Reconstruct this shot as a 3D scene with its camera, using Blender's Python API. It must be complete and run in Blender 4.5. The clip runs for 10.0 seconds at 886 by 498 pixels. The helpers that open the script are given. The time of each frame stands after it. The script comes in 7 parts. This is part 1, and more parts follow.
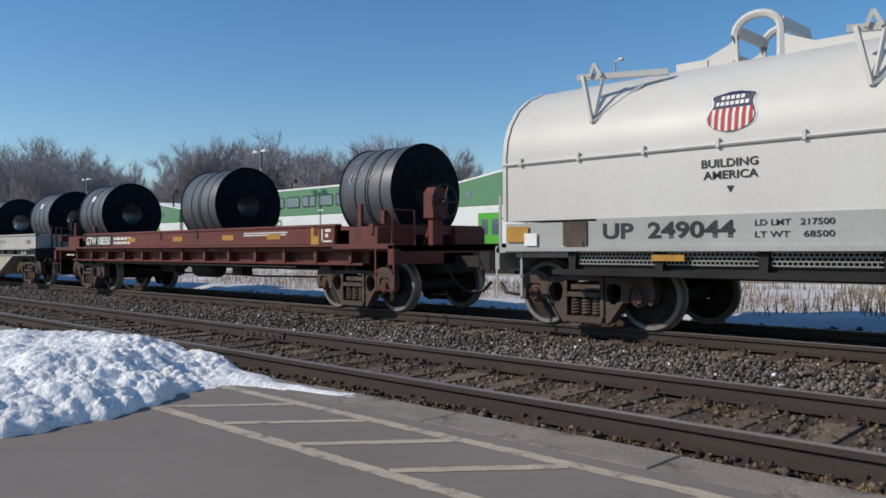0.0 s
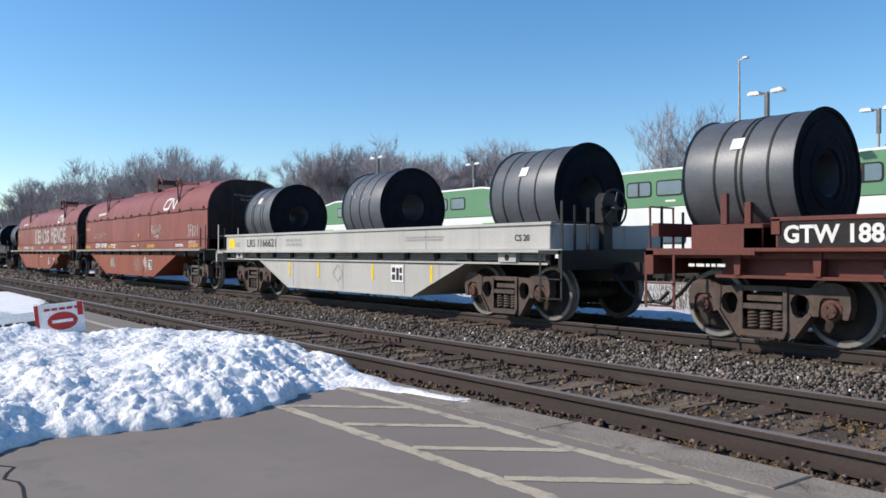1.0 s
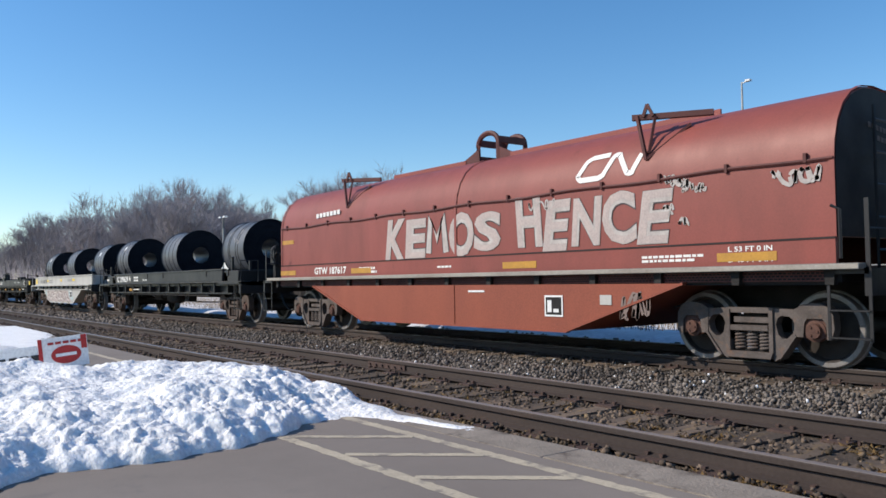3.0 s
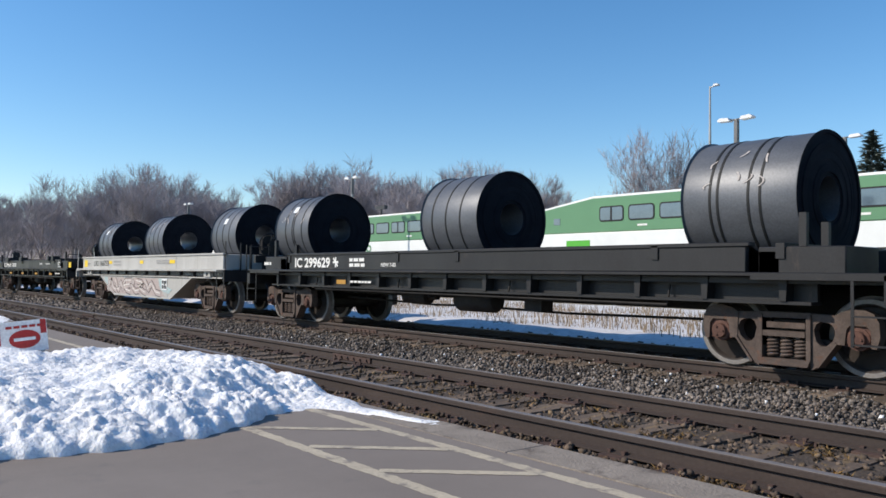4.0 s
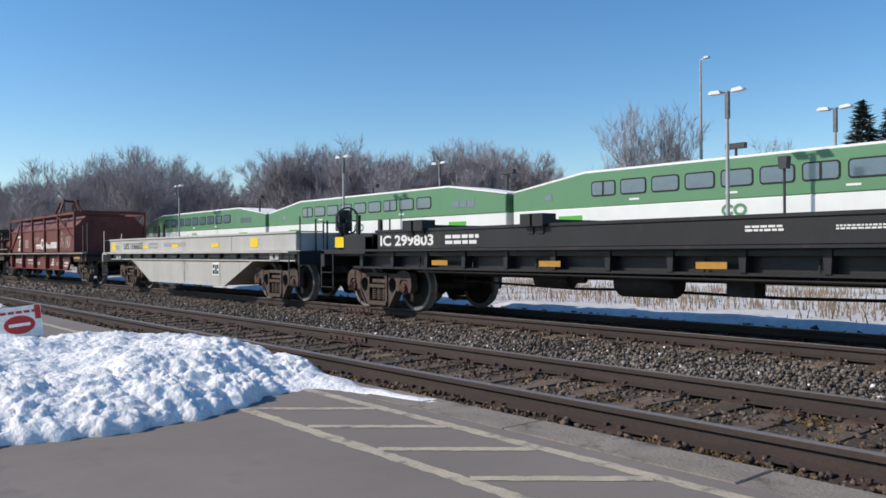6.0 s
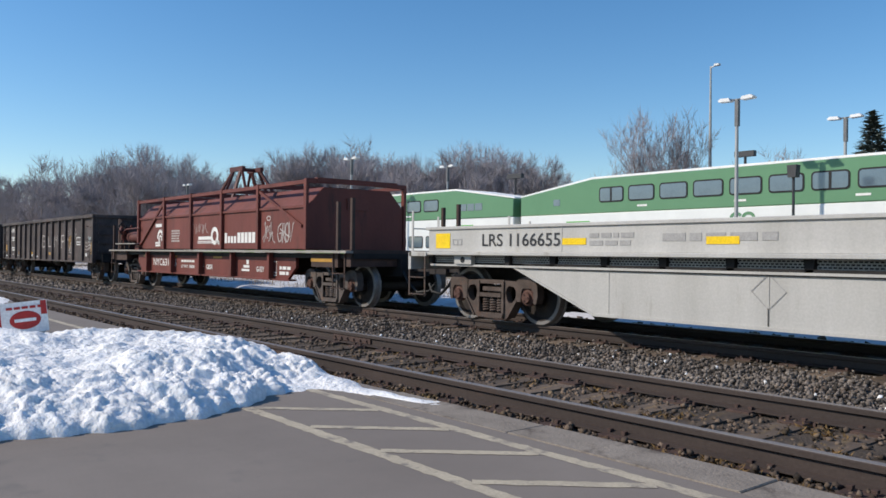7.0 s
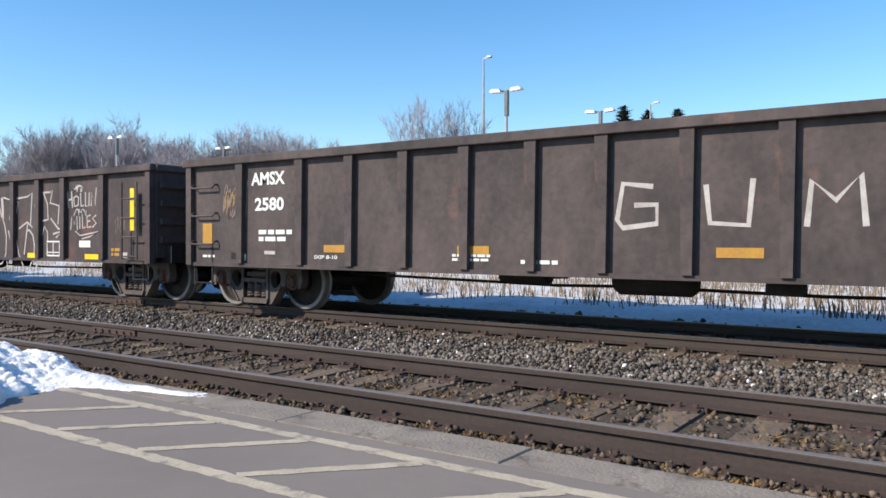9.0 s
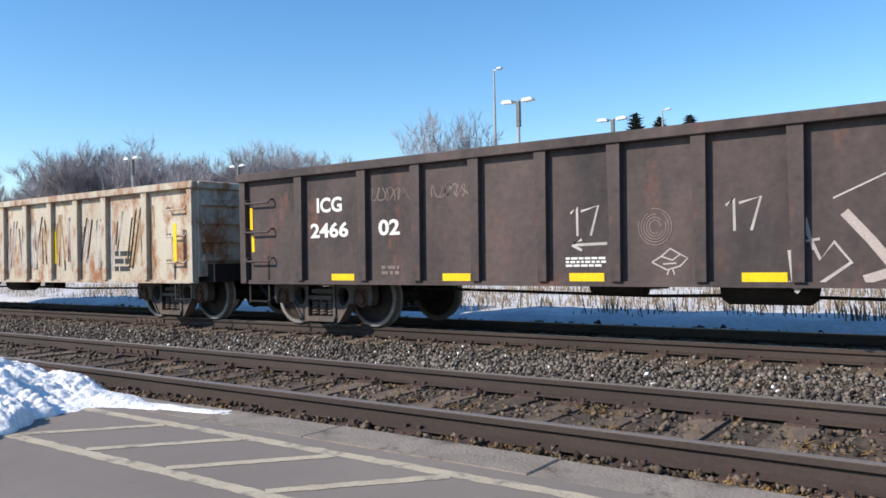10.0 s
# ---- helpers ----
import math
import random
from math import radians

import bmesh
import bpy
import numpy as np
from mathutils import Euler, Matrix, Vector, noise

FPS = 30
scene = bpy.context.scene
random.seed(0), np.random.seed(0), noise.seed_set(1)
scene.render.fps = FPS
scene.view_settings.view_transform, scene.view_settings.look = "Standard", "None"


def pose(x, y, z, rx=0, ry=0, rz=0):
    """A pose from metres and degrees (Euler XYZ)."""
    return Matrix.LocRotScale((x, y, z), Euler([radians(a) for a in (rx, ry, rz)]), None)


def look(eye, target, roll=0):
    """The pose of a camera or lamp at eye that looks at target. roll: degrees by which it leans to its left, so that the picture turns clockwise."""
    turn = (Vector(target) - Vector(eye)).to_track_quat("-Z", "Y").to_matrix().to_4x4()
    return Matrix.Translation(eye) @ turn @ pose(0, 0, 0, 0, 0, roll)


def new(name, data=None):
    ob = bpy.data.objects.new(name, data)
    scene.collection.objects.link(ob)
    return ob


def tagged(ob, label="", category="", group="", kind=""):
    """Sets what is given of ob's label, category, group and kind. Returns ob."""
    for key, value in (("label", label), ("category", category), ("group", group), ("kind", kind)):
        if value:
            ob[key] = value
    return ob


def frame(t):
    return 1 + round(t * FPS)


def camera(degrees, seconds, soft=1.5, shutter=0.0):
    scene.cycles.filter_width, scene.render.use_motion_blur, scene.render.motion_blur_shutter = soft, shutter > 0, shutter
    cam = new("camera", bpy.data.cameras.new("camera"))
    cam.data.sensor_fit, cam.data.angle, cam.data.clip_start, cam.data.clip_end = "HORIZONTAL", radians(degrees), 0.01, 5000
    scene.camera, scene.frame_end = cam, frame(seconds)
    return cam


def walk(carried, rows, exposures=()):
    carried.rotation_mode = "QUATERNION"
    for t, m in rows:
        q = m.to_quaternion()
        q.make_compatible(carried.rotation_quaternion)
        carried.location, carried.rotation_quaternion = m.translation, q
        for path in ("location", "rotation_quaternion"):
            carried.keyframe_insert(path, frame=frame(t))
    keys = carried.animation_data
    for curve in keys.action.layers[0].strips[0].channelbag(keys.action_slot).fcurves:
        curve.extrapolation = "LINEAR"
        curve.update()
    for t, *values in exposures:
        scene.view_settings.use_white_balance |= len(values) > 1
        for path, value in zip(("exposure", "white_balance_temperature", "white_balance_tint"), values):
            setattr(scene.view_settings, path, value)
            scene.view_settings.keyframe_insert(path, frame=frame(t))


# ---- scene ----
LENS = 57.8
cam = camera(LENS, 10.0, soft=1.6)

# seconds, eye, yaw to the left of +y, pitch up, roll
PATH = [
    (0, -0.001, -0.027, 1.036, 44.43, -0.11, -0.33),
    (0.5, 0.005, -0.008, 1.042, 47.83, 1.48, -0.18),
    (1, -0.005, -0.042, 1.049, 52.52, 0.24, 0.02),
    (1.5, 0.008, -0.034, 1.050, 55.32, 0.33, 0.15),
    (2, 0.017, 0.007, 1.057, 52.56, 0.88, 0.35),
    (2.5, 0.008, 0.016, 1.036, 48.02, 1.19, -0.06),
    (3, 0.011, -0.000, 1.047, 53.02, 2.19, -0.92),
    (3.2, 0.007, -0.009, 1.042, 53.50, 1.66, -0.04),
    (4.3, -0.007, -0.013, 1.056, 50.18, 1.86, 0.62),
    (4.5, -0.006, -0.010, 1.077, 51.48, 1.77, 0.37),
    (5, -0.004, -0.023, 1.055, 52.53, 1.08, -0.48),
    (5.5, -0.008, -0.022, 1.066, 50.62, 0.45, -0.18),
    (5.7, -0.001, -0.023, 1.053, 50.27, 0.17, -0.56),
    (6.8, -0.030, -0.032, 1.065, 50.06, 0.18, 0.63),
    (7, -0.019, -0.012, 1.047, 50.61, 0.40, 0.59),
    (7.5, -0.006, -0.001, 1.045, 47.42, 0.17, 0.23),
    (8, 0.013, 0.028, 1.043, 39.75, 0.81, 0.19),
    (8.5, 0.002, 0.033, 1.048, 38.07, 0.09, 0.56),
    (9, 0.012, 0.070, 1.047, 35.18, -0.62, 0.11),
    (9.5, -0.004, 0.047, 1.047, 35.37, -0.85, -0.35),
    (10, -0.014, 0.040, 1.049, 36.19, 0.26, -1.27),
]


def aim(x, y, z, yaw, pitch, roll):
    """A camera pose from its heading, pitch and roll in degrees."""
    h, p = radians(yaw), radians(pitch)
    way = Vector((-math.sin(h) * math.cos(p), math.cos(h) * math.cos(p), math.sin(p)))
    return look((x, y, z), Vector((x, y, z)) + way, roll)


walk(cam, [(t, aim(x, y, z, yaw, pitch, roll)) for t, x, y, z, yaw, pitch, roll in PATH],
     exposures=[(0.0, -0.5), (0.5, -0.05), (1.0, -0.02), (1.5, -0.16), (2.0, -0.1), (2.5, 0.08), (3.0, -0.05), (4.5, -0.05), (5.5, -0.15), (7.0, -0.22), (7.5, -0.05), (8.5, 0.28), (9.0, 0.28), (9.5, 0.42), (10.0, 0.22)])

# ---------------------------------------------------------------- light
SUN_EL, SUN_AZ = 35.0, 215.0  # degrees; azimuth clockwise from +y
world = bpy.data.worlds.new("sky")
scene.world = world
world.use_nodes = True
wn = world.node_tree
sky = wn.nodes.new("ShaderNodeTexSky")
sky.sky_type = "NISHITA"
sky.sun_disc = False
sky.sun_elevation = radians(SUN_EL)
sky.sun_rotation = radians(SUN_AZ)
sky.air_density, sky.dust_density, sky.ozone_density = 1.0, 0.2, 3.0
tone = wn.nodes.new("ShaderNodeHueSaturation")
tone.inputs["Saturation"].default_value = 1.25
wn.links.new(sky.outputs[0], tone.inputs["Color"])
wn.links.new(tone.outputs[0], wn.nodes["Background"].inputs[0])
wn.nodes["Background"].inputs[1].default_value = 0.165
sun = new("sun", bpy.data.lights.new("sun", "SUN"))
sun.data.energy, sun.data.angle, sun.data.color = 4.9, radians(0.6), (1.0, 0.905, 0.775)
sd = Vector((math.sin(radians(SUN_AZ)) * math.cos(radians(SUN_EL)), math.cos(radians(SUN_AZ)) * math.cos(radians(SUN_EL)), math.sin(radians(SUN_EL))))
sun.matrix_world = look(sd * 100, (0, 0, 0))

# ---------------------------------------------------------------- materials


def mat(name, c1, c2=None, rough=0.6, metal=0.0, scale=3.0, stretch=(1, 1, 1), fine=40.0, bump=0.15, bump_scale=60.0, rust=None, rust_at=0.62,
        island=0.0, each=0.0, rough_var=0.15, spec=0.3, grain=0.12):
    """A weathered surface: two colours mixed by broad noise, fine grain on top, an optional third colour in patches, and relief."""
    m = bpy.data.materials.new(name)
    m.use_nodes = True
    nt = m.node_tree
    bs = nt.nodes["Principled BSDF"]
    n, l = nt.nodes.new, nt.links.new
    c2 = c2 or tuple(v * 0.75 for v in c1)
    tc = n("ShaderNodeTexCoord")
    mp = n("ShaderNodeMapping")
    mp.inputs["Scale"].default_value = stretch
    l(tc.outputs["Object"], mp.inputs[0])
    a = n("ShaderNodeTexNoise")
    a.inputs["Scale"].default_value, a.inputs["Detail"].default_value, a.inputs["Roughness"].default_value = scale, 6.0, 0.65
    l(mp.outputs[0], a.inputs["Vector"])
    b = n("ShaderNodeTexNoise")
    b.inputs["Scale"].default_value, b.inputs["Detail"].default_value = fine, 3.0
    l(tc.outputs["Object"], b.inputs["Vector"])
    ra = n("ShaderNodeMapRange")
    ra.inputs["From Min"].default_value, ra.inputs["From Max"].default_value = 0.33, 0.67
    l(a.outputs["Fac"], ra.inputs["Value"])
    mx = n("ShaderNodeMix")
    mx.data_type = "RGBA"
    mx.inputs[6].default_value, mx.inputs[7].default_value = (*c1, 1), (*c2, 1)
    l(ra.outputs[0], mx.inputs[0])
    col = mx.outputs[2]
    if rust:
        c = n("ShaderNodeTexNoise")
        c.inputs["Scale"].default_value, c.inputs["Detail"].default_value, c.inputs["Roughness"].default_value = scale * 1.7, 8.0, 0.7
        mo = n("ShaderNodeMapping")
        mo.inputs["Scale"].default_value, mo.inputs["Location"].default_value = stretch, (7.3, 3.1, 5.7)
        l(tc.outputs["Object"], mo.inputs[0])
        l(mo.outputs[0], c.inputs["Vector"])
        rc = n("ShaderNodeMapRange")
        rc.inputs["From Min"].default_value, rc.inputs["From Max"].default_value = rust_at - 0.04, rust_at + 0.1
        l(c.outputs["Fac"], rc.inputs["Value"])
        mr = n("ShaderNodeMix")
        mr.data_type = "RGBA"
        mr.inputs[7].default_value = (*rust, 1)
        l(rc.outputs[0], mr.inputs[0])
        l(col, mr.inputs[6])
        col = mr.outputs[2]
    hs = n("ShaderNodeHueSaturation")
    l(col, hs.inputs["Color"])
    rf = n("ShaderNodeMapRange")
    rf.inputs["From Min"].default_value, rf.inputs["From Max"].default_value = 0.3, 0.7
    rf.inputs["To Min"].default_value, rf.inputs["To Max"].default_value = 1 - grain, 1 + grain
    l(b.outputs["Fac"], rf.inputs["Value"])
    val = rf.outputs[0]
    if island or each:
        if island:
            src = n("ShaderNodeNewGeometry").outputs["Random Per Island"]
        else:
            src = n("ShaderNodeObjectInfo").outputs["Random"]
        ri = n("ShaderNodeMapRange")
        k = island or each
        ri.inputs["To Min"].default_value, ri.inputs["To Max"].default_value = 1 - k, 1 + k
        l(src, ri.inputs["Value"])
        mu = n("ShaderNodeMath")
        mu.operation = "MULTIPLY"
        l(val, mu.inputs[0])
        l(ri.outputs[0], mu.inputs[1])
        val = mu.outputs[0]
    l(val, hs.inputs["Value"])
    l(hs.outputs[0], bs.inputs["Base Color"])
    rr = n("ShaderNodeMapRange")
    rr.inputs["To Min"].default_value, rr.inputs["To Max"].default_value = max(0.03, rough - rough_var), min(1, rough + rough_var)
    l(a.outputs["Fac"], rr.inputs["Value"])
    l(rr.outputs[0], bs.inputs["Roughness"])
    bs.inputs["Metallic"].default_value = metal
    bs.inputs["Specular IOR Level"].default_value = spec
    if bump:
        d = n("ShaderNodeTexNoise")
        d.inputs["Scale"].default_value, d.inputs["Detail"].default_value = bump_scale, 4.0
        l(tc.outputs["Object"], d.inputs["Vector"])
        bp = n("ShaderNodeBump")
        bp.inputs["Strength"].default_value, bp.inputs["Distance"].default_value = bump, 0.02
        l(d.outputs["Fac"], bp.inputs["Height"])
        l(bp.outputs[0], bs.inputs["Normal"])
    return m


# near-black that puts shade into the hood ends; also colours the foot seam
HOOD_SHADE_SEAM = mat("shaded_hood_end_and_seam", (0.03, 0.018, 0.017), (0.018, 0.012, 0.012), 0.7, 0, 2.0, bump=0.1)
CN_RED = mat("oxide_red_paint", (0.262, 0.068, 0.053), (0.20, 0.056, 0.045), 0.5, 0, 1.2, (1, 1, 0.3), rust=(0.12, 0.035, 0.025), rust_at=0.66, bump=0.05, grain=0.06)
DARK_RED = mat("dark_worn_red_paint", (0.11, 0.03, 0.026), (0.07, 0.024, 0.022), 0.6, 0, 3.0, bump=0.1)
TUB_RED = mat("orange_oxide_paint", (0.285, 0.076, 0.043), (0.225, 0.062, 0.038), 0.55, 0, 1.0, (1, 1, 0.4), rust=(0.14, 0.05, 0.035), rust_at=0.68, bump=0.05)
GTW_BROWN = mat("brown_paint", (0.16, 0.043, 0.032), (0.11, 0.034, 0.028), 0.6, 0, 1.5, (1, 1, 0.3), rust=(0.07, 0.035, 0.03), rust_at=0.6, bump=0.08)
NYC_RED = mat("faded_red_paint", (0.178, 0.044, 0.032), (0.12, 0.034, 0.027), 0.6, 0, 1.4, (1, 1, 0.25), rust=(0.07, 0.028, 0.022), rust_at=0.60, bump=0.15, bump_scale=12, grain=0.08)
UP_WHITE = mat("light_grey_paint", (0.62, 0.61, 0.57), (0.56, 0.54, 0.50), 0.45, 0, 0.7, (1, 1, 0.3), rust=(0.42, 0.38, 0.33), rust_at=0.72, bump=0.04, grain=0.03)
LRS_GREY = mat("pale_grey_paint", (0.49, 0.475, 0.45), (0.39, 0.375, 0.35), 0.5, 0, 1.3, (1, 1, 0.14), rust=(0.25, 0.21, 0.17), rust_at=0.63, bump=0.05, grain=0.06)
UP_GREY = mat("grey_paint", (0.40, 0.40, 0.39), (0.33, 0.33, 0.32), 0.5, 0, 1.0, (1, 1, 0.3), rust=(0.2, 0.17, 0.15), rust_at=0.68, bump=0.05, grain=0.06)
BLACK = mat("black_paint", (0.028, 0.027, 0.028), (0.018, 0.017, 0.018), 0.45, 0, 1.5, (1, 1, 0.3), rust=(0.07, 0.05, 0.042), rust_at=0.66, bump=0.08)
GONDOLA = mat("rusted_brown_steel", (0.108, 0.083, 0.077), (0.045, 0.038, 0.038), 0.65, 0, 1.4, (0.8, 1, 0.45), fine=12, rust=(0.15, 0.09, 0.074), rust_at=0.62, bump=0.5, bump_scale=7, spec=0.2)
GONDOLA_B = mat("dark_brown_steel", (0.105, 0.078, 0.073), (0.043, 0.036, 0.037), 0.65, 0, 1.2, (0.9, 1, 0.4), fine=12, rust=(0.165, 0.075, 0.056), rust_at=0.61, bump=0.5, bump_scale=7, spec=0.2)
BEIGE = mat("peeling_beige_paint", (0.52, 0.47, 0.38), (0.40, 0.34, 0.27), 0.65, 0, 1.6, (1, 1, 0.5), rust=(0.27, 0.115, 0.05), rust_at=0.52, bump=0.2, bump_scale=20)
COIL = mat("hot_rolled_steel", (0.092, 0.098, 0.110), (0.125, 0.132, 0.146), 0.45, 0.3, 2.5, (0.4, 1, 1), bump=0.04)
# near-black puts the shade of the coils' end faces into the colour
COIL_END_SHADE = mat("shaded_coil_end_steel", (0.012, 0.014, 0.019), (0.008, 0.009, 0.013), 0.8, 0.0, 3.0, bump=0.1, bump_scale=90, spec=0.06)
TRUCK = mat("dusty_cast_steel", (0.115, 0.086, 0.073), (0.065, 0.05, 0.043), 0.8, 0, 4.0, rust=(0.12, 0.065, 0.045), rust_at=0.6, bump=0.3, bump_scale=30, spec=0.2)
TRUCK_GREY = mat("pale_dusty_cast_steel", (0.135, 0.113, 0.104), (0.08, 0.066, 0.06), 0.85, 0, 4.0, rust=(0.17, 0.105, 0.075), rust_at=0.6, bump=0.3, bump_scale=30, spec=0.2)
TRUCK_DARK = mat("greasy_dark_steel", (0.035, 0.029, 0.027), (0.02, 0.017, 0.017), 0.75, 0, 4.0, rust=(0.09, 0.05, 0.035), rust_at=0.66, bump=0.3, bump_scale=30)
CAP = mat("brown_bearing_cap", (0.13, 0.062, 0.045), (0.075, 0.04, 0.032), 0.8, 0, 6.0, bump=0.2)
WHEEL = mat("wheel_steel", (0.045, 0.036, 0.032), (0.028, 0.023, 0.021), 0.7, 0.0, 5.0, bump=0.15)
RUSTY = mat("rust_brown_steel", (0.085, 0.05, 0.04), (0.05, 0.033, 0.028), 0.75, 0, 3.0, rust=(0.13, 0.065, 0.045), rust_at=0.62, bump=0.2)
TREAD = mat("worn_wheel_rim", (0.27, 0.25, 0.235), (0.18, 0.165, 0.155), 0.5, 0.3, 6.0, bump=0.05)
# underframe black; also stands in for shade behind gratings and on one sill
DARK = mat("underframe_and_shade_black", (0.022, 0.02, 0.02), (0.014, 0.013, 0.013), 0.75, 0, 3.0, rust=(0.05, 0.035, 0.03), rust_at=0.64)
MESH = mat("galvanised_grating", (0.3, 0.3, 0.29), (0.22, 0.22, 0.21), 0.5, 0.3, 4.0, bump=0)
WALKWAY = mat("dirty_galvanised_walkway", (0.36, 0.33, 0.29), (0.25, 0.22, 0.19), 0.55, 0.2, 4.0, (0.3, 1, 1), bump=0.1)
LETTER = mat("white_lettering", (0.78, 0.77, 0.74), (0.68, 0.66, 0.63), 0.55, 0, 6.0, bump=0, grain=0.05)
LETTER_BLACK = mat("black_lettering", (0.022, 0.022, 0.026), (0.04, 0.04, 0.042), 0.5, 0, 6.0, bump=0)
LETTER_FADE = mat("faded_lettering", (0.30, 0.29, 0.28), (0.36, 0.35, 0.34), 0.6, 0, 6.0, bump=0)
YELLOW = mat("yellow_reflective_tape", (0.85, 0.60, 0.01), (0.78, 0.5, 0.01), 0.35, 0, 5.0, bump=0)
OCHRE = mat("dirty_ochre_tape", (0.50, 0.26, 0.04), (0.38, 0.2, 0.04), 0.5, 0, 5.0, bump=0)
GRAFFITI = mat("chalky_spray_paint", (0.52, 0.48, 0.45), (0.36, 0.32, 0.30), 0.8, 0, 5.0, bump=0, grain=0.15)
GRAFFITI_DIM = mat("worn_spray_paint", (0.25, 0.19, 0.17), (0.16, 0.115, 0.10), 0.8, 0, 4.0, bump=0)
TAN = mat("faded_tan_spray_paint", (0.36, 0.23, 0.12), (0.28, 0.19, 0.11), 0.75, 0, 4.0, bump=0)
GRAF_PINK = mat("pale_pink_spray_paint", (0.47, 0.385, 0.355), (0.39, 0.33, 0.31), 0.7, 0, 3.0, bump=0)
GRAF_BLUE = mat("pale_blue_spray_paint", (0.40, 0.50, 0.50), (0.34, 0.42, 0.43), 0.7, 0, 3.0, bump=0)
GRAF_DARK = mat("dark_spray_outline", (0.05, 0.045, 0.05), (0.1, 0.08, 0.08), 0.7, 0, 5.0, bump=0)
RED_MARK = mat("red_marking", (0.42, 0.025, 0.025), (0.36, 0.02, 0.02), 0.5, 0, 5.0, bump=0)
BLUE_MARK = mat("navy_marking", (0.03, 0.035, 0.09), (0.025, 0.03, 0.07), 0.5, 0, 5.0, bump=0)
RAIL = mat("rusted_rail", (0.066, 0.048, 0.041), (0.045, 0.034, 0.03), 0.75, 0.1, 2.0, (0.3, 1, 1), rust=(0.085, 0.055, 0.042), rust_at=0.62, bump=0.15)
RAIL_TOP = mat("worn_rail_head", (0.30, 0.265, 0.245), (0.22, 0.19, 0.175), 0.45, 0.35, 1.0, (0.15, 6, 1), bump=0.02)
TIE = mat("creosoted_tie", (0.17, 0.125, 0.09), (0.095, 0.072, 0.056), 0.9, 0, 6.0, (1, 0.25, 1), rust=(0.22, 0.15, 0.07), rust_at=0.6, each=0.35, bump=0.6, bump_scale=24)
PLATE = mat("rusty_tie_plate", (0.10, 0.062, 0.05), (0.06, 0.04, 0.035), 0.8, 0.1, 8.0, bump=0.2)
STONE = mat("ballast_stone", (0.175, 0.148, 0.125), (0.095, 0.08, 0.07), 0.85, 0, 0.8, rust=(0.12, 0.08, 0.055), rust_at=0.58, island=0.8, bump=0.3, bump_scale=60)
STONE_BROWN = mat("oily_brown_ballast", (0.135, 0.098, 0.07), (0.075, 0.056, 0.043), 0.85, 0, 0.8, rust=(0.18, 0.125, 0.055), rust_at=0.6, island=0.75, bump=0.3, bump_scale=60)
BED = mat("ballast_grit", (0.105, 0.08, 0.06), (0.06, 0.047, 0.037), 0.95, 0, 6.0, fine=120, bump=1.0, bump_scale=45)
EARTH = mat("winter_earth", (0.17, 0.14, 0.11), (0.11, 0.095, 0.07), 0.95, 0, 0.4, fine=30, bump=0.5, bump_scale=10)
CONCRETE = mat("worn_concrete", (0.30, 0.255, 0.21), (0.21, 0.178, 0.148), 0.88, 0, 2.5, fine=90, rust=(0.13, 0.105, 0.085), rust_at=0.57, bump=0.4, bump_scale=50)
ASPHALT = mat("platform_asphalt", (0.235, 0.20, 0.172), (0.195, 0.166, 0.144), 0.85, 0, 0.7, fine=220, rust=(0.155, 0.138, 0.125), rust_at=0.62, bump=0.12, bump_scale=160)
LINE = mat("worn_cream_line_paint", (0.53, 0.455, 0.335), (0.41, 0.35, 0.265), 0.78, 0, 5.0, fine=60, rust=(0.235, 0.205, 0.175), rust_at=0.56, bump=0.2, bump_scale=120)
SNOW = mat("old_snow", (0.90, 0.89, 0.88), (0.80, 0.79, 0.78), 0.75, 0, 2.2, fine=30, rust=(0.58, 0.55, 0.53), rust_at=0.7, bump=0.8, bump_scale=34, spec=0.3)
snow_skin = SNOW.node_tree.nodes["Principled BSDF"]
snow_skin.inputs["Subsurface Weight"].default_value = 0.3
snow_skin.inputs["Subsurface Radius"].default_value = (0.85, 0.9, 1.0)
snow_skin.inputs["Subsurface Scale"].default_value = 0.03
FIELD_SNOW = mat("dirty_settled_snow", (0.68, 0.67, 0.68), (0.52, 0.50, 0.49), 0.8, 0, 0.9, fine=12, rust=(0.32, 0.28, 0.24), rust_at=0.62, bump=0.6, bump_scale=8)
GREEN = mat("coach_green_paint", (0.125, 0.265, 0.145), (0.11, 0.24, 0.13), 0.35, 0, 0.5, bump=0, grain=0.02)
COACH_WHITE = mat("coach_white_paint", (0.76, 0.77, 0.75), (0.68, 0.69, 0.67), 0.35, 0, 0.6, bump=0, grain=0.02)
BRIGHT_GREEN = mat("bright_green_door_paint", (0.10, 0.42, 0.05), (0.09, 0.36, 0.05), 0.35, 0, 0.6, bump=0, grain=0.02)
RUBBER = mat("black_rubber", (0.012, 0.013, 0.014), None, 0.6, 0, 5.0, bump=0)
# tinted glass whose blue-grey base also holds some reflected sky
COACH_GLASS = mat("sky_tinted_coach_glass", (0.12, 0.165, 0.20), (0.085, 0.12, 0.15), 0.1, 0, 0.8, bump=0, rough_var=0.03, spec=1.0)
POLE = mat("painted_steel_pole", (0.42, 0.42, 0.41), (0.33, 0.33, 0.32), 0.5, 0.2, 2.0, bump=0)
POLE_GREY = mat("weathered_grey_bracket", (0.16, 0.16, 0.16), (0.11, 0.11, 0.112), 0.5, 0.2, 2.0, bump=0)
POLE_DARK = mat("dark_steel_pole", (0.06, 0.06, 0.062), (0.045, 0.045, 0.047), 0.5, 0.2, 2.0, bump=0)
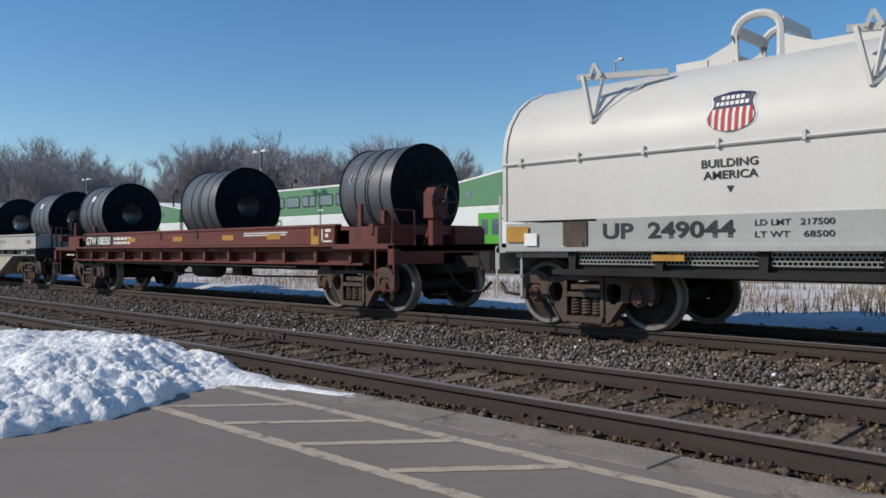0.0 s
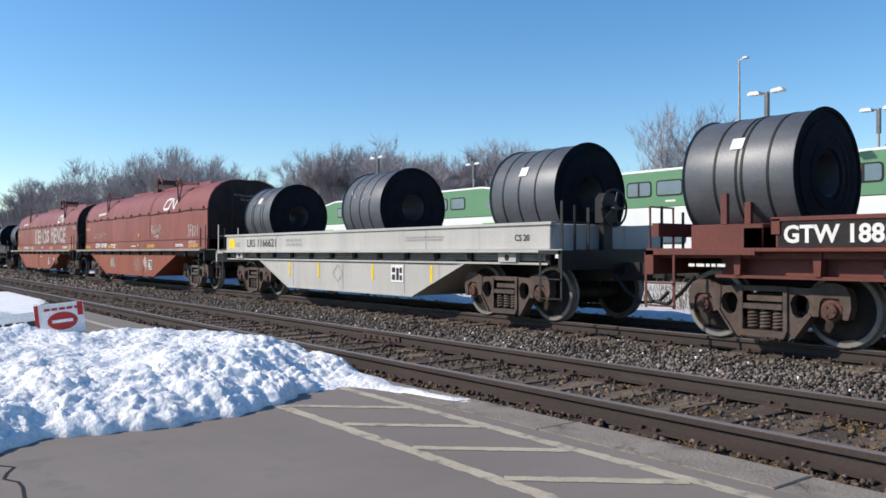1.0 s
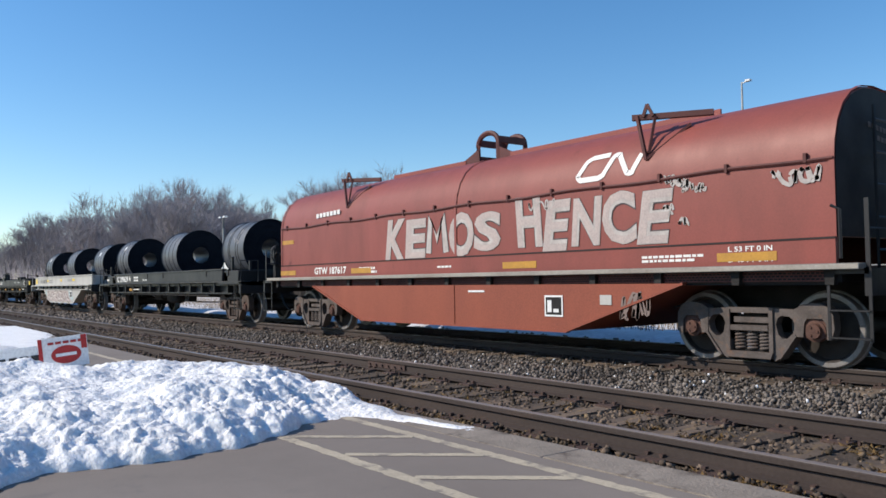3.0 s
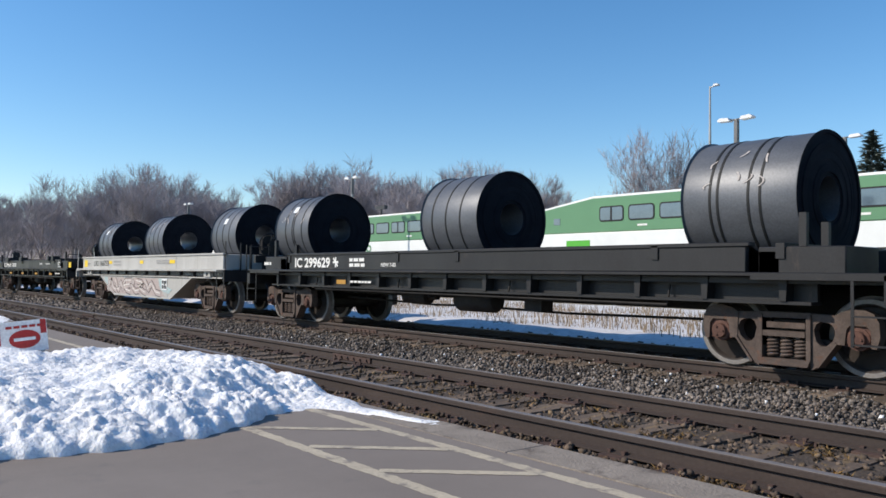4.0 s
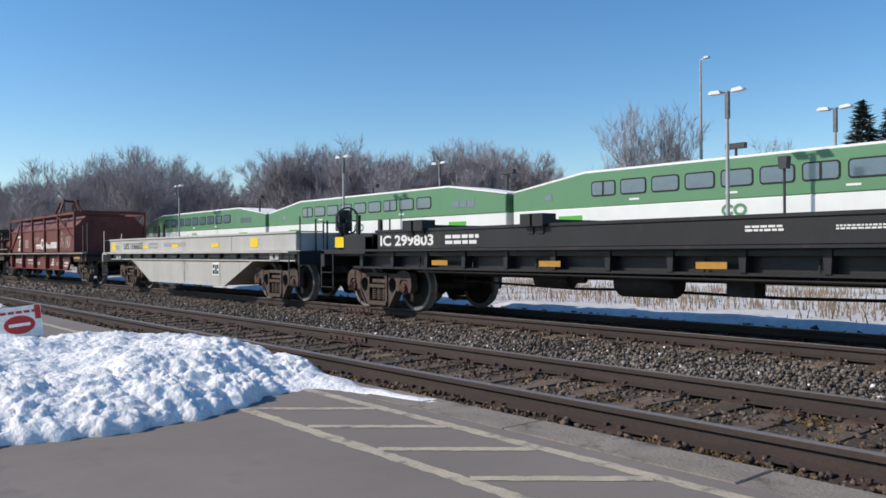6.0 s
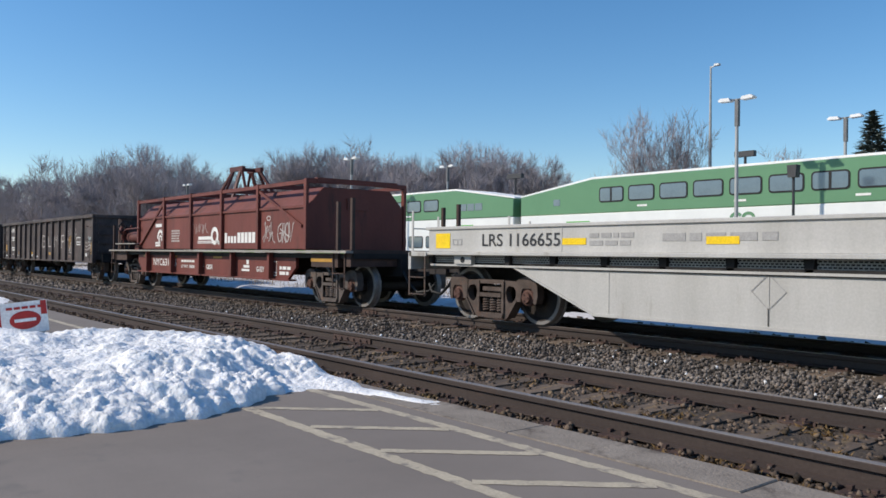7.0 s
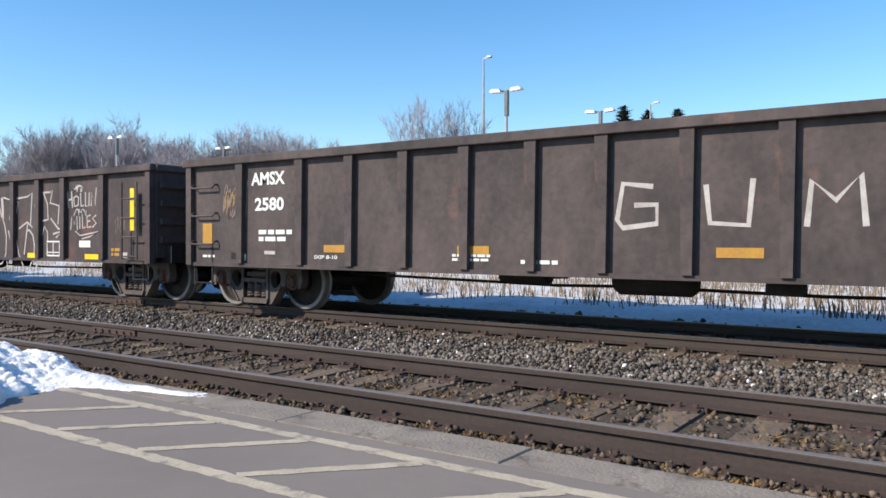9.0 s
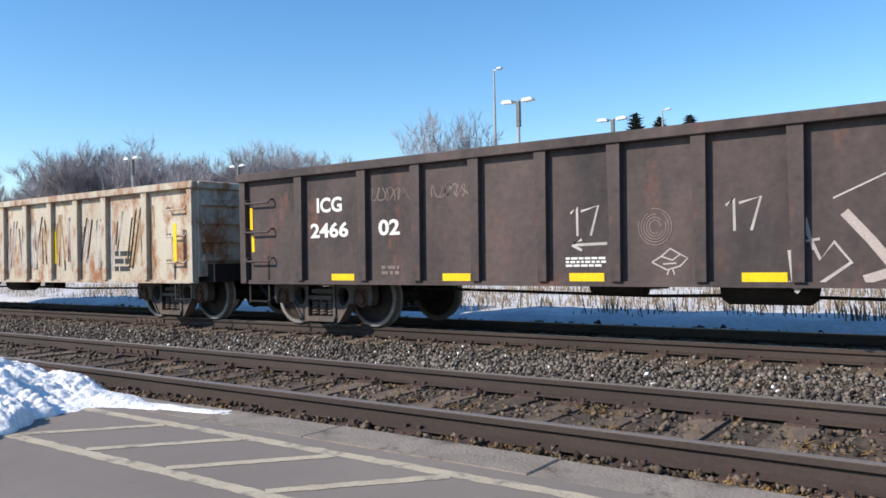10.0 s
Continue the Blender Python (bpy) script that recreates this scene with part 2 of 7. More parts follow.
LAMP_HEAD = mat("white_lamp_head", (0.75, 0.75, 0.74), (0.66, 0.66, 0.65), 0.4, 0, 3.0, bump=0)
BARK = mat("grey_bark", (0.34, 0.295, 0.28), (0.25, 0.215, 0.205), 0.9, 0, 4.0, (1, 1, 0.2), each=0.25, bump=0.3)
# pale bluish twig colour stands in for haze over the distant trees
HAZY_TWIG = mat("hazy_bare_twigs", (0.40, 0.365, 0.375), (0.30, 0.268, 0.28), 0.9, 0, 0.3, each=0.25, bump=0)
# needle green lightened and greyed to carry distance haze
NEEDLE = mat("hazy_conifer_needles", (0.145, 0.17, 0.15), (0.105, 0.125, 0.112), 0.8, 0, 1.0, island=0.4, bump=0)
STRAW = mat("dry_grass", (0.24, 0.19, 0.14), (0.15, 0.12, 0.09), 0.9, 0, 2.0, island=0.5, bump=0)
WEED = mat("ochre_moss", (0.25, 0.15, 0.055), (0.15, 0.095, 0.038), 0.9, 0, 2.0, island=0.5, bump=0)
SIGN_WHITE = mat("white_sign_sheet", (0.80, 0.80, 0.79), (0.72, 0.71, 0.70), 0.4, 0, 4.0, bump=0)
SIGN_RED = mat("red_sign_print", (0.45, 0.03, 0.03), (0.38, 0.03, 0.03), 0.4, 0, 4.0, bump=0)

# ---------------------------------------------------------------- mesh helpers


class M:
    """Collects faces of one mesh; set .k to choose the material slot of what follows."""

    def __init__(self):
        self.v, self.f, self.m, self.k = [], [], [], 0

    def add(self, vs, fs):
        o = len(self.v)
        self.v += [tuple(p) for p in vs]
        self.f += [tuple(i + o for i in f) for f in fs]
        self.m += [self.k] * len(fs)
        return self

    def box(self, x0, x1, y0, y1, z0, z1):
        vs = [(x, y, z) for x in (x0, x1) for y in (y0, y1) for z in (z0, z1)]
        return self.add(vs, [(0, 1, 3, 2), (4, 6, 7, 5), (0, 4, 5, 1), (2, 3, 7, 6), (0, 2, 6, 4), (1, 5, 7, 3)])

    def beam(self, p, q, w, h=None, up=(0, 0, 1)):
        """A bar of section w x h from p to q."""
        p, q = Vector(p), Vector(q)
        d = (q - p).normalized()
        s = d.cross(Vector(up))
        if s.length < 1e-4:
            s = d.cross(Vector((0, 1, 0)))
        s.normalize()
        u = s.cross(d)
        h = h or w
        vs = [c + s * a * w / 2 + u * b * h / 2 for c in (p, q) for a, b in ((-1, -1), (1, -1), (1, 1), (-1, 1))]
        return self.add(vs, [(0, 1, 2, 3), (7, 6, 5, 4), (0, 4, 5, 1), (1, 5, 6, 2), (2, 6, 7, 3), (3, 7, 4, 0)])

    def prism(self, poly, a, b, axis="y"):
        """A polygon extruded from a to b along an axis; poly holds the two other coordinates in order."""
        put = {"x": lambda p, t: (t, p[0], p[1]), "y": lambda p, t: (p[0], t, p[1]), "z": lambda p, t: (p[0], p[1], t)}[axis]
        n = len(poly)
        vs = [put(p, a) for p in poly] + [put(p, b) for p in poly]
        fs = [tuple(range(n)), tuple(range(2 * n - 1, n - 1, -1))] + [(i, i + n, (i + 1) % n + n, (i + 1) % n) for i in range(n)]
        return self.add(vs, fs)

    def lathe(self, prof, c=(0, 0, 0), axis="y", n=28, closed=False, caps=True):
        """A profile of (along, radius) turned round an axis through c."""
        vs = []
        for t, r in prof:
            for i in range(n):
                a = 2 * math.pi * i / n
                p, q = r * math.cos(a), r * math.sin(a)
                o = {"x": (t, p, q), "y": (p, t, q), "z": (p, q, t)}[axis]
                vs.append((c[0] + o[0], c[1] + o[1], c[2] + o[2]))
        fs = []
        for j in range(len(prof) - 1 + (1 if closed else 0)):
            k = (j + 1) % len(prof)
            fs += [(j * n + i, j * n + (i + 1) % n, k * n + (i + 1) % n, k * n + i) for i in range(n)]
        if caps and not closed:
            fs += [tuple(range(n)), tuple((len(prof) - 1) * n + i for i in range(n))]
        return self.add(vs, fs)

    def tube(self, pts, r, n=6):
        pts = [Vector(p) for p in pts]
        vs, fs = [], []
        for i, p in enumerate(pts):
            d = (pts[min(i + 1, len(pts) - 1)] - pts[max(i - 1, 0)]).normalized()
            s = d.cross(Vector((0, 0, 1)))
            if s.length < 1e-3:
                s = d.cross(Vector((1, 0, 0)))
            s.normalize()
            u = s.cross(d)
            rr = r[i] if isinstance(r, (list, tuple)) else r
            vs += [p + (s * math.cos(2 * math.pi * k / n) + u * math.sin(2 * math.pi * k / n)) * rr for k in range(n)]
        for i in range(len(pts) - 1):
            fs += [(i * n + k, i * n + (k + 1) % n, (i + 1) * n + (k + 1) % n, (i + 1) * n + k) for k in range(n)]
        fs += [tuple(range(n)), tuple((len(pts) - 1) * n + k for k in range(n))]
        return self.add(vs, fs)

    def ribbon(self, pts, w, y=0.0):
        """A flat stroke in the x-z plane at depth y."""
        pts = [Vector((p[0], 0, p[1])) for p in pts]
        vs = []
        for i, p in enumerate(pts):
            d = (pts[min(i + 1, len(pts) - 1)] - pts[max(i - 1, 0)]).normalized()
            s = Vector((-d.z, 0, d.x)) * w / 2
            vs += [(p.x + s.x, y, p.z + s.z), (p.x - s.x, y, p.z - s.z)]
        return self.add(vs, [(2 * i, 2 * i + 1, 2 * i + 3, 2 * i + 2) for i in range(len(pts) - 1)])

    def mesh(self, name, mats, smooth=35):
        me = bpy.data.meshes.new(name)
        me.from_pydata(self.v, [], self.f)
        bm = bmesh.new()
        bm.from_mesh(me)
        bmesh.ops.recalc_face_normals(bm, faces=bm.faces)
        bm.to_mesh(me)
        bm.free()
        for m in mats if isinstance(mats, (list, tuple)) else [mats]:
            me.materials.append(m)
        me.polygons.foreach_set("material_index", self.m)
        me.polygons.foreach_set("use_smooth", [True] * len(self.f))
        me.set_sharp_from_angle(angle=radians(smooth))
        me.update()
        return me


def part(name, src, mats, parent=None, label="", at=None, bevel=0.0):
    """Links one mesh object under a thing or part; src is an M or a ready mesh."""
    if name in SPLIT and isinstance(src, M) and len(pieces := loose(src)) > 1:
        return [part(name, p.mesh(name, mats), None, parent, label, at, bevel) for p in pieces]
    me = src.mesh(name, mats) if isinstance(src, M) else src
    ob = new(name, me)
    ob.parent = parent
    if at is not None:
        ob.matrix_basis = at if isinstance(at, Matrix) else Matrix.Translation(at)
    if label:
        ob["label"] = label
    if bevel:
        b = ob.modifiers.new("bevel", "BEVEL")
        b.width, b.segments, b.limit_method, b.angle_limit = bevel, 1, "ANGLE", radians(40)
    return ob


SPLIT = {"side_wall", "side_rail", "walkway", "crossbar", "tub_side", "side_sill", "bottom_sill", "end_wall", "top_chord", "corner_post", "stanchion", "hood_rail", "end_sill", "jacking_pad", "jacking_hole", "bracket", "end_block", "ridge_plate", "underframe", "gangway", "door", "door_glass", "louvre", "leg", "brake_reservoir", "lifting_leg", "lifting_loop", "stencil_bar"}


def loose(m):
    """Cuts a mesh-in-the-making into its loose pieces."""
    root = list(range(len(m.v)))

    def find(i):
        while root[i] != i:
            root[i] = root[root[i]]
            i = root[i]
        return i

    for f in m.f:
        a = find(f[0])
        for i in f[1:]:
            root[find(i)] = a
    groups = {}
    for f, k in zip(m.f, m.m):
        groups.setdefault(find(f[0]), []).append((f, k))
    out = []
    for fs in groups.values():
        p, ids = M(), {}
        for f, k in fs:
            for i in f:
                if i not in ids:
                    ids[i] = len(p.v)
                    p.v.append(m.v[i])
            p.f.append(tuple(ids[i] for i in f))
            p.m.append(k)
        out.append(p)
    return out


def thing(name, label, category, group="", kind="", at=None):
    ob = new(name)
    ob.empty_display_size = 0.2
    if at is not None:
        ob.matrix_basis = at
    return tagged(ob, label, category, group, kind)


def text_mesh(text, height, width=None, bold=0.0, shear=0.0, spacing=1.0):
    """Letters as a flat mesh in the x-z plane, facing -y, lower left corner at the origin."""
    cu = bpy.data.curves.new("text", "FONT")
    cu.body, cu.size, cu.offset, cu.shear, cu.space_character, cu.resolution_u = text, 1.0, bold, shear, spacing, 3
    ob = bpy.data.objects.new("text", cu)
    me = bpy.data.meshes.new_from_object(ob)
    bpy.data.objects.remove(ob)
    co = np.zeros(len(me.vertices) * 3)
    me.vertices.foreach_get("co", co)
    co = co.reshape(-1, 3)
    co[:, :2] -= co[:, :2].min(0)
    sy = height / co[:, 1].max()
    sx = width / co[:, 0].max() if width else sy
    out = np.stack([co[:, 0] * sx, co[:, 2] * 0, co[:, 1] * sy], -1)
    me.vertices.foreach_set("co", out.ravel())
    me.update()
    return me


def lettering(text, x, z, height, car, material=None, width=None, y=-1.5, bold=0.02, shear=0.0, name="lettering", label=""):
    me = text_mesh(text, height, width, bold, shear)
    me.materials.append(material or LETTER)
    return part(name, me, None, car, label, (x, y - 0.006, z))


def bars(rows, car, material=None, y=-1.5, name="stencil", label=""):
    """Unreadable stencilled lines as bars: rows of x, z, width, height."""
    m = M()
    for x, z, w, h in rows:
        m.box(x, x + w, y - 0.006, y - 0.002, z, z + h)
    return tagged(part(name, m, material or LETTER, car, label), kind="stuff")


def small_print(x, z, w, h, lines, car, material=None, y=-1.5, seed=1):
    rng = random.Random(seed)
    rows, lh = [], h / (lines * 1.6)
    for i in range(lines):
        cx = x
        while cx < x + w * (0.75 + 0.25 * rng.random()):
            k = lh * rng.uniform(1.2, 3.6)
            rows.append((cx, z + h - (i + 1) * lh * 1.6, min(k, x + w - cx), lh))
            cx += k + lh * 0.6
    return bars(rows, car, material, y)


def patch(x, z, w, h, car, material, y=-1.5, name="reflector", label=""):
    m = M()
    m.box(x, x + w, y - 0.007, y - 0.001, z, z + h)
    return part(name, m, material, car, label)


def scrawl(x, z, w, h, car, material=None, y=-1.5, seed=1, strokes=4, width=0.03, label="sprayed scrawl"):
    """Loose sprayed strokes that spell nothing: overlapping loops, hooks and slashes."""
    rng = random.Random(seed)
    m = M()
    k = w / strokes
    for s in range(strokes):
        cx = x + k * (s + 0.5)
        turns, lift, lean, p, q = rng.uniform(0.6, 1.6), rng.uniform(0.7, 1.9), rng.uniform(-0.1, 0.3) * h, rng.uniform(0, 6.3), rng.uniform(0, 6.3)
        low, high = rng.uniform(0, 0.2), rng.uniform(0.75, 1.0)
        pts = []
        for i in range(25):
            t = i / 24
            zz = low + (high - low) * (0.5 + 0.5 * math.cos(6.28 * lift * t + q))
            pts.append((cx + k * (1.1 * (t - 0.5) + 0.32 * math.sin(6.28 * turns * t + p)) + lean * (zz - 0.5), z + h * zz))
        m.ribbon(pts, width * rng.uniform(0.75, 1.1), y - 0.0025 - 0.0003 * s)
    return tagged(part("graffiti", m, material or GRAFFITI, car, label), kind="stuff")


def strokes_of(lines, x, z, car, material=None, w=0.04, y=-1.5, label="sprayed letters", sx=1.0, sz=1.0):
    m = M()
    for i, ln in enumerate(lines):
        m.ribbon([(x + px * sx, z + pz * sz) for px, pz in ln], w, y - 0.0025 - 0.0003 * i)
    return tagged(part("graffiti", m, material or GRAFFITI, car, label), kind="stuff")


def arc(cx, cz, rx, rz, a0, a1, n=10):
    return [(cx + rx * math.cos(radians(a0 + (a1 - a0) * i / n)), cz + rz * math.sin(radians(a0 + (a1 - a0) * i / n))) for i in range(n + 1)]

# ---------------------------------------------------------------- ground, tracks, platform
# x runs along the tracks, y away from the camera, z = 0 at the rail heads
RAILS = (4.33, 5.835, 8.83, 10.335)
TRACK_Y = 9.5825


def grid_mesh(name, x0, x1, y0, y1, step, height, material, keep=None):
    xs, ys = np.arange(x0, x1 + step / 2, step), np.arange(y0, y1 + step / 2, step)
    vs = [(x, y, height(x, y)) for x in xs for y in ys]
    n = len(ys)
    fs = []
    for i in range(len(xs) - 1):
        for j in range(n - 1):
            if keep is None or keep(xs[i] + step / 2, ys[j] + step / 2):
                fs.append((i * n + j, (i + 1) * n + j, (i + 1) * n + j + 1, i * n + j + 1))
    me = bpy.data.meshes.new(name)
    me.from_pydata([tuple(map(float, v)) for v in vs], [], fs)
    me.materials.append(material)
    me.polygons.foreach_set("use_smooth", [True] * len(fs))
    bm = bmesh.new()
    bm.from_mesh(me)
    bmesh.ops.delete(bm, geom=[v for v in bm.verts if not v.link_faces], context="VERTS")
    bm.to_mesh(me)
    bm.free()
    return me


def fbm(x, y, s, o=4, seed=0.0):
    return noise.fractal(Vector((x * s + seed, y * s - seed, seed * 0.7)), 1.0, 2.1, o)


m = M()
m.add([(-2500, -2500, -0.75), (2500, -2500, -0.75), (2500, 2500, -0.75), (-2500, 2500, -0.75)], [(0, 1, 2, 3)])
ground = tagged(part("ground", m, EARTH), "brown winter earth reaching to the horizon", "ground", kind="structure")

# ballast bed under both tracks, one long bank
prof = [(3.55, -0.74), (3.66, -0.16), (4.1, -0.165), (5.0, -0.168), (6.1, -0.17), (6.6, -0.22), (7.3, -0.24), (8.0, -0.21), (8.5, -0.17), (10.8, -0.17), (11.6, -0.30), (12.8, -0.45), (13.0, -0.74)]
m = M()
m.prism(prof, -420, 160, "x")
tagged(part("ballast_bed", m, BED), "dark gravelly ballast bed under two tracks", "ballast", kind="structure")


def stones(name, n, x0, x1, y0, y1, size, z, material, seed, label, bias=1.0):
    """Loose crushed stone as one heap of small faceted lumps."""
    r = np.random.RandomState(seed)
    base = np.array([(-1, -1, -1), (1, -1, -1), (1, 1, -1), (-1, 1, -1), (-1, -1, 1), (1, -1, 1), (1, 1, 1), (-1, 1, 1)], float) * 0.5
    faces = np.array([(0, 3, 2, 1), (4, 5, 6, 7), (0, 1, 5, 4), (1, 2, 6, 5), (2, 3, 7, 6), (3, 0, 4, 7)])
    pos = np.stack([x1 - (x1 - x0) * r.rand(n) ** bias, y0 + (y1 - y0) * r.rand(n), z + 0.02 * r.randn(n)], -1)
    s = size * (0.55 + 0.9 * r.rand(n, 1, 1) ** 1.5) * (0.7 + 0.6 * r.rand(n, 1, 3))
    v = base[None] * s * (0.72 + 0.5 * r.rand(n, 8, 1))
    q = r.randn(n, 4)
    q /= np.linalg.norm(q, axis=1)[:, None]
    w, x, y, zz = q.T
    R = np.stack([1 - 2 * (y * y + zz * zz), 2 * (x * y - w * zz), 2 * (x * zz + w * y), 2 * (x * y + w * zz), 1 - 2 * (x * x + zz * zz), 2 * (y * zz - w * x),
                  2 * (x * zz - w * y), 2 * (y * zz + w * x), 1 - 2 * (x * x + y * y)], -1).reshape(n, 3, 3)
    v = np.einsum("nij,nkj->nki", R, v) + pos[:, None]
    f = faces[None] + 8 * np.arange(n)[:, None, None]
    me = bpy.data.meshes.new(name)
    me.vertices.add(8 * n)
    me.vertices.foreach_set("co", v.ravel())
    me.loops.add(24 * n)
    me.loops.foreach_set("vertex_index", f.ravel().astype(np.int32))
    me.polygons.add(6 * n)
    me.polygons.foreach_set("loop_start", np.arange(0, 24 * n, 4, dtype=np.int32))
    me.update(calc_edges=True)
    me.materials.append(material)
    return tagged(new(name, me), label, "gravel", kind="stuff")


stones("ballast_stones", 80000, -34, 2, 6.02, 8.70, 0.027, -0.195, STONE, 3, "grey crushed ballast stones heaped between the two tracks", 1.5)
stones("ballast_stones", 17000, -30, 2, 4.42, 5.74, 0.027, -0.184, STONE_BROWN, 4, "dirty brown ballast between the rails of the near track", 1.5)
stones("ballast_stones", 11000, -26, 2, 3.67, 4.26, 0.026, -0.165, STONE_BROWN, 5, "dirty ballast along the platform edge", 1.6)
stones("ballast_stones", 5000, -60, -26, 6.1, 8.6, 0.085, -0.20, STONE, 6, "grey crushed ballast farther down the line")
stones("snow_specks", 260, -16, 2, 6.05, 8.6, 0.021, -0.178, SNOW, 8, "small crumbs of snow left among the ballast", 1.3)
stones("ballast_stones", 4000, -30, 2, 10.5, 12.2, 0.06, -0.22, STONE_BROWN, 7, "dark ballast on the shaded shoulder", 1.3)


def rail_section(y):
    h = [(-0.07, -0.140), (-0.07, -0.130), (-0.012, -0.116), (-0.010, -0.050), (-0.036, -0.038), (-0.036, -0.006), (-0.029, 0.0)]
    return [(y + a, b) for a, b in h] + [(y - a, b) for a, b in reversed(h)]


def rail_mesh(y):
    m = M()
    m.prism(rail_section(y), -420, 160, "x")
    m.k = 1
    m.box(-420, 160, y - 0.030, y + 0.030, -0.001, 0.0016)
    return m


def rail_joint(y, x):
    m = M()
    for s in (-1, 1):
        m.box(x - 0.45, x + 0.45, y + s * 0.012, y + s * 0.034, -0.114, -0.048)
        for k in range(6):
            m.lathe([(s * 0.034, 0.016), (s * 0.055, 0.016)], (x - 0.375 + 0.15 * k, y, -0.082), "y", 6)
    return m


def tie_mesh(c):
    """A tie with its plates and spikes, in the space of its own middle."""
    m = M()
    m.box(-0.115, 0.115, -1.30, 1.30, -0.36, -0.197)
    for s in (-1, 1):
        y = s * 0.7525
        m.k = 1
        m.box(-0.098, 0.098, y - 0.18, y + 0.18, -0.197, -0.180)
        for dx in (-0.06, 0.06):
            for dy in (-0.09, 0.09):
                m.box(dx - 0.010, dx + 0.010, y + dy - 0.010, y + dy + 0.010, -0.20, -0.160)
                m.box(dx - 0.015, dx + 0.015, y + dy * 0.93 - 0.018, y + dy * 0.93 + 0.018, -0.166, -0.150)
        for dx in (-0.128, 0.128):
            m.box(dx - 0.009, dx + 0.009, y - 0.08, y + 0.08, -0.235, -0.175)
        m.k = 0
    m.v = [(x, y, z + 0.042) for x, y, z in m.v]
    return m.mesh("tie", [TIE, PLATE])


TIE_ME = tie_mesh(0)


def track(name, label, ya, yb, x_near):
    t = thing(name, label, "railway track", kind="structure")
    for y in (ya, yb):
        r = part("rail", rail_mesh(y), [RAIL, RAIL_TOP], t)
        for x in x_near:
            part("joint_bar", rail_joint(y, x + (0.8 if y == ya else 0)), PLATE, r)
    return t


near_track = track("near_track", "empty near track with rusty rails on old wooden ties", RAILS[0], RAILS[1], (-9.0, -20.9))
far_track = track("far_track", "track with worn rails that carries the passing freight train", RAILS[2], RAILS[3], (-14.0,))

# platform: asphalt, a concrete edge strip in slabs, and painted lines
m = M()
m.box(-160, 60, -40, 3.30, -0.72, -0.004)
platform = tagged(part("platform", m, ASPHALT), "grey asphalt station platform with painted cream hatching", "platform", kind="structure")
m = M()
m.box(-160, -4.95, 3.30, 3.63, -0.74, -0.008)
part("edge_strip", m, ASPHALT, platform, "dirty asphalt platform edge")
m = M()
m.box(8, 60, 3.30, 3.63, -0.74, 0.0)
part("edge_strip", m, CONCRETE, platform, "worn concrete platform edge")
slab = M()
slab.prism([(-0.748, -0.5), (0.748, -0.5), (0.748, -0.006), (0.742, 0.0), (-0.742, 0.0), (-0.748, -0.006)], 3.303, 3.63, "y")
slab_me = slab.mesh("edge_slab", CONCRETE)
for i in range(9):
    part("edge_slab", slab_me, None, platform, at=pose(-4.2 + 1.5 * i, 0, 0.004 * math.sin(i * 2.3), 0, 0, 0.15 * math.sin(i * 5.1)))

rngl = random.Random(8)


def line_mark(p, q, w, z=-0.0026):
    """A painted line with ragged edges."""
    d = Vector((q[0] - p[0], q[1] - p[1], 0))
    n = max(3, int(d.length / 0.05))
    s = Vector((-d.y, d.x, 0)).normalized()
    vs = []
    for i in range(n + 1):
        c = Vector((p[0], p[1], z)) + d * i / n
        vs += [c + s * (w / 2 + rngl.uniform(-0.008, 0.008)), c - s * (w / 2 + rngl.uniform(-0.008, 0.008))]
    mm = M()
    mm.add(vs, [(2 * i, 2 * i + 1, 2 * i + 3, 2 * i + 2) for i in range(n)])
    return tagged(part("painted_line", mm, LINE), "worn cream painted platform line", "painted line", "platform hatching", "structure")


line_mark((-30, 3.13), (12, 3.13), 0.085)
line_mark((-5.05, 2.42), (12, 2.42), 0.085)
for i in range(12):
    x = -5.02 + 0.74 * i
    line_mark((x, 2.46), (x + 0.56, 3.09), 0.075, -0.0014)

# crack in the asphalt
m = M()
pts, cx = [], -4.9
for i in range(26):
    pts.append((-5.2 + i * 0.1, 0.64 + 0.03 * math.sin(i * 1.7) + 0.02 * math.sin(i * 4.1)))
vs = []
for x, y in pts:
    vs += [(x, y - 0.007, -0.001), (x, y + 0.007, -0.001)]
m.add(vs, [(2 * i, 2 * i + 1, 2 * i + 3, 2 * i + 2) for i in range(len(pts) - 1)])
part("asphalt_joint", m, DARK, platform, "dark filled joint")


# snow heap on the platform
FOOT = ((-3.0, -5.2), (0.0, -4.95), (0.45, -4.80), (0.66, -4.74), (1.0, -4.98), (1.29, -4.84), (1.72, -4.85), (2.2, -4.96), (2.4, -5.08), (2.72, -5.33), (2.95, -5.41), (3.1, -5.44), (3.22, -5.36), (3.33, -5.1), (3.42, -4.65), (3.50, -4.25), (3.8, -4.0))


def edge_x(y):
    """Where the heap's foot lies, towards the hatching."""
    for (a, p), (b, q) in zip(FOOT, FOOT[1:]):
        if a <= y <= b:
            e = p + (q - p) * (y - a) / (b - a)
            return e + 0.03 * math.sin(y * 13.0) + 0.02 * math.sin(y * 31 + 1)
    return FOOT[0][1]


def clods(x, y, s, seed):
    """Broken lumps, domed over the middle of each cell."""
    d = noise.voronoi(Vector((x * s + seed, y * s, seed)))[0]
    v = min(1.0, (d[1] - d[0]) * 1.3)
    return 1 - (1 - v) ** 2


def billow(x, y, s, seed):
    """Puffy bumps with creases between them."""
    return min(1.0, 2.2 * abs(noise.noise(Vector((x * s + seed, y * s - seed, seed)))))


